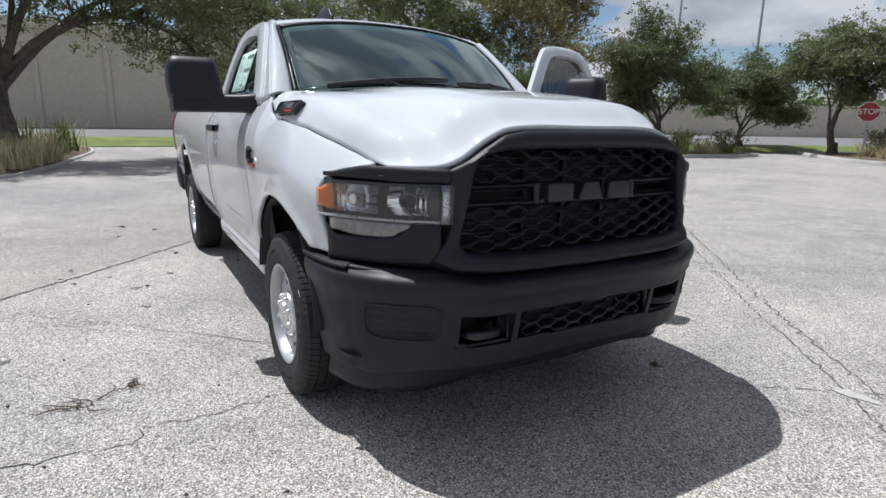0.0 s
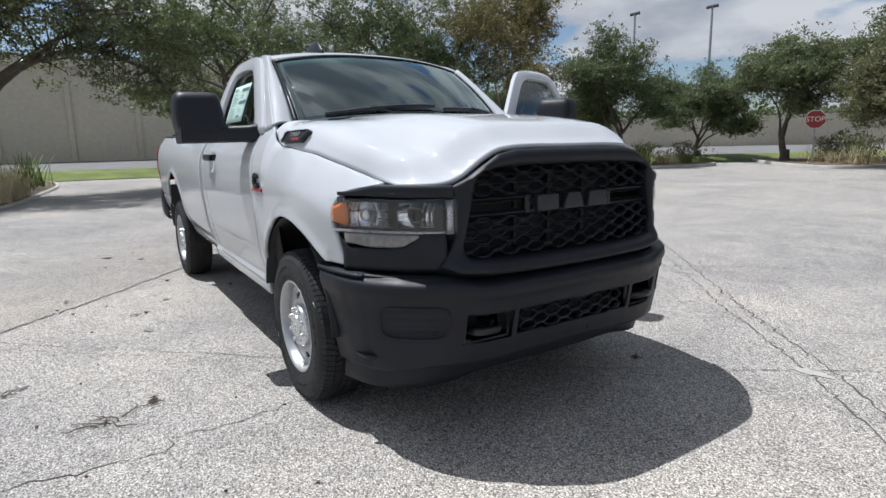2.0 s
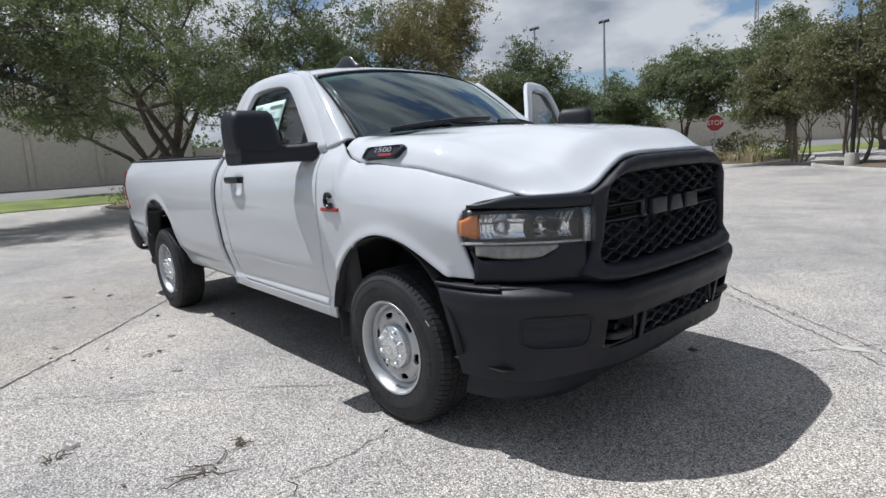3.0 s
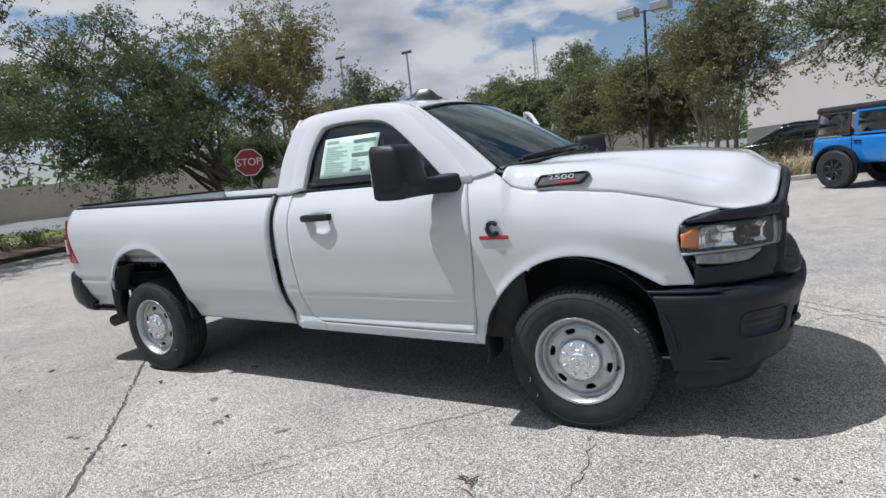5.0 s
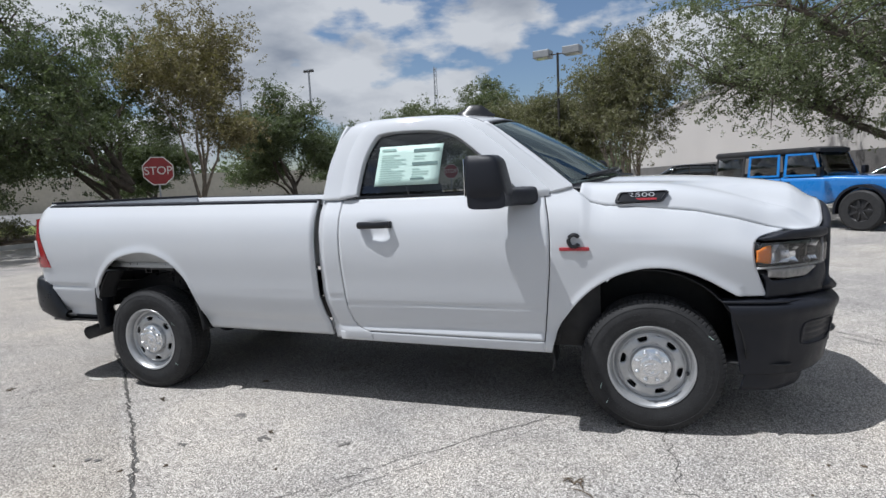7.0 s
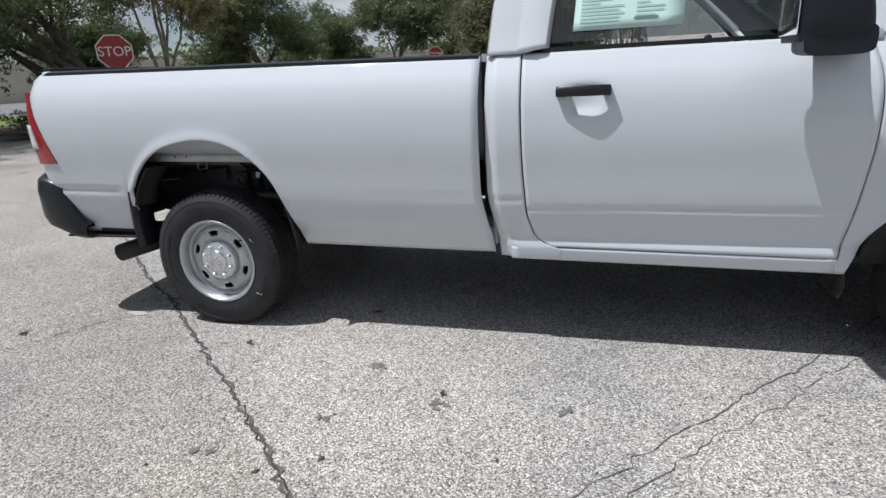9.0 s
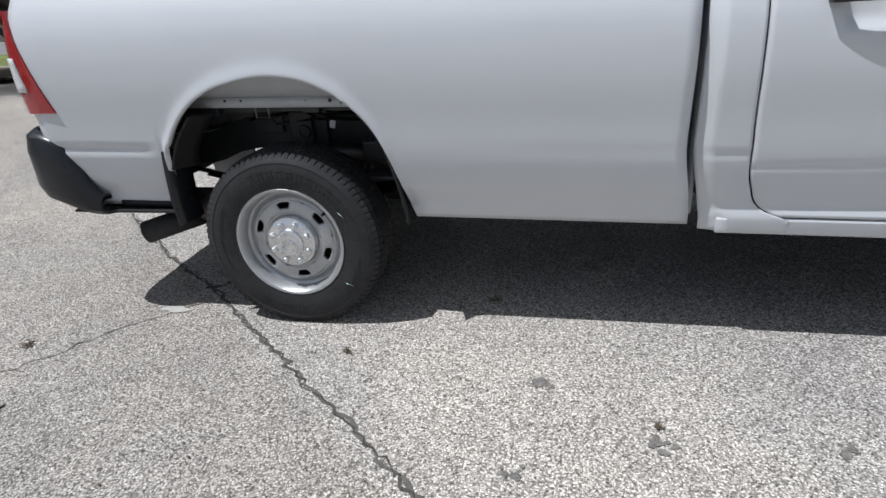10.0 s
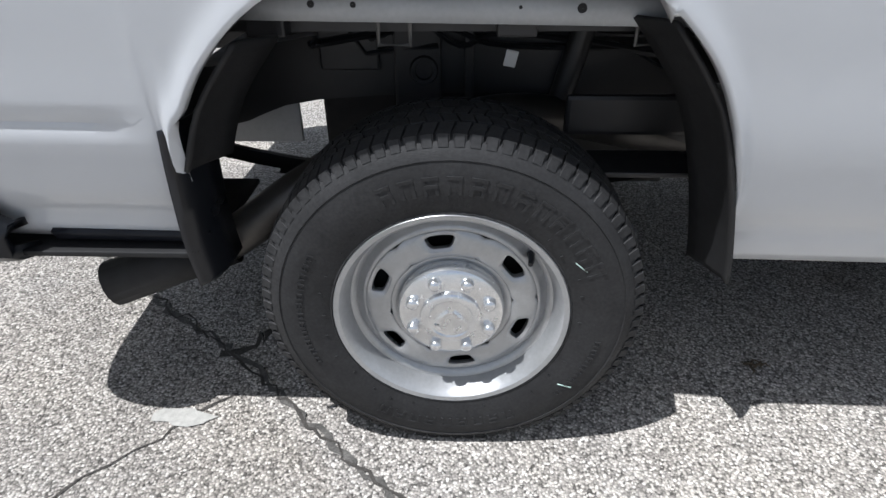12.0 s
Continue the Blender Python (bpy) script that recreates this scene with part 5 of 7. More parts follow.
    box(bm, (0.38, s * 0.62, 0.68), (0.30, 0.02, 0.09), 0.01)
    part("fuel_shield", bm, M_FRAME, truck, "black shield ahead of the axle", smooth=False)
    # unseen plate, added to stop sun leaking into the truck's ground shadow
    bm = B()
    box(bm, (-0.76, s * 0.76, 0.50), (0.54, 0.34, 0.012), 0.003)
    part("bed_corner_sun_block", bm, M_DARK, truck, smooth=False)
    bm = B()
    for x in (-0.34, 0.10, 0.40):
        box(bm, (x, s * 0.77, 0.90), (0.07, 0.08, 0.035), 0.005)
    box(bm, (0.0, s * 0.62, 0.90), (1.2, 0.30, 0.03))
    part("bed_cross_bracket", bm, M_FRAME, truck, smooth=False)
bm = B()
tube(bm, [(0, -0.74, 0.384), (0, 0.74, 0.384)], 0.055, 14)
tube(bm, [(0, -0.19, 0.384), (0, -0.12, 0.384), (0, 0.12, 0.384), (0, 0.19, 0.384)], [0.06, 0.16, 0.16, 0.06], 16)
part("rear_axle", bm, M_FRAME, truck, "black rear axle")
bm = B()
tube(bm, [(3.57, -0.74, 0.36), (3.57, 0.74, 0.36)], 0.05, 12)
part("front_axle", bm, M_FRAME, truck)
bm = B()
tube(bm, [(0.1, 0, 0.40), (2.4, 0, 0.50)], 0.05, 12)
part("drive_shaft", bm, M_FRAME, truck)
bm = B()
box(bm, (3.2, 0, 0.62), (1.5, 0.7, 0.34), 0.08, 3)
box(bm, (2.2, 0.05, 0.52), (0.8, 0.4, 0.24), 0.06, 2)
box(bm, (1.2, 0.55, 0.56), (1.2, 0.36, 0.22), 0.06, 3)
part("drive_train", bm, M_DARK, truck)
bm = B()
box(bm, (-0.72, 0.0, 0.62), (0.10, 1.3, 0.12), 0.01)
part("cross_member", bm, M_FRAME, truck)
# dark plates, added to hide sunlit ground showing past the chassis rails
for s in (-1, 1):
    bm = B()
    box(bm, (0.10, s * 0.34, 0.56), (0.94, 0.03, 0.34), 0.01)
    part("chassis_blind", bm, M_DARK, truck, "added black plate closing the view inside the chassis rail", smooth=False)
bm = B()
box(bm, (0.55, 0.0, 0.66), (0.06, 1.0, 0.10), 0.01)
part("cross_member", bm, M_FRAME, truck)
bm = B()
box(bm, (-0.55, -0.37, 0.60), (0.24, 0.02, 0.17), 0.006, 2)
part("bed_end_panel", bm, M_PRIMER, truck, "grey panel behind the axle")
bm = B()
pipe = rounded([(2.0, -0.30, 0.48), (0.9, -0.32, 0.48), (0.5, -0.40, 0.55), (0.15, -0.55, 0.66), (-0.12, -0.66, 0.64), (-0.30, -0.74, 0.58), (-0.52, -0.79, 0.44), (-0.64, -0.81, 0.405)], 6)
tube(bm, pipe, 0.045, 14, cap=False)
part("exhaust_pipe", bm, M_EXHAUST, truck, "dull steel exhaust pipe")
bm = B()
tube(bm, [(-0.50, -0.785, 0.447), (-0.76, -0.850, 0.372)], 0.048, 16, cap=False)
part("exhaust_tip", bm, M_DARK, truck, "dark exhaust tip", thick=0.004)
bm = B()
box(bm, (0.106, -0.62, 0.80), (0.026, 0.003, 0.034), 0.0012, 1, Matrix.Rotation(radians(12), 4, "Y"))
part("tag", bm, M_SIGNPALE, truck, "small white tag")
bm = B()
tube(bm, [(-0.35, -0.50, 0.80), (-0.1, -0.49, 0.84), (0.2, -0.49, 0.82), (0.45, -0.49, 0.78)], 0.010, 6)
tube(bm, [(-0.30, -0.49, 0.90), (-0.22, -0.49, 0.78), (-0.05, -0.50, 0.80)], 0.008, 6)
part("brake_hose", bm, M_PLASTIC_S, truck)
# dark filler, added to shut off daylight through the cab-to-bed gap
bm = B()
box(bm, (1.498, 0, 0.99), (0.030, 1.70, 0.72), 0.004)
part("gap_blocker", bm, M_DARK, truck, "added dark filler that shades the gap between cab and bed", smooth=False)
# near-black shell added so that the panel gaps look shaded
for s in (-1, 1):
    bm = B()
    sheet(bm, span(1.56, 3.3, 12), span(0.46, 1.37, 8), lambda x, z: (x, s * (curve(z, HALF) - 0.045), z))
    part("gap_shade_shell", bm, M_DARK, truck, thick=0.004)
bm = B()
sheet(bm, span(-0.8, 0.8, 4), span(3.2, 4.35, 6), lambda y, x: (x, y, 1.08))
part("engine_cover", bm, M_DARK, truck, thick=0.01)


# ---- ground, kerbs, road ----
def paving():
    m = bpy.data.materials.new("worn_asphalt")
    m.use_nodes = True
    nt = m.node_tree
    b = nt.nodes["Principled BSDF"]
    b.inputs["Roughness"].default_value = 0.9
    b.inputs["Specular IOR Level"].default_value = 0.25
    co = nt.nodes.new("ShaderNodeTexCoord").outputs["Object"]

    def tex(kind, **kw):
        n = nt.nodes.new(kind)
        for k, v in kw.items():
            n.inputs[k].default_value = v
        nt.links.new(co, n.inputs["Vector"])
        return n

    def ramp_of(src, stops):
        r = nt.nodes.new("ShaderNodeValToRGB")
        while len(r.color_ramp.elements) < len(stops):
            r.color_ramp.elements.new(0.5)
        for e, (p, c) in zip(r.color_ramp.elements, stops):
            e.position, e.color = p, (*c, 1) if len(c) == 3 else c
        nt.links.new(src, r.inputs[0])
        return r.outputs[0]

    def mixc(a, b2, fac, how="MULTIPLY"):
        n = nt.nodes.new("ShaderNodeMixRGB")
        n.blend_type = how
        for i, v in ((0, fac), (1, a), (2, b2)):
            if isinstance(v, (int, float)):
                n.inputs[i].default_value = v
            else:
                nt.links.new(v, n.inputs[i])
        return n.outputs[0]

    stones = tex("ShaderNodeTexVoronoi", Scale=172.0)
    hue = nt.nodes.new("ShaderNodeSeparateColor")
    nt.links.new(stones.outputs["Color"], hue.inputs[0])
    base = ramp_of(hue.outputs[0], [(0.0, (0.10, 0.094, 0.087)), (0.2, (0.27, 0.255, 0.236)), (0.6, (0.45, 0.423, 0.392)), (0.86, (0.62, 0.59, 0.55)), (1.0, (0.80, 0.775, 0.735))])
    gaps = ramp_of(stones.outputs["Distance"], [(0.0, (1, 1, 1)), (0.40, (0.97, 0.97, 0.97)), (0.74, (0.36, 0.36, 0.37))])
    col = mixc(base, gaps, 0.8)
    med = tex("ShaderNodeTexNoise", Scale=2.2, Detail=6.0, Roughness=0.65)
    col = mixc(col, ramp_of(med.outputs["Fac"], [(0.3, (0.82, 0.82, 0.83)), (0.5, (1, 1, 1)), (0.72, (1.10, 1.09, 1.07))]), 1.0)
    big = tex("ShaderNodeTexNoise", Scale=0.28, Detail=5.0, Roughness=0.6, Distortion=0.6)
    col = mixc(col, ramp_of(big.outputs["Fac"], [(0.34, (0.80, 0.80, 0.82)), (0.47, (1, 1, 1)), (0.66, (1.20, 1.17, 1.12))]), 1.0)
    spots = tex("ShaderNodeTexNoise", Scale=1.1, Detail=3.0)
    col = mixc(col, ramp_of(spots.outputs["Fac"], [(0.0, (1, 1, 1)), (0.70, (1, 1, 1)), (0.76, (0.62, 0.60, 0.58))]), 1.0)
    # an older, darker pour on the far side of the long joint
    dot = nt.nodes.new("ShaderNodeVectorMath")
    dot.operation = "DOT_PRODUCT"
    dot.inputs[1].default_value = (-0.66, -0.75, 0.0)
    nt.links.new(co, dot.inputs[0])
    pour = nt.nodes.new("ShaderNodeMapRange")
    pour.inputs["From Min"].default_value, pour.inputs["From Max"].default_value = 0.95, 6.0
    nt.links.new(dot.outputs["Value"], pour.inputs["Value"])
    col = mixc(col, ramp_of(pour.outputs[0], [(0.0, (1, 1, 1)), (0.006, (0.86, 0.85, 0.835)), (0.25, (0.88, 0.87, 0.86)), (0.6, (1, 1, 1))]), 1.0)
    nt.links.new(col, b.inputs["Base Color"])
    bp = nt.nodes.new("ShaderNodeBump")
    bp.inputs["Strength"].default_value, bp.inputs["Distance"].default_value = 0.65, 0.004
    nt.links.new(stones.outputs["Distance"], bp.inputs["Height"])
    bp.invert = True
    nt.links.new(bp.outputs[0], b.inputs["Normal"])
    return m


M_PAVE = paving()
M_CRACK = mat("crack_filler", (0.055, 0.050, 0.045), 0.95, vary=0.4, scale=30, fine=0.4, fine_scale=200)
M_CRACKL = mat("weathered_crack", (0.10, 0.095, 0.088), 0.95, vary=0.4, scale=30, fine=0.4, fine_scale=200)
M_ROAD = mat("road_asphalt", (0.17, 0.168, 0.165), 0.9, vary=0.15, scale=0.8, fine=0.15, fine_scale=40)
M_KERB = mat("kerb_concrete", (0.42, 0.41, 0.38), 0.9, vary=0.2, scale=1.5, fine=0.15, fine_scale=60, bump=0.3)
M_SOIL = mat("mulch_soil", (0.12, 0.088, 0.06), 0.98, vary=0.4, scale=3, fine=0.5, fine_scale=50, bump=0.8, bump_scale=60)
M_LAWN = mat("lawn", (0.13, 0.16, 0.035), 0.95, vary=0.35, scale=0.8, fine=0.4, fine_scale=40, bump=0.8, bump_scale=40)
M_DRYGRASS = mat("dry_grass", (0.50, 0.43, 0.27), 0.9, vary=0.25, scale=4, rand=0.35)
M_GREENBLADE = mat("green_blades", (0.12, 0.17, 0.035), 0.7, vary=0.25, scale=4, rand=0.35)
M_BARK = mat("oak_bark", (0.11, 0.092, 0.075), 0.95, vary=0.35, scale=6, fine=0.3, fine_scale=60, bump=0.9, bump_scale=50)
M_BARK_L = mat("pale_bark", (0.24, 0.20, 0.16), 0.9, vary=0.3, scale=6, bump=0.5, bump_scale=50)


def leaf_mat(name, color, rand):
    m = mat(name, color, 0.42, vary=0.3, scale=0.6, rand=rand, spec=0.5)
    nt = m.node_tree
    b = nt.nodes["Principled BSDF"]
    tl = nt.nodes.new("ShaderNodeBsdfTranslucent")
    tl.inputs[0].default_value = (color[0] * 1.5, color[1] * 1.7, color[2] * 0.9, 1)
    mx = nt.nodes.new("ShaderNodeMixShader")
    mx.inputs[0].default_value = 0.30
    nt.links.new(b.outputs[0], mx.inputs[1])
    nt.links.new(tl.outputs[0], mx.inputs[2])
    nt.links.new(mx.outputs[0], nt.nodes["Material Output"].inputs[0])
    return m


M_LEAF = leaf_mat("oak_leaves", (0.128, 0.145, 0.082), 0.6)
M_LEAF_D = leaf_mat("dark_leaves", (0.098, 0.118, 0.064), 0.6)
M_LEAF_B = leaf_mat("brown_green_leaves", (0.160, 0.135, 0.072), 0.6)
M_LEAF_Y = leaf_mat("thin_leaves", (0.140, 0.135, 0.078), 0.6)
M_CONC = mat("beige_concrete_wall", (0.52, 0.47, 0.38), 0.9, vary=0.12, scale=0.15, fine=0.08, fine_scale=3)
M_CONC_D = mat("brown_concrete_wall", (0.33, 0.285, 0.21), 0.9, vary=0.15, scale=0.2, fine=0.1, fine_scale=3)
M_STUCCO = mat("pale_stucco", (0.50, 0.47, 0.445), 0.9, vary=0.05, scale=0.2, fine=0.05, fine_scale=20)
M_BASE = mat("dark_block_base", (0.12, 0.113, 0.108), 0.9, vary=0.12, scale=0.8, fine=0.15, fine_scale=12)
M_POLE = mat("dark_pole", (0.03, 0.028, 0.026), 0.6, vary=0.2, scale=3)
M_GALV = mat("galvanised_metal", (0.32, 0.33, 0.34), 0.5, metal=0.6, vary=0.15, scale=5)
M_SIGNRED = mat("sign_red", (0.24, 0.02, 0.02), 0.5, vary=0.12, scale=6)
M_SIGNWHITE = mat("sign_white", (0.62, 0.60, 0.56), 0.5, vary=0.08, scale=6)
M_BLUE = mat("blue_car_paint", (0.015, 0.17, 0.50), 0.3, vary=0.05, scale=3, coat=1.0)
M_BLACKPAINT = mat("black_car_paint", (0.012, 0.012, 0.014), 0.25, vary=0.1, scale=3, coat=1.0)
M_WHITEPAINT = mat("far_white_paint", (0.68, 0.68, 0.68), 0.3, vary=0.03, scale=3, coat=1.0)
M_SOFTTOP = mat("black_soft_top", (0.02, 0.02, 0.022), 0.8, vary=0.2, scale=8)

bm = B()
sheet(bm, [-1500, -400, -120, -60, -30, -10, 0, 10, 30, 60, 120, 400, 1500], [-1500, -400, -120, -60, -30, -10, 0, 10, 30, 60, 120, 400, 1500], lambda x, y: (x, y, 0))
ground = tagged(part("ground", bm, M_PAVE, None, "worn pale asphalt car park with exposed stones"), category="ground", kind="structure")


def jag(points, step, amp, seed):
    """A wandering line through points."""
    r = random.Random(seed)
    out = []
    for (x0, y0), (x1, y1) in zip(points, points[1:]):
        n = max(1, int(math.hypot(x1 - x0, y1 - y0) / step))
        for i in range(n):
            t = i / n
            out.append((x0 + (x1 - x0) * t + r.gauss(0, amp), y0 + (y1 - y0) * t + r.gauss(0, amp)))
    out.append(points[-1])
    return out


def crack(name, points, width, material, seed, amp=0.012, step=0.045, label="dark irregular crack in the asphalt"):
    r = random.Random(seed + 100)
    line = [Vector((x, y, 0)) for x, y in jag(points, step, amp, seed)]
    bm = B()
    rows = []
    lift = 0.0045 - 0.0002 * seed
    for i, p in enumerate(line):
        d = (line[min(i + 1, len(line) - 1)] - line[max(0, i - 1)]).normalized()
        n = Vector((-d.y, d.x, 0))
        w = width * r.uniform(0.35, 1.25)
        rows.append([p + n * (w * r.uniform(0.4, 0.6)) + Vector((0, 0, lift)), p - n * (w * r.uniform(0.4, 0.6)) + Vector((0, 0, lift))])
    loops(bm, rows, closed=False)
    return tagged(part(name, bm, material, None, label, smooth=False), category="crack", kind="structure")


A_LINE = [(-9.0, 6.6), (-5.0, 3.1), (-1.81, 0.28), (-1.06, -0.36), (-0.63, -0.68), (-0.22, -1.03), (0.14, -1.34), (0.43, -1.58), (0.85, -1.96), (1.44, -2.53), (2.6, -3.6), (4.5, -5.3)]
crack("pavement_crack", A_LINE, 0.009, M_CRACK, 1, 0.009, 0.03)
crack("pavement_crack", A_LINE[2:], 0.018, M_CRACKL, 2, 0.010, 0.03)
C_LINE = [(-0.6, -5.0), (1.42, -2.52), (1.91, -2.02), (2.35, -1.53), (2.98, -0.89), (4.07, 0.39), (4.44, 0.85), (5.24, 1.89), (8.0, 5.2), (12, 10)]
crack("pavement_crack", C_LINE, 0.0055, M_CRACKL, 3, 0.008)
crack("pavement_crack", [(x + 0.07, y - 0.075) for x, y in C_LINE[1:7]], 0.0045, M_CRACKL, 4)
B_LINE = [(-9.5, 14.6), (-1.39, 7.17), (3.79, 2.39), (4.94, 1.43), (5.57, 0.82), (8.0, -1.5)]
crack("pavement_crack", B_LINE, 0.011, M_CRACKL, 5, 0.01)
crack("pavement_crack", [(x + 0.09, y + 0.10) for x, y in B_LINE], 0.012, M_CRACKL, 6)
crack("pavement_crack", [(-2.6, -3.4), (-1.6, -2.1), (-1.03, -1.38), (-0.83, -1.08), (-0.58, -0.83)], 0.007, M_CRACK, 7, 0.012)
crack("pavement_crack", [(3.66, -2.6), (3.76, -1.96), (3.77, -1.63), (3.67, -1.6), (3.68, -1.3), (3.63, -1.01), (3.72, -0.4), (3.6, 0.3)], 0.006, M_CRACK, 8, 0.012, 0.05)
crack("pavement_crack", [(0.9, 1.0), (2.54, 2.95), (3.21, 3.68), (4.09, 4.6), (7.5, 8.4)], 0.010, M_CRACKL, 9)
crack("pavement_crack", [(-6.0, -0.6), (-3.6, 2.2), (-1.9, 4.2), (1.0, 7.6)], 0.012, M_CRACKL, 10)
crack("pavement_crack", [(-4.5, 10.2), (-0.5, 14.6)], 0.014, M_CRACKL, 11)
crack("pavement_crack", [(-0.64, -0.68), (-0.55, -0.60), (-0.50, -0.52)], 0.03, M_CRACK, 12, 0.02, 0.03)
# pale patch where the joints cross
for i, (px, py, pr) in enumerate(((4.93, 1.45, 0.065), (3.05, 3.10, 0.05), (-0.68, -0.90, 0.045))):
    r = random.Random(20 + i)
    bm = B()
    ring = [bm.verts.new((px + pr * r.uniform(0.5, 1.3) * math.cos(a) * 1.6, py + pr * r.uniform(0.4, 0.9) * math.sin(a), 0.0045)) for a in span(0, 2 * math.pi, 15)[:-1]]
    bm.faces.new(ring)
    tagged(part("filler_patch", bm, M_KERB, None, "small pale filler patch on a joint", smooth=False), category="patch", kind="structure")


def island(name, outline, label, top_mat=None, h=0.14):
    """A planting bed: a kerb ring standing on the ground and soil inside it."""
    bed = thing(name, label, "planting bed", kind="structure")
    line = []
    keys = outline + outline[:1]
    for i in range(len(outline)):
        p0, p1, p2, p3 = outline[i - 1], outline[i], outline[(i + 1) % len(outline)], outline[(i + 2) % len(outline)]
        for k in range(6):
            t = k / 6
            line.append(tuple(0.5 * (2 * b + (c - a) * t + (2 * a - 5 * b + 4 * c - d) * t * t + (3 * b - a - 3 * c + d) * t**3) for a, b, c, d in zip(p0, p1, p2, p3)))
    cx, cy = sum(p[0] for p in line) / len(line), sum(p[1] for p in line) / len(line)

    def inset(p, d):
        v = Vector((cx - p[0], cy - p[1])).normalized() * d
        return (p[0] + v.x, p[1] + v.y)

    bm = B()
    loops(bm, [[(*inset(p, d), z) for p in line] for d, z in ((0, 0), (0.01, h - 0.02), (0.03, h), (0.15, h), (0.16, h - 0.06))])
    part("kerb", bm, M_KERB, bed, "pale concrete kerb")
    bm = B()
    rings = [[(*inset(p, 0.155 + Vector((cx - p[0], cy - p[1])).length * t), h - 0.03 + 0.10 * math.sin(t * 1.5) + random.uniform(-0.02, 0.02)) for p in line] for t in (0, 0.2, 0.45, 0.7, 0.97)]
    g = loops(bm, rings)
    bm.faces.new(g[-1])
    part("soil", bm, top_mat or M_SOIL, bed)
    return bed


island("planting_bed", [(-8.4, -3.9), (-10.5, -3.2), (-14, -2.7), (-20, -2.3), (-24, -3.5), (-24, -10), (-16, -9), (-9.5, -6.2)], "kerbed bed of mulch, dry grass and palmettos", h=0.06)
island("planting_bed", [(-14.2, 2.2), (-15.6, 6.0), (-14.2, 10.5), (-11.0, 10.2), (-10.6, 12.4), (-14, 14), (-20, 14), (-22, 8), (-20, 2.6)], "kerbed bed of mulch under oaks")
island("planting_bed", [(-9.6, 15.6), (-10.2, 20), (-9.9, 24.4), (-11.5, 25.6), (-14.5, 24), (-15, 18), (-12.5, 15.2)], "kerbed bed of dry grass and agave")
island("planting_bed", [(-4.2, 24.4), (-3.0, 29), (-5, 35), (-10, 37), (-12.5, 33), (-9.5, 28.2), (-6.2, 25)], "kerbed bed of shrubs under trees")
island("planting_bed", [(3.4, 16.8), (4.6, 15.2), (5.8, 15.8), (6.0, 17.8), (4.6, 21.0), (1.0, 24.5), (-1.5, 24.0), (0.6, 20.2)], "kerbed bed of dry grass and thin trees")

bm = B()
sheet(bm, [-150, -90, -48, -35, -28], span(-140, 160, 14), lambda x, y: (x + 0.45 * max(0, y - 5), y, 0.02 + 0.55 * smooth01(-24, -44, x)))
tagged(part("road", bm, M_ROAD, None, "grey road beyond the car park"), category="road", kind="structure")
bm = B()
sheet(bm, [-29.5, -27, -25, -23.5], span(-60, 80, 20), lambda x, y: (x + 0.45 * max(0, y - 5), y, 0.03 + 0.35 * math.sin((x + 29.5) / 6 * math.pi)))
tagged(part("verge", bm, M_LAWN, None, "strip of green grass beside the road"), category="grass", kind="structure")


# walls and buildings far off
def wall_run(name, pts, h0, h1, material, label, category, thick=0.5, kind="structure"):
    bm = B()
    rows = []
    n = len(pts)
    for i, (x, y) in enumerate(pts):
        h = h0 + (h1 - h0) * i / max(1, n - 1)
        d = Vector((pts[min(i + 1, n - 1)][0] - pts[max(i - 1, 0)][0], pts[min(i + 1, n - 1)][1] - pts[max(i - 1, 0)][1])).normalized()
        o = Vector((-d.y, d.x)) * thick
        rows.append([(x, y, -0.2), (x, y, h), (x + o.x, y + o.y, h), (x + o.x, y + o.y, -0.2)])
    loops(bm, rows, cap=True)
    return tagged(part(name, bm, material, None, label, smooth=False), category=category, kind=kind)


wall_run("ramp_wall", [(-46, 15), (-40, 30), (-34, 45), (-24, 62), (-8, 80)], 2.9, 3.6, M_CONC_D, "long brown concrete retaining wall of a ramp", "wall")
wall_run("ramp_coping", [(-45.9, 15), (-39.9, 30), (-33.9, 45), (-23.9, 62), (-7.9, 80)], 3.15, 3.85, M_CONC, "pale coping along the ramp wall", "wall", 0.25)
abut = thing("bridge_abutment", "tall beige concrete abutment beside the road", "building", (-45, -6, 0))
bm = B()
box(bm, (-4, 0, 3.6), (8, 41, 7.6), 0.1)
part("wall", bm, M_CONC, abut, smooth=False)
bm = B()
box(bm, (-4, 0, 7.7), (8.5, 42, 0.7), 0.08)
part("parapet", bm, M_CONC, abut, smooth=False)
for k in range(9):
    bm = B()
    box(bm, (0.06, -18 + 4.5 * k, 3.6), (0.14, 0.35, 7.5), 0.03)
    part("pilaster", bm, M_CONC, abut, smooth=False)

store = thing("store_building", "large pale windowless store with a dark base", "building", (11.6, 19.5, 0), rz=0)
wdir = Vector((5.0 - 11.6, 52 - 19.5, 0)).normalized()
ang = math.degrees(math.atan2(wdir.y, wdir.x))
store.matrix_world = pose(11.6, 19.5, 0, 0, 0, ang)
bm = B()
box(bm, (14, -10.0, 4.1), (56, 20, 4.4), 0.03)
part("wall", bm, M_STUCCO, store, "pale stucco wall", smooth=False)
bm = B()
box(bm, (14, -9.95, 0.95), (56.1, 20.1, 1.94), 0.02)
part("base_course", bm, M_BASE, store, "dark block base", smooth=False)
bm = B()
box(bm, (14, -10, 6.42), (56.3, 20.3, 0.25), 0.03)
part("parapet", bm, M_STUCCO, store, smooth=False)


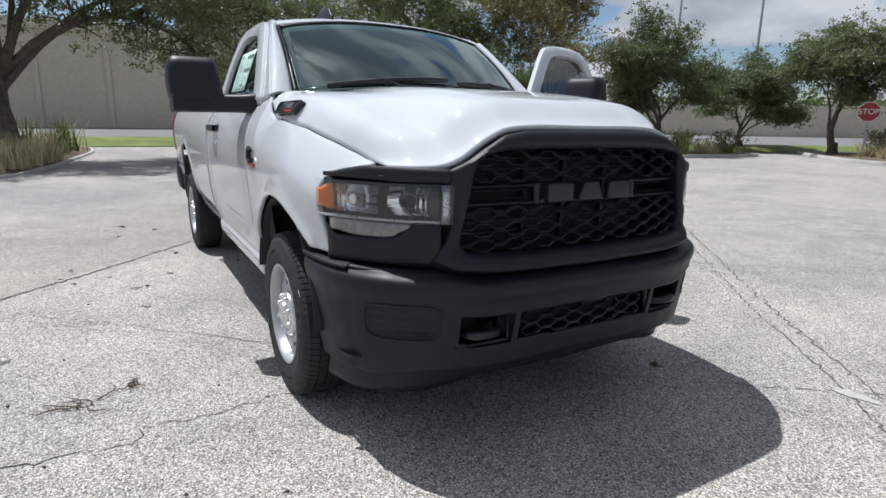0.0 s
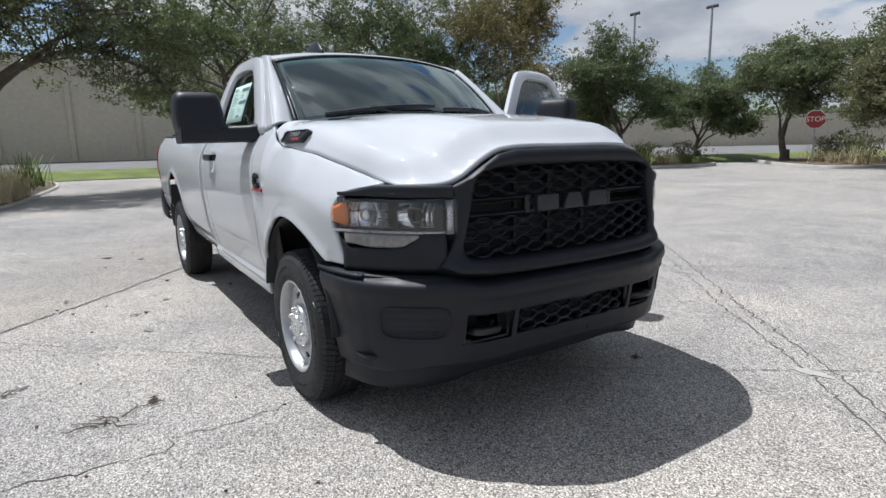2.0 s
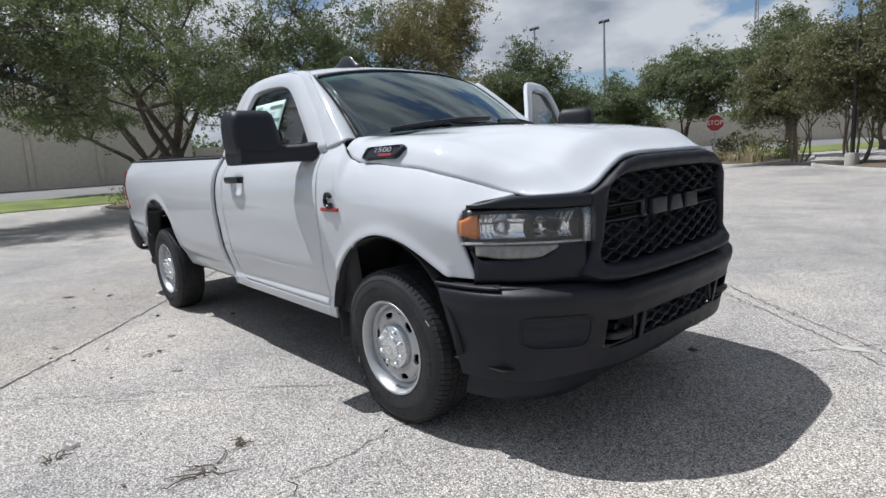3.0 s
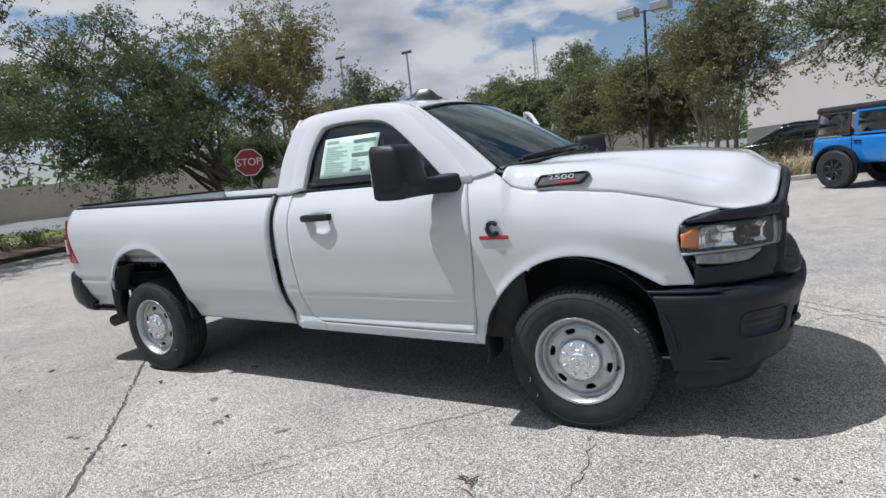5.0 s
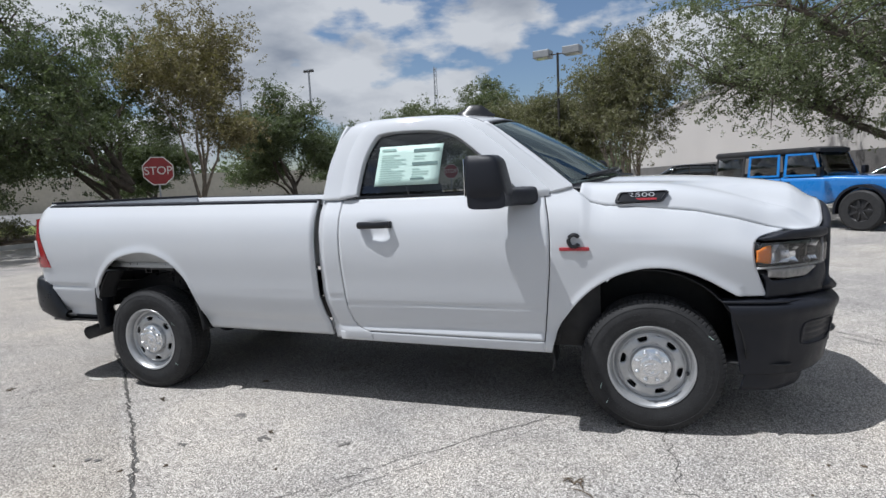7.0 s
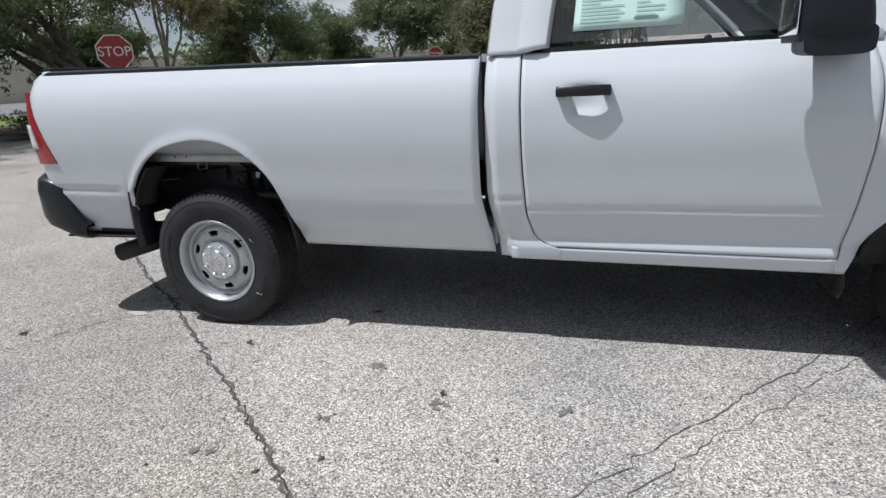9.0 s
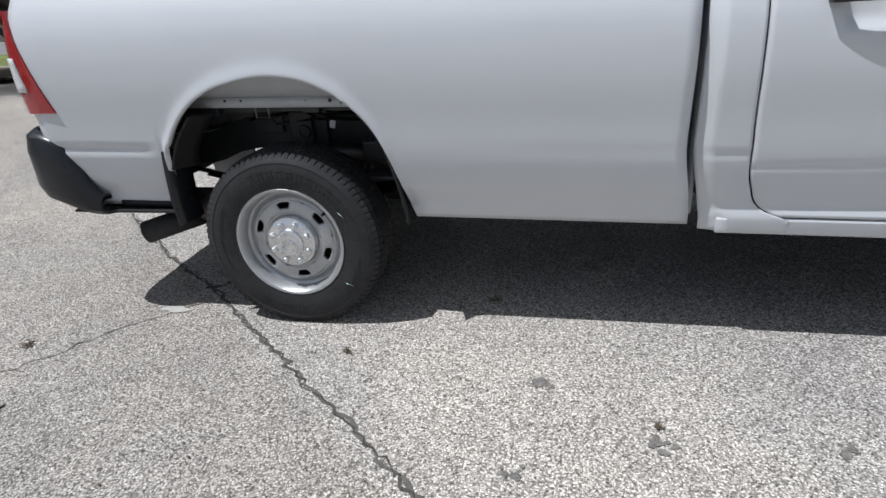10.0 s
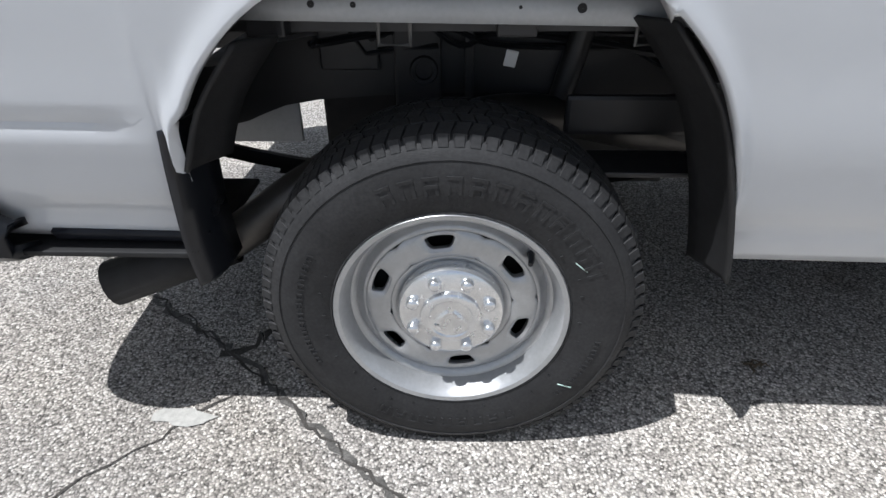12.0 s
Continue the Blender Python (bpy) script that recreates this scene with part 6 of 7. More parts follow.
# ---- poles, signs ----
def stop_sign(x, y, h, size, rz, label):
    s = thing("stop_sign", label, "road sign", (x, y, 0), group="stop signs", rz=rz)
    bm = B()
    box(bm, (0, 0.02, h / 2), (0.05, 0.03, h), 0.004)
    part("post", bm, M_GALV, s, "galvanised post", smooth=False)
    R = size / 2 / math.cos(math.pi / 8)
    for nm, r, y0, y1, ma in (("plate", R, -0.004, 0.004, M_SIGNWHITE), ("face", R * 0.93, -0.007, -0.0045, M_SIGNRED)):
        bm = B()
        o = [[(r * math.cos(math.pi / 8 + k * math.pi / 4), yy, h + r * math.sin(math.pi / 8 + k * math.pi / 4)) for k in range(8)] for yy in (y0, y1)]
        loops(bm, o, cap=True)
        part(nm, bm, ma, s, smooth=False)
    plate_text("lettering", "STOP", size * 0.40, M_SIGNWHITE, s, Matrix.Translation((0, -0.009, h)) @ Matrix.Rotation(radians(90), 4, "X") @ Matrix.Diagonal((0.95, 1, 1, 1)), 0.001)
    return s


stop_sign(-11.12, 10.47, 2.27, 0.91, 46, "faded red stop sign on a post beside palms")
stop_sign(-5.75, 24.9, 2.03, 0.76, 24, "faded red stop sign on a post by shrubs")


def far_pole(x, y, h, label, heads=4):
    p = thing("light_mast", label, "light pole", (x, y, 0), group="tall light masts")
    bm = B()
    tube(bm, [(0, 0, 0), (0, 0, h)], [0.35, 0.18], 10)
    part("pole", bm, M_GALV, p)
    bm = B()
    box(bm, (0, 0, h), (2.2, 0.25, 0.2), 0.02)
    part("cross_arm", bm, M_GALV, p, smooth=False)
    for k in range(heads):
        bm = B()
        box(bm, (-0.9 + 0.6 * k, 0, h - 0.3), (0.4, 0.5, 0.35), 0.05)
        part("lamp_head", bm, M_POLE, p, smooth=False)


far_pole(-72.9, 95.9, 26.4, "tall grey light mast far behind the trees")
far_pole(-58.8, 99.8, 25.4, "tall grey light mast far behind the trees")

lamp = thing("parking_lamp", "dark car park lamp post with two boxy heads", "street lamp", (0.43, 21.3, 0), rz=-12)
bm = B()
tube(bm, [(0, 0, 0), (0, 0, 6.75)], [0.075, 0.05], 10)
part("pole", bm, M_POLE, lamp)
bm = B()
lathe(bm, [(0.22, 0.0), (0.22, 0.5), (0.20, 0.55), (0.001, 0.56)], 16, "z")
part("footing", bm, M_KERB, lamp, "concrete footing")
for s in (-1, 1):
    bm = B()
    tube(bm, [(0, 0, 6.7), (s * 0.35, 0, 6.72)], 0.03, 6)
    part("arm", bm, M_POLE, lamp)
    bm = B()
    box(bm, (s * 0.66, 0, 6.76), (0.72, 0.62, 0.32), 0.03)
    head = part("lamp_head", bm, M_GALV, lamp, "grey box lamp head", smooth=False)
    bm = B()
    box(bm, (s * 0.66, 0, 6.597), (0.56, 0.48, 0.02), 0.005)
    part("lens", bm, M_CLEAR, head, smooth=False)

tower = thing("lattice_tower", "thin lattice radio tower far away", "tower", (-44.7, 137.8, 0))
bm = B()
for a in (0, 2.09, 4.19):
    tube(bm, [(0.9 * math.cos(a), 0.9 * math.sin(a), 0), (0.35 * math.cos(a), 0.35 * math.sin(a), 31)], 0.07, 4)
for k in range(22):
    z0, z1 = k * 1.4, k * 1.4 + 1.4
    for a, b2 in ((0, 2.09), (2.09, 4.19), (4.19, 0)):
        r0, r1 = 0.9 - 0.55 * z0 / 31, 0.9 - 0.55 * z1 / 31
        tube(bm, [(r0 * math.cos(a), r0 * math.sin(a), z0), (r1 * math.cos(b2), r1 * math.sin(b2), z1)], 0.04, 3)
part("lattice", bm, M_GALV, tower, smooth=False)


# ---- trees and plants ----
def tree_skeleton(seed, trunk_h, r0, spread, height, forks=3, levels=4, droop=0.15, stems=1, lean=0.0):
    """Limbs as lists of points with radii, and the twig tips."""
    r = random.Random(seed)
    limbs, tips = [], []

    def grow(p, d, length, rad, level):
        n = 5
        pts, rs = [p], [rad]
        for i in range(n):
            d = (d + Vector((r.gauss(0, 0.16), r.gauss(0, 0.16), r.gauss(0.02, 0.10) - droop * (level > 1) * 0.3))).normalized()
            p = p + d * length / n
            pts.append(p)
            rs.append(rad * (1 - 0.45 * (i + 1) / n))
            if level >= 2 and i >= 1:
                tips.append((p, level))
        limbs.append((pts, rs))
        if level < levels:
            kids = forks if level else forks + 2
            for k in range(kids):
                az = 2 * math.pi * (k + r.random()) / kids
                side = Vector((math.cos(az), math.sin(az), 0))
                tilt = spread * r.uniform(0.6, 1.15)
                nd = (d * (1 - 0.35 * tilt) + side * tilt + Vector((0, 0, 0.25 - 0.10 * level))).normalized()
                start = pts[-1] if k < 2 else pts[r.randint(2, n)]
                grow(start, nd, length * r.uniform(0.62, 0.85) * (height / trunk_h * 0.62 if level == 0 else 1), rs[-1] * r.uniform(0.62, 0.85), level + 1)

    for s in range(stems):
        a = 2 * math.pi * s / stems + r.random()
        off = Vector((math.cos(a), math.sin(a), 0)) * (0.25 if stems > 1 else 0)
        d0 = (Vector((lean, 0, 1)) + off * (1.5 if stems > 1 else 0)).normalized()
        grow(off, d0, trunk_h, r0 * r.uniform(0.8, 1), 0)
    return limbs, tips


def leaves_mesh(name, tips, per, sigma, size, seed, hang=0.0, fall=0.7, spray=14):
    """Small folded leaves set along short sprays that clump round the twig tips, as one mesh."""
    g = np.random.default_rng(seed)
    c = np.array([t[0] for t in tips])
    c = c[g.random(len(c)) < fall]
    m = max(1, per // spray)
    cen = np.repeat(c, m, axis=0)
    sg = np.repeat(sigma * g.uniform(0.5, 1.35, len(c)), m)
    cen = cen + g.normal(size=cen.shape) * sg[:, None] * np.array([1, 1, 0.7])
    axis = g.normal(size=cen.shape) * np.array([1, 1, 0.45])
    axis[:, 2] -= hang * 1.6 * g.random(len(cen))
    axis /= np.linalg.norm(axis, axis=1)[:, None]
    length = size * g.uniform(2.2, 4.6, len(cen))
    n = len(cen) * spray
    along = g.uniform(-0.5, 0.5, n)
    p = np.repeat(cen, spray, axis=0) + np.repeat(axis * length[:, None], spray, axis=0) * along[:, None]
    p += g.normal(size=(n, 3)) * size * 0.55
    u = np.repeat(axis, spray, axis=0) * 0.6 + g.normal(size=(n, 3)) * 0.7
    u /= np.linalg.norm(u, axis=1)[:, None]
    w = np.cross(u, g.normal(size=(n, 3)) * np.array([0.7, 0.7, 1.0]))
    w /= np.linalg.norm(w, axis=1)[:, None]
    L = size * g.uniform(0.7, 1.35, n)[:, None]
    W = L * g.uniform(0.38, 0.6, n)[:, None]
    nn = np.cross(u, w)
    v = np.stack([p - u * L * 0.5, p + w * W * 0.5 + nn * W * 0.15, p + u * L * 0.5, p - w * W * 0.5 + nn * W * 0.15], axis=1).reshape(-1, 3)
    f = np.arange(n * 4).reshape(-1, 4)
    me = bpy.data.meshes.new(name)
    me.from_pydata(v.tolist(), [], f.tolist())
    return me


def tree(name, at, label, bark, leaf, seed, trunk_h, r0, spread, H, R, per=62, sigma=0.29, size=0.175, forks=3, levels=4, stems=1, hang=0.0, fall=0.8, rz=0.0, lean=0.0, droop=0.15,
         extra=()):
    """A tree of height H and crown radius R; extra: further limbs as lists of points."""
    t = thing(name, label, "tree", at, group="trees", rz=rz)
    limbs, tips = tree_skeleton(seed, trunk_h, r0, spread, H, forks, levels, droop, stems, lean)
    top = sorted(p.z for p, _ in tips)[-8]
    wide = sorted(math.hypot(p.x, p.y) for p, _ in tips)[int(len(tips) * 0.95)]
    kz, kr = (H - sigma * 0.6 - trunk_h * 0.8) / (top - trunk_h * 0.8), (R - sigma) / wide

    def fit_point(p):
        k = smooth01(0.0, trunk_h, p.z)
        f = 1 + (kr - 1) * k
        return Vector((p.x * f, p.y * f, p.z if p.z < trunk_h * 0.8 else trunk_h * 0.8 + (p.z - trunk_h * 0.8) * kz))

    bm = B()
    for pts, rs in limbs:
        tube(bm, [fit_point(p) for p in pts], rs, 7 if rs[0] > 0.06 else 4, cap=False)
    tips = [(fit_point(p), lv) for p, lv in tips]
    r = random.Random(seed)
    for pts in extra:
        pts = rounded(pts, 4)
        tube(bm, pts, [0.13 * (1 - 0.75 * i / len(pts)) for i in range(len(pts))], 8, cap=False)
        for p in pts[len(pts) // 3:]:
            for _ in range(7):
                q = Vector(p) + Vector((r.gauss(0, 0.7), r.gauss(0, 0.7), r.gauss(0.2, 0.45)))
                tube(bm, [Vector(p), (Vector(p) + q) / 2 + Vector((0, 0, 0.1)), q], [0.035, 0.022, 0.01], 4, cap=False)
                tips.append((q, 3))
    if stems == 1:
        tube(bm, [(0, 0, -0.1), (0, 0, 0.25), (0, 0, 0.6)], [r0 * 1.5, r0 * 1.15, r0 * 1.0], 9, cap=False)
    part("trunk", bm, bark, t, "rough bark trunk and limbs")
    me = leaves_mesh("crown", tips, per, sigma, size, seed, hang, fall)
    me.materials.append(leaf)
    cr = new("crown", me)
    cr.parent = t
    cr["label"] = "uneven open leafy crown"
    return t


oak1 = tree("oak_tree", (-15.5, -4.3, 0.1), "broad live oak with dark trunk and open crown", M_BARK, M_LEAF, 11, 2.4, 0.36, 0.95, 9.0, 5.8, hang=0.35, per=112, size=0.105, sigma=0.34, fall=0.76,
             extra=([(0, 0, 2.0), (0.5, 1.5, 3.6), (0.8, 3.2, 4.2), (1.0, 4.6, 3.8), (1.0, 5.4, 3.0)], [(0, 0, 2.2), (-0.5, -1.2, 4.0), (0, -2.5, 4.6), (0.4, -3.4, 3.8)],
                    [(0, 0, 2.2), (1.2, 1.0, 4.4), (2.0, 2.4, 5.4), (2.2, 3.8, 5.0)], [(0, 0, 2.3), (1.4, 0.2, 4.6), (2.4, 0.6, 5.4), (3.2, 1.0, 4.6)]))
oak2 = tree("oak_tree", (-19.2, 5.2, 0.1), "broad live oak with spreading low limbs", M_BARK, M_LEAF, 23, 2.2, 0.38, 0.95, 10.4, 7.0, hang=0.5, per=140, size=0.11, sigma=0.34, fall=0.60)
oak3 = tree("oak_tree", (-13.9, 12.0, 0.1), "spreading dark green oak with drooping branches behind a stop sign", M_BARK, M_LEAF_D, 37, 1.7, 0.30, 1.0, 8.0, 5.2, hang=0.5, per=140, size=0.10, sigma=0.35, fall=0.68, droop=0.2,
             extra=([(0, 0, 1.6), (-1.8, -2.0, 3.2), (-3.2, -3.4, 4.2), (-4.2, -4.6, 4.2), (-4.9, -5.4, 3.4)], [(0, 0, 1.8), (-1.5, -1.6, 4.0), (-2.8, -3.0, 5.8), (-3.6, -3.9, 6.2)],
                    [(0, 0, 1.6), (-0.6, -1.8, 2.8), (-1.4, -3.6, 3.2), (-2.2, -5.0, 2.6)], [(0, 0, 1.8), (-1.2, -0.8, 4.4), (-2.0, -1.8, 6.4), (-2.6, -2.4, 7.4)]))
tree("half_bare_tree", (-11.9, 13.3, 0.1), "half-bare tree with thin brown leaves by a stop sign", M_BARK_L, M_LEAF_B, 43, 1.9, 0.16, 0.62, 8.3, 3.3, per=84, size=0.09, sigma=0.32, fall=0.72, rz=60)
oak4 = tree("oak_tree", (-13.4, 21.6, 0.1), "dense dark green tree in a planting bed", M_BARK, M_LEAF_D, 41, 1.6, 0.24, 0.75, 6.3, 3.7, per=150, size=0.11, sigma=0.36)
oak5 = tree("oak_tree", (-9.0, 29.2, 0.1), "round-crowned oak with a slender trunk", M_BARK, M_LEAF, 53, 2.1, 0.20, 0.8, 6.1, 3.1, per=112, size=0.11, sigma=0.28)
tree("oak_tree", (-5.5, 34.5, 0.1), "tall green tree behind the planting bed", M_BARK, M_LEAF, 59, 2.4, 0.28, 0.8, 8.2, 3.6, per=112, size=0.12, sigma=0.3)
tree("crape_myrtle", (3.2, 18.4, 0.1), "thin multi-stemmed tree with sparse olive leaves", M_BARK_L, M_LEAF_Y, 61, 2.0, 0.06, 0.5, 6.6, 2.3, per=42, sigma=0.26, size=0.085, stems=7, levels=3, fall=0.8, hang=0.1)
tree("crape_myrtle", (0.2, 22.8, 0.1), "thin multi-stemmed tree with olive leaves", M_BARK_L, M_LEAF_Y, 67, 1.8, 0.06, 0.55, 5.2, 2.4, per=70, sigma=0.3, size=0.095, stems=6, levels=3, fall=0.85, hang=0.1)
tree("crape_myrtle", (-2.6, 26.0, 0.1), "thin multi-stemmed tree with olive leaves", M_BARK_L, M_LEAF_Y, 71, 1.8, 0.06, 0.6, 5.3, 2.4, per=70, sigma=0.3, size=0.095, stems=6, levels=3, fall=0.85, hang=0.1)
tree("oak_tree", (11.6, 15.0, 0.0), "large live oak with a long low limb over parked cars", M_BARK, M_LEAF, 83, 2.0, 0.42, 1.05, 9.5, 7.4, hang=0.5, size=0.085, per=168, sigma=0.34,
     extra=([(0, 0, 1.5), (-1.6, 0.2, 2.3), (-3.4, 0.4, 3.3), (-4.8, 0.5, 3.9), (-5.9, 0.7, 4.2)], [(-2.5, 0.3, 2.9), (-3.6, 1.0, 4.2), (-4.6, 1.4, 5.4)], [(0, 0, 1.8), (-1.5, -1.2, 3.4), (-3.2, -2.0, 4.8), (-4.6, -2.2, 5.6)]))
for k, (x, y, s, rz, src) in enumerate(((-30, 7, 0.9, 300, oak2), (-23, 22, 0.8, 100, oak4), (-14.6, 30.2, 0.85, 200, oak4), (-3.0, 44, 0.9, 10, oak5))):
    c = copy_thing(src, pose(x, y, 0.1, 0, 0, rz))
    c.scale = (s, s, s)


def tuft(name, at, label, material, seed, n, h, spread, width, category="shrub", group="", stiff=0.6):
    """A clump of blades that rise and bend outwards."""
    r = random.Random(seed)
    bm = B()
    for _ in range(n):
        a = r.uniform(0, 2 * math.pi)
        b0 = Vector((r.gauss(0, spread * 0.25), r.gauss(0, spread * 0.25), -0.02))
        d = Vector((math.cos(a), math.sin(a), 0))
        L = h * r.uniform(0.55, 1.15)
        out = spread * r.uniform(0.2, 1.0)
        side = Vector((-d.y, d.x, 0)) * width * r.uniform(0.6, 1.2)
        g = []
        for t in (0, 0.4, 0.75, 1.0):
            p = b0 + d * out * t ** (1 + stiff) + Vector((0, 0, L * (t - 0.35 * (1 - stiff) * t * t)))
            wd = side * (1 - 0.9 * t)
            g.append([p - wd, p + wd])
        loops(bm, g, closed=False)
    t = tagged(part(name, bm, material, None, label, smooth=False), category=category, group=group)
    t.matrix_world = pose(*at)
    return t


rng = random.Random(77)
base_tufts = [tuft("grass_clump", (-9.4, -4.3, 0.12), "dry tan ornamental grass clump", M_DRYGRASS, 1, 160, 0.75, 0.6, 0.008, group="grass clumps"),
              tuft("grass_clump", (-10.4, -4.2, 0.12), "dry tan ornamental grass clump", M_DRYGRASS, 2, 170, 0.85, 0.7, 0.008, group="grass clumps"),
              tuft("grass_clump", (-11.2, 17.0, 0.12), "tan and green grass clump", M_GREENBLADE, 3, 150, 0.8, 0.7, 0.009, group="grass clumps")]
spots = [(-9.0, -4.0), (-10.0, -3.6), (-11.0, -3.4), (-12.0, -3.2), (-13.2, -3.1), (-10.2, -4.8), (-14.2, -3.8), (-12.6, -4.8), (-11.6, -4.0), (-12.8, -3.6), (-11.0, -5.4), (-13.6, -4.6), (-15.0, -3.4), (-12.2, -6.0), (-9.8, -5.0), (-17, -3.6), (-10.6, 18.6), (-10.9, 20.4), (-10.8, 22.2), (-10.9, 23.8), (-12.0, 19.4), (-12.2, 21.2),
         (-11.9, 23.0), (-13, 17), (-12.0, 24.6), (4.4, 16.6), (4.9, 15.9), (5.3, 16.4), (4.9, 17.4), (-4.6, 25.8), (-5.6, 26.4), (-4.4, 27.2), (-3.9, 28.8), (-6.6, 27.2), (5.5, 17.2), (3.9, 18.0)]
for i, (x, y) in enumerate(spots):
    src = base_tufts[i % 2] if rng.random() < (0.95 if y < 0 else 0.7) else base_tufts[2]
    c = copy_thing(src, pose(x, y, 0.12, 0, 0, rng.uniform(0, 360)))
    s = rng.uniform(0.75, 1.25)
    c.scale = (s, s, s * rng.uniform(0.8, 1.1))
agave = tuft("spiky_palm", (-10.9, 20.2, 0.15), "yellow-green spiky palm clump", M_GREENBLADE, 9, 60, 1.5, 1.0, 0.03, "palm", "spiky palms", 0.35)
for x, y, s in ((-11.6, 11.3, 1.0), (-10.9, 11.6, 0.9), (-12.6, 11.0, 0.8), (-17.2, -2.9, 0.8), (-18.5, -3.2, 0.9), (-4.6, 26.4, 0.9), (-15.6, -3.2, 0.8), (-16.4, -4.0, 0.9)):
    c = copy_thing(agave, pose(x, y, 0.15, 0, 0, rng.uniform(0, 360)))
    c.scale = (s, s, s)


def shrub(at, label, leaf, seed, w, h, per=40):
    t = thing("shrub", label, "shrub", at, group="shrubs")
    r = random.Random(seed)
    tips = []
    bm = B()
    for _ in range(16):
        a = r.uniform(0, 2 * math.pi)
        e = Vector((math.cos(a) * w * r.uniform(0.1, 0.5), math.sin(a) * w * r.uniform(0.1, 0.5), h * r.uniform(0.4, 0.9)))
        tube(bm, [Vector((0, 0, -0.05)), e * 0.5 + Vector((0, 0, 0.05)), e], [0.02, 0.014, 0.006], 4, cap=False)
        tips += [(e, 2), (e * 0.7, 2)]
    part("stems", bm, M_BARK_L, t)
    me = leaves_mesh("foliage", tips, per, 0.16 * w, 0.09, seed, 0.05, 1.0)
    me.materials.append(leaf)
    o = new("foliage", me)
    o.parent = t
    return t


sh = shrub((-16.6, 9.0, 0.1), "low mixed green shrub on mulch", M_LEAF_Y, 5, 1.3, 0.8)
for x, y, s in ((-15.6, 3.4, 0.8), (-16.4, 4.6, 0.9), (-16.8, 6.0, 0.8), (-16.4, 7.4, 0.9), (-17.6, 10.2, 0.9), (-15.6, 10.8, 0.8), (-5.0, 27.6, 1.6), (-7.0, 29.6, 1.5), (-11.8, 24.9, 1.3), (-4.4, 30.5, 1.3), (5.0, 19.6, 1.3), (-18.6, 3.2, 0.9), (-13.2, 20.4, 1.3), (-13.0, 23.2, 1.2)):
    c = copy_thing(sh, pose(x, y, 0.1, 0, 0, rng.uniform(0, 360)))
    c.scale = (s, s, s)

# woods on the horizon
g = np.random.default_rng(9)
tips = []
for k in range(420):
    a = radians(g.uniform(62, 190))
    d = g.uniform(120, 190)
    tips.append((Vector((d * math.cos(a), d * math.sin(a), g.uniform(0.5, 6.5))), 2))
me = leaves_mesh("far_trees", tips, 70, 2.6, 1.5, 9, 0.0, 1.0)
me.materials.append(M_LEAF_D)
tagged(new("far_trees", me), "dark line of far trees on the horizon", "trees", kind="stuff")


# ---- parked vehicles ----
def far_wheel(parent, x, y, r, w, face):
    bm = B()
    lathe(bm, [(r * 0.55, -w / 2), (r * 0.9, -w / 2), (r, -w * 0.35), (r, w * 0.35), (r * 0.9, w / 2), (r * 0.55, w / 2)], 28)
    moved(bm, Matrix.Translation((x, y, r)))
    wh = part("wheel", bm, M_RUBBER, parent, "black tyre on a dark rim")
    bm = B()
    lathe(bm, [(r * 0.58, -w * 0.45), (r * 0.5, -w * 0.3), (r * 0.15, -w * 0.38), (0.001, -w * 0.38)], 20)
    for k in range(7):
        a = 2 * math.pi * k / 7
        box(bm, (r * 0.33 * math.cos(a), -w * 0.42, r * 0.33 * math.sin(a)), (r * 0.40, 0.02, 0.045), 0.004, 1, Matrix.Rotation(-a, 4, "Y"))
    moved(bm, Matrix.Translation((x, y, r)) @ (Matrix() if face < 0 else Matrix.Rotation(math.pi, 4, "Z")))
    part("rim", bm, M_FRAME, wh)


def lofted_body(sections, n=28, sharp=0.28):
    """A body from (x, half width, bottom, top) sections with rounded corners."""
    bm = B()
    rows = []
    for x, w, z0, z1 in sections:
        c, h = (z0 + z1) / 2, (z1 - z0) / 2
        rows.append([(x, w * math.copysign(abs(math.cos(a)) ** sharp, math.cos(a)), c + h * math.copysign(abs(math.sin(a)) ** sharp, math.sin(a))) for a in [2 * math.pi * (k + 0.5) / n for k in range(n)]])
    loops(bm, rows, cap=True)
    return bm


# blue open-country car, nose towards +x of its own frame
fw = Vector((8.15, 10.15, 0))
head = Vector((0.74, -0.672, 0)).normalized()
hz = math.degrees(math.atan2(head.y, head.x))
left = Vector((-head.y, head.x, 0))
jo = fw - head * 1.50 + left * 0.78
offroad = thing("off_road_car", "bright blue boxy off-road car with black soft top", "car", (jo.x, jo.y, 0), rz=hz)
part("body", lofted_body([(-2.10, 0.78, 0.62, 1.16), (-2.05, 0.80, 0.55, 1.20), (0.62, 0.80, 0.55, 1.20), (0.70, 0.78, 0.55, 1.19), (0.85, 0.70, 0.60, 1.20), (1.95, 0.62, 0.62, 1.14), (2.02, 0.58, 0.65, 1.10)], 28, 0.22), M_BLUE, offroad, "blue tub and hood", angle=45)
part("top", lofted_body([(-2.08, 0.68, 1.74, 1.80), (-2.02, 0.72, 1.70, 1.87), (0.40, 0.70, 1.72, 1.87), (0.52, 0.66, 1.74, 1.83)], 24, 0.3), M_SOFTTOP, offroad, "black roof", angle=45)
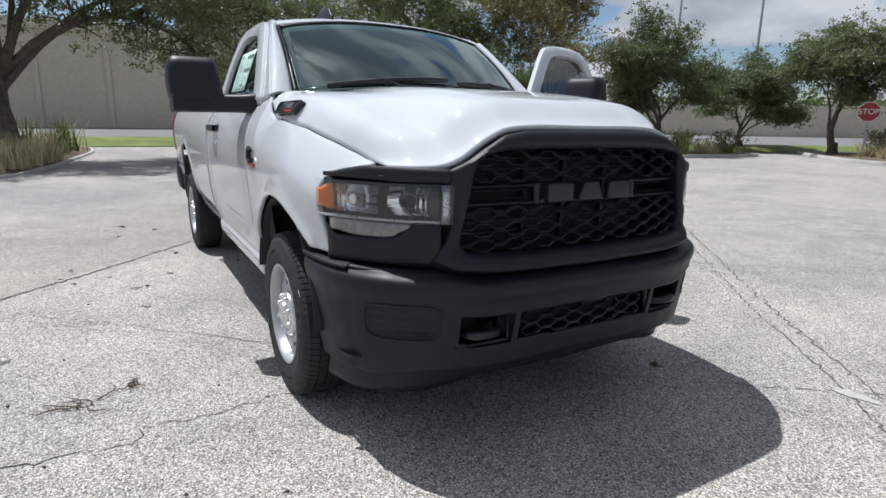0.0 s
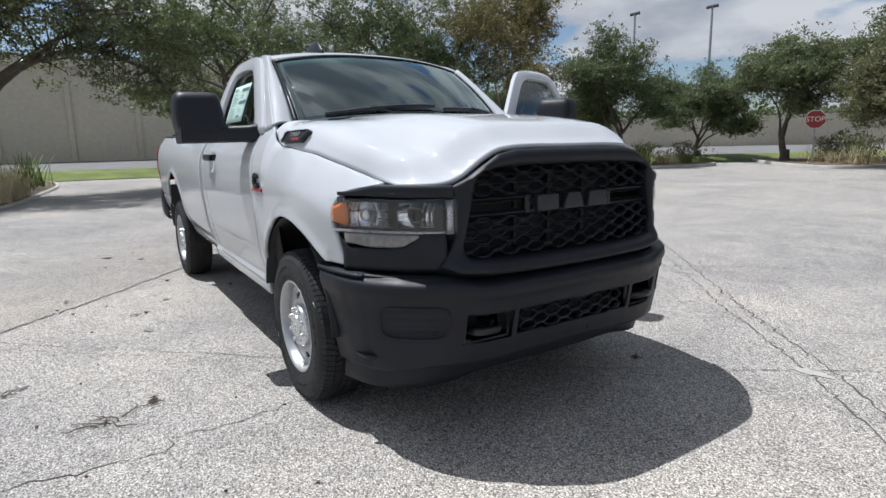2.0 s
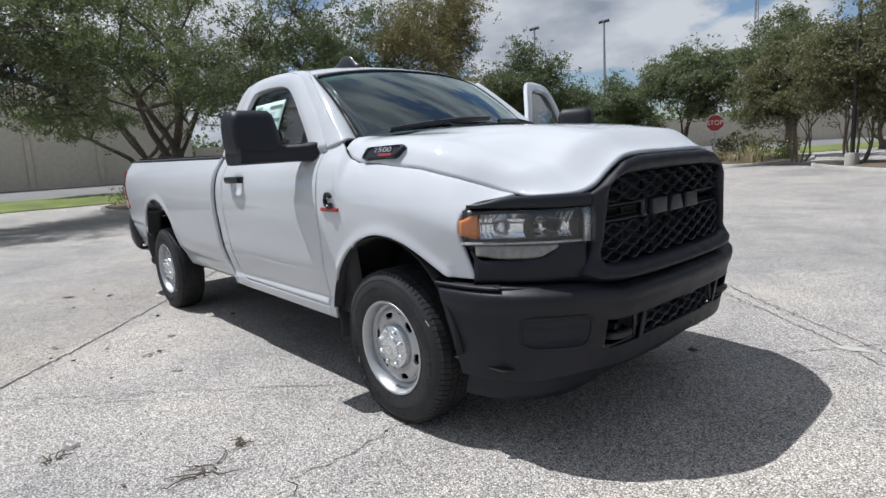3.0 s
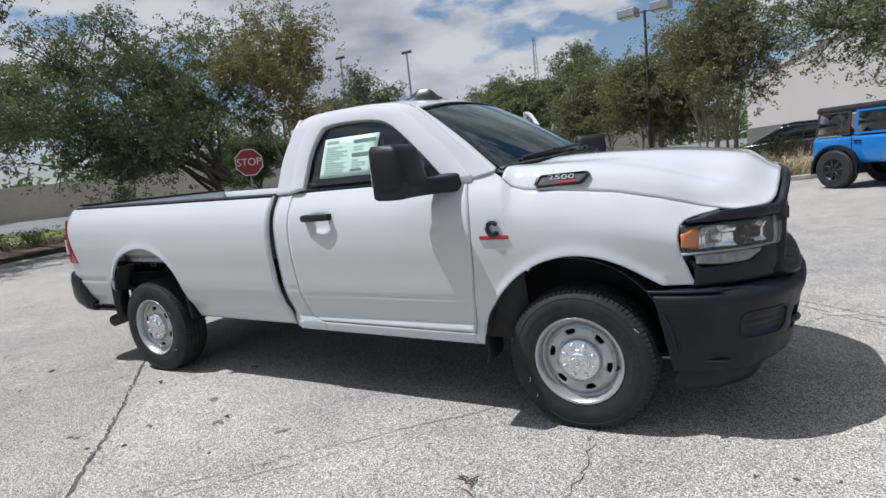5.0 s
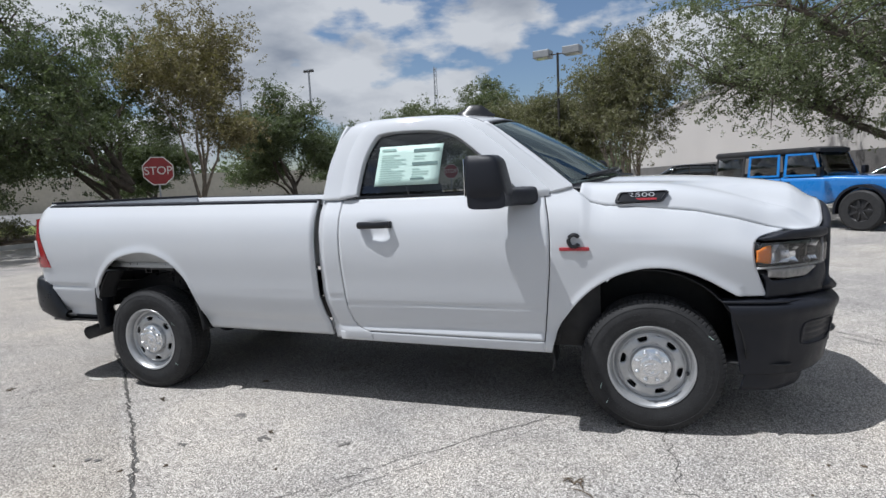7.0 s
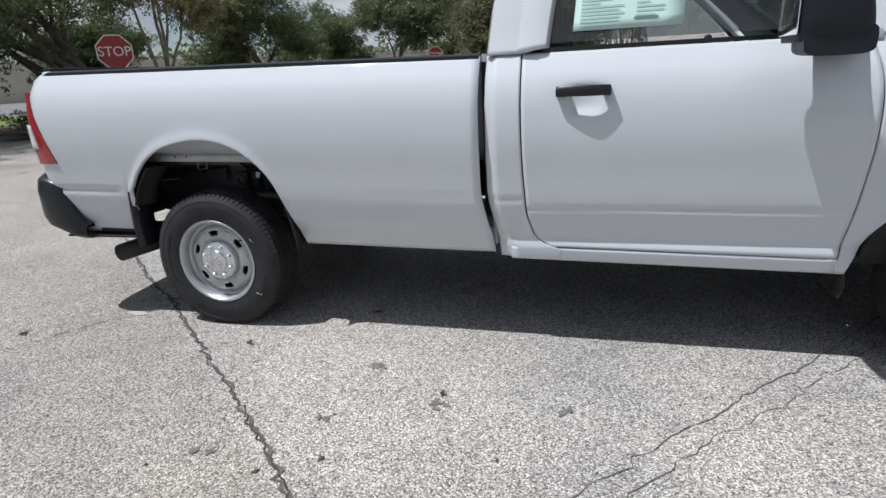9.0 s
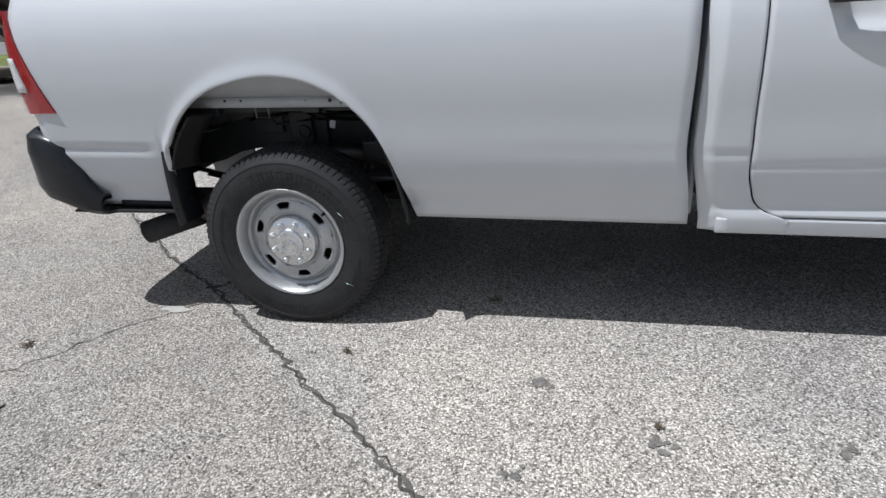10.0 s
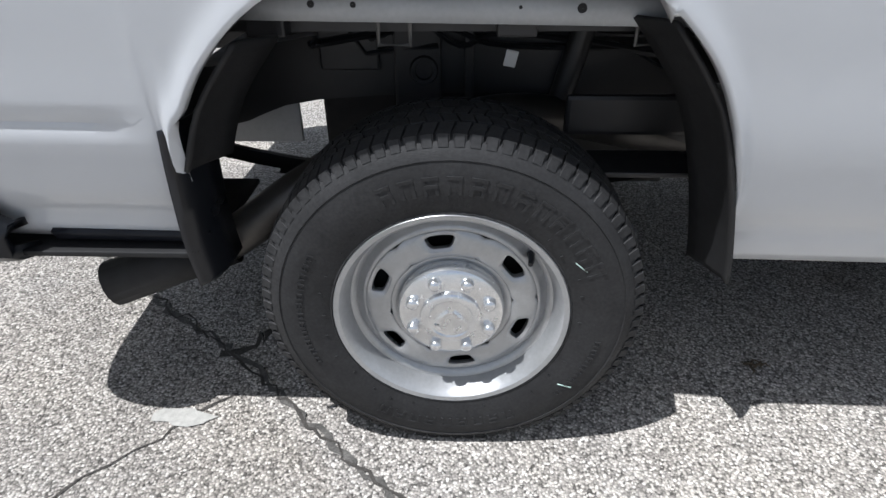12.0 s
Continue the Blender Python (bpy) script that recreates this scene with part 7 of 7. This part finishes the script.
for s in (-1, 1):
    for x0, x1, x2, x3 in ((-2.04, -1.22, -2.00, -1.22), (-1.12, -0.32, -1.12, -0.34), (-0.22, 0.66, -0.22, 0.44)):
        bm = B()
        q = [(x0, s * 0.785, 1.20), (x1, s * 0.785, 1.20), (x3, s * 0.715, 1.73), (x2, s * 0.715, 1.73)]
        c = Vector((sum(p[0] for p in q) / 4, q[0][1] * 0.955, 1.465))
        vo = [Vector(p) for p in q]
        vi = [c + (v - c) * 0.84 for v in vo]
        loops(bm, [vo, vi])
        part("window_frame", bm, M_BLUE if x0 > -2 else M_SOFTTOP, offroad, thick=0.02, smooth=False)
        bm = B()
        bm.faces.new([bm.verts.new(v) for v in vi])
        part("window", bm, M_GLASS, offroad, "dark side window", thick=0.004)
    for x in (-1.17, -0.27):
        bm = B()
        box(bm, (x, s * 0.803, 0.92), (0.012, 0.008, 0.52))
        part("door_gap", bm, M_DARK, offroad)
        bm = B()
        box(bm, (x + 0.16 - 0.02, s * 0.815, 1.06), (0.16, 0.03, 0.035), 0.008)
        part("door_handle", bm, M_BLACKPAINT, offroad)
    for x in (-1.50, 1.50):
        bm = B()
        rows = [[(x + (0.50 + o) * math.cos(a), s * y, 0.42 + (0.50 + o) * math.sin(a) * 1.05) for y, o in ((0.60, 0), (0.93, 0.0), (0.93, 0.05), (0.60, 0.05))] for a in span(radians(-8), radians(188), 16)]
        loops(bm, rows, cap=True)
        part("fender_flare", bm, M_PLASTIC, offroad, "black fender flare", smooth=False)
        far_wheel(offroad, x, s * 0.80, 0.44, 0.27, s)
    bm = B()
    box(bm, (0.70, s * 0.98, 1.30), (0.10, 0.20, 0.20), 0.04)
    part("mirror", bm, M_PLASTIC, offroad)
    bm = B()
    box(bm, (-2.12, s * 0.66, 1.0), (0.05, 0.14, 0.2), 0.02)
    part("tail_lamp", bm, M_RED, offroad)
    bm = B()
    lathe(bm, [(0.10, 0.0), (0.095, -0.02), (0.001, -0.03)], 18)
    moved(bm, Matrix.Translation((2.05, s * 0.40, 0.94)) @ Matrix.Rotation(radians(90), 4, "Z"))
    part("headlamp", bm, M_CLEAR, offroad)
bm = B()
sheet(bm, span(-0.64, 0.64, 6), span(0, 1, 4), lambda y, v: (0.70 - 0.22 * v, y, 1.22 + 0.52 * v))
part("windscreen", bm, M_GLASS, offroad, thick=0.006)
bm = B()
box(bm, (2.12, 0, 0.62), (0.16, 1.5, 0.20), 0.05)
part("bumper", bm, M_PLASTIC, offroad)
bm = B()
box(bm, (-0.6, 0, 1.05), (1.9, 1.3, 0.5), 0.1)
part("seats", bm, M_INTERIOR, offroad)
bm = B()
for k in range(7):
    box(bm, (2.04, -0.26 + 0.087 * k, 0.92), (0.03, 0.04, 0.26), 0.008)
part("grille_slots", bm, M_DARK, offroad)


def suv(name, label, at, rz, paint, flip=1):
    c = thing(name, label, "car", at, rz=rz)
    part("body", lofted_body([(-2.30, 0.80, 0.50, 0.98), (-2.24, 0.88, 0.34, 1.08), (-1.2, 0.93, 0.27, 1.10), (0.8, 0.93, 0.27, 1.06), (1.3, 0.91, 0.28, 1.02), (2.0, 0.84, 0.32, 0.94), (2.28, 0.70, 0.40, 0.80)], 28, 0.34), paint, c, angle=50)
    part("cabin", lofted_body([(-2.22, 0.70, 1.00, 1.10), (-1.95, 0.74, 1.0, 1.55), (-1.4, 0.73, 1.0, 1.68), (-0.2, 0.73, 1.0, 1.71), (0.35, 0.71, 1.0, 1.64), (0.85, 0.73, 1.0, 1.34), (1.35, 0.74, 0.98, 1.04)], 28, 0.36), M_GLASSY, c, "dark glazed cabin", angle=50)
    part("roof", lofted_body([(-2.0, 0.60, 1.60, 1.62), (-1.4, 0.66, 1.66, 1.73), (-0.2, 0.66, 1.68, 1.755), (0.3, 0.62, 1.64, 1.69)], 20, 0.5), paint, c, angle=50)
    for s in (-1, 1):
        for x, lx in ((-1.45, -0.10), (-0.45, 0.02), (0.55, 0.45)):
            bm = B()
            tube(bm, [(x + lx * 0.0, s * 0.80, 1.06), (x - (lx if x < 0.5 else lx * 0.9), s * 0.70, 1.67)], 0.035, 6)
            part("pillar", bm, paint, c)
        for x in (-1.42, 1.42):
            far_wheel(c, x, s * 0.80, 0.37, 0.24, s)
            bm = B()
            lathe(bm, [(0.44, -0.01), (0.44, 0.01), (0.34, 0.012), (0.34, -0.012)], 26)
            moved(bm, Matrix.Translation((x, s * 0.905, 0.38)))
            part("arch_trim", bm, M_PLASTIC, c)
        bm = B()
        box(bm, (0.75, s * 1.0, 1.14), (0.14, 0.18, 0.13), 0.04)
        part("mirror", bm, paint, c)
        bm = B()
        box(bm, (2.06, s * 0.62, 0.80), (0.25, 0.22, 0.11), 0.04)
        part("headlamp", bm, M_CLEAR, c)
        bm = B()
        box(bm, (-2.22, s * 0.68, 0.98), (0.12, 0.25, 0.14), 0.03)
        part("tail_lamp", bm, M_RED, c)
    return c


M_GLASSY = mat("dark_car_glass", (0.012, 0.014, 0.015), 0.08, vary=0.1, scale=3, coat=1.0)
suv("parked_suv", "black parked sport utility car by a store", (5.5, 24.6, 0.0), 174, M_BLACKPAINT)
suv("passing_car", "white sport utility car on the far road", (-46.0, 15.4, 0.45), -62, M_WHITEPAINT)
suv("parked_suv", "dark parked car behind a blue off-road car", (12.4, 19.0, 0.0), 168, M_BLACKPAINT)


# ---- litter and marks on the ground ----
M_TWIG = mat("dry_twig", (0.10, 0.075, 0.05), 0.95, vary=0.3, scale=30)
M_STAIN = mat("oil_stain", (0.16, 0.15, 0.14), 0.9, vary=0.35, scale=20, fine=0.4, fine_scale=150)


def twig(x, y, size, seed):
    r = random.Random(seed)
    bm = B()
    for k in range(7):
        a = r.uniform(0, 2 * math.pi)
        p = Vector((r.gauss(0, size * 0.2), r.gauss(0, size * 0.2), 0.006))
        pts = [p]
        for _ in range(5):
            a += r.gauss(0, 0.5)
            p = p + Vector((math.cos(a), math.sin(a), 0)) * size * 0.2
            pts.append(Vector((p.x, p.y, 0.006 + r.uniform(0, 0.012))))
        tube(bm, pts, [0.004, 0.0035, 0.003, 0.003, 0.002, 0.0015], 5)
    t = tagged(part("dry_twig", bm, M_TWIG, None, "small dry brown twig lying on asphalt"), category="twig", group="twigs", kind="stuff")
    t.matrix_world = pose(x, y, 0)


for i, (x, y, s) in enumerate(((3.35, -1.78, 0.16), (3.20, -1.62, 0.07), (2.68, -2.29, 0.07), (1.39, -1.46, 0.018), (-1.48, -1.58, 0.08), (4.24, 0.85, 0.05), (0.27, -1.16, 0.03), (0.80, -0.69, 0.03), (-1.15, -1.26, 0.04))):
    twig(x, y, s, 300 + i)
for i in range(46):
    r = random.Random(500 + i)
    x, y = r.uniform(-4, 6.5), r.uniform(-3.4, -1.05)
    bm = B()
    rr = r.uniform(0.006, 0.016)
    ring = [(rr * r.uniform(0.5, 1.4) * math.cos(a), rr * r.uniform(0.3, 0.8) * math.sin(a), 0.002) for a in span(0, 2 * math.pi, 7)[:-1]]
    loops(bm, [ring, [(p[0] * 0.7, p[1] * 0.7, 0.008) for p in ring]], cap=True)
    t = tagged(part("leaf_scrap", bm, M_TWIG, None, "tiny dry leaf scrap on asphalt", smooth=False), category="leaf", group="leaf scraps")
    t.matrix_world = pose(x, y, 0, 0, 0, r.uniform(0, 360))
for i, (x, y, s) in enumerate(((1.02, -1.27, 0.055), (1.39, -1.53, 0.05), (0.95, -1.72, 0.04), (0.60, -2.0, 0.05), (1.9, -1.5, 0.04), (2.6, -2.2, 0.05))):
    r = random.Random(900 + i)
    bm = B()
    for k in range(9):
        px, py, pr = r.gauss(0, s * 0.5), r.gauss(0, s * 0.4), s * r.uniform(0.12, 0.4)
        bm.faces.new([bm.verts.new((px + pr * r.uniform(0.6, 1.3) * math.cos(a), py + pr * r.uniform(0.6, 1.3) * math.sin(a), 0.0025 + 0.0004 * k)) for a in span(0, 2 * math.pi, 11)[:-1]])
    t = tagged(part("ground_stain", bm, M_STAIN, None, "grey blotch on the asphalt", smooth=False), category="stain", kind="structure")
    t.matrix_world = pose(x, y, 0)
# chalk strokes on the tyres
for wx, marks in ((0.0, ((28, 0.262), (-38, 0.292))), (3.57, ((205, 0.30), (222, 0.32), (30, 0.35)))):
    for a, r0 in marks:
        bm = B()
        c, sn = math.cos(radians(a)), math.sin(radians(a))
        box(bm, (0, 0, 0), (0.032, 0.002, 0.003), 0.0008, 1, Matrix.Rotation(radians(a * 0.35 + 30), 4, "Y"))
        moved(bm, Matrix.Translation((wx + r0 * c, -WHEEL_Y[wx] - curve(r0, [(0.236, 0.115), (0.27, 0.1215), (0.30, 0.1235), (0.325, 0.1215), (0.34, 0.1195), (0.36, 0.110)]) - 0.001, 0.384 + r0 * sn)))
        part("chalk_stroke", bm, M_STICKER, truck, "pale chalk stroke on the tyre")
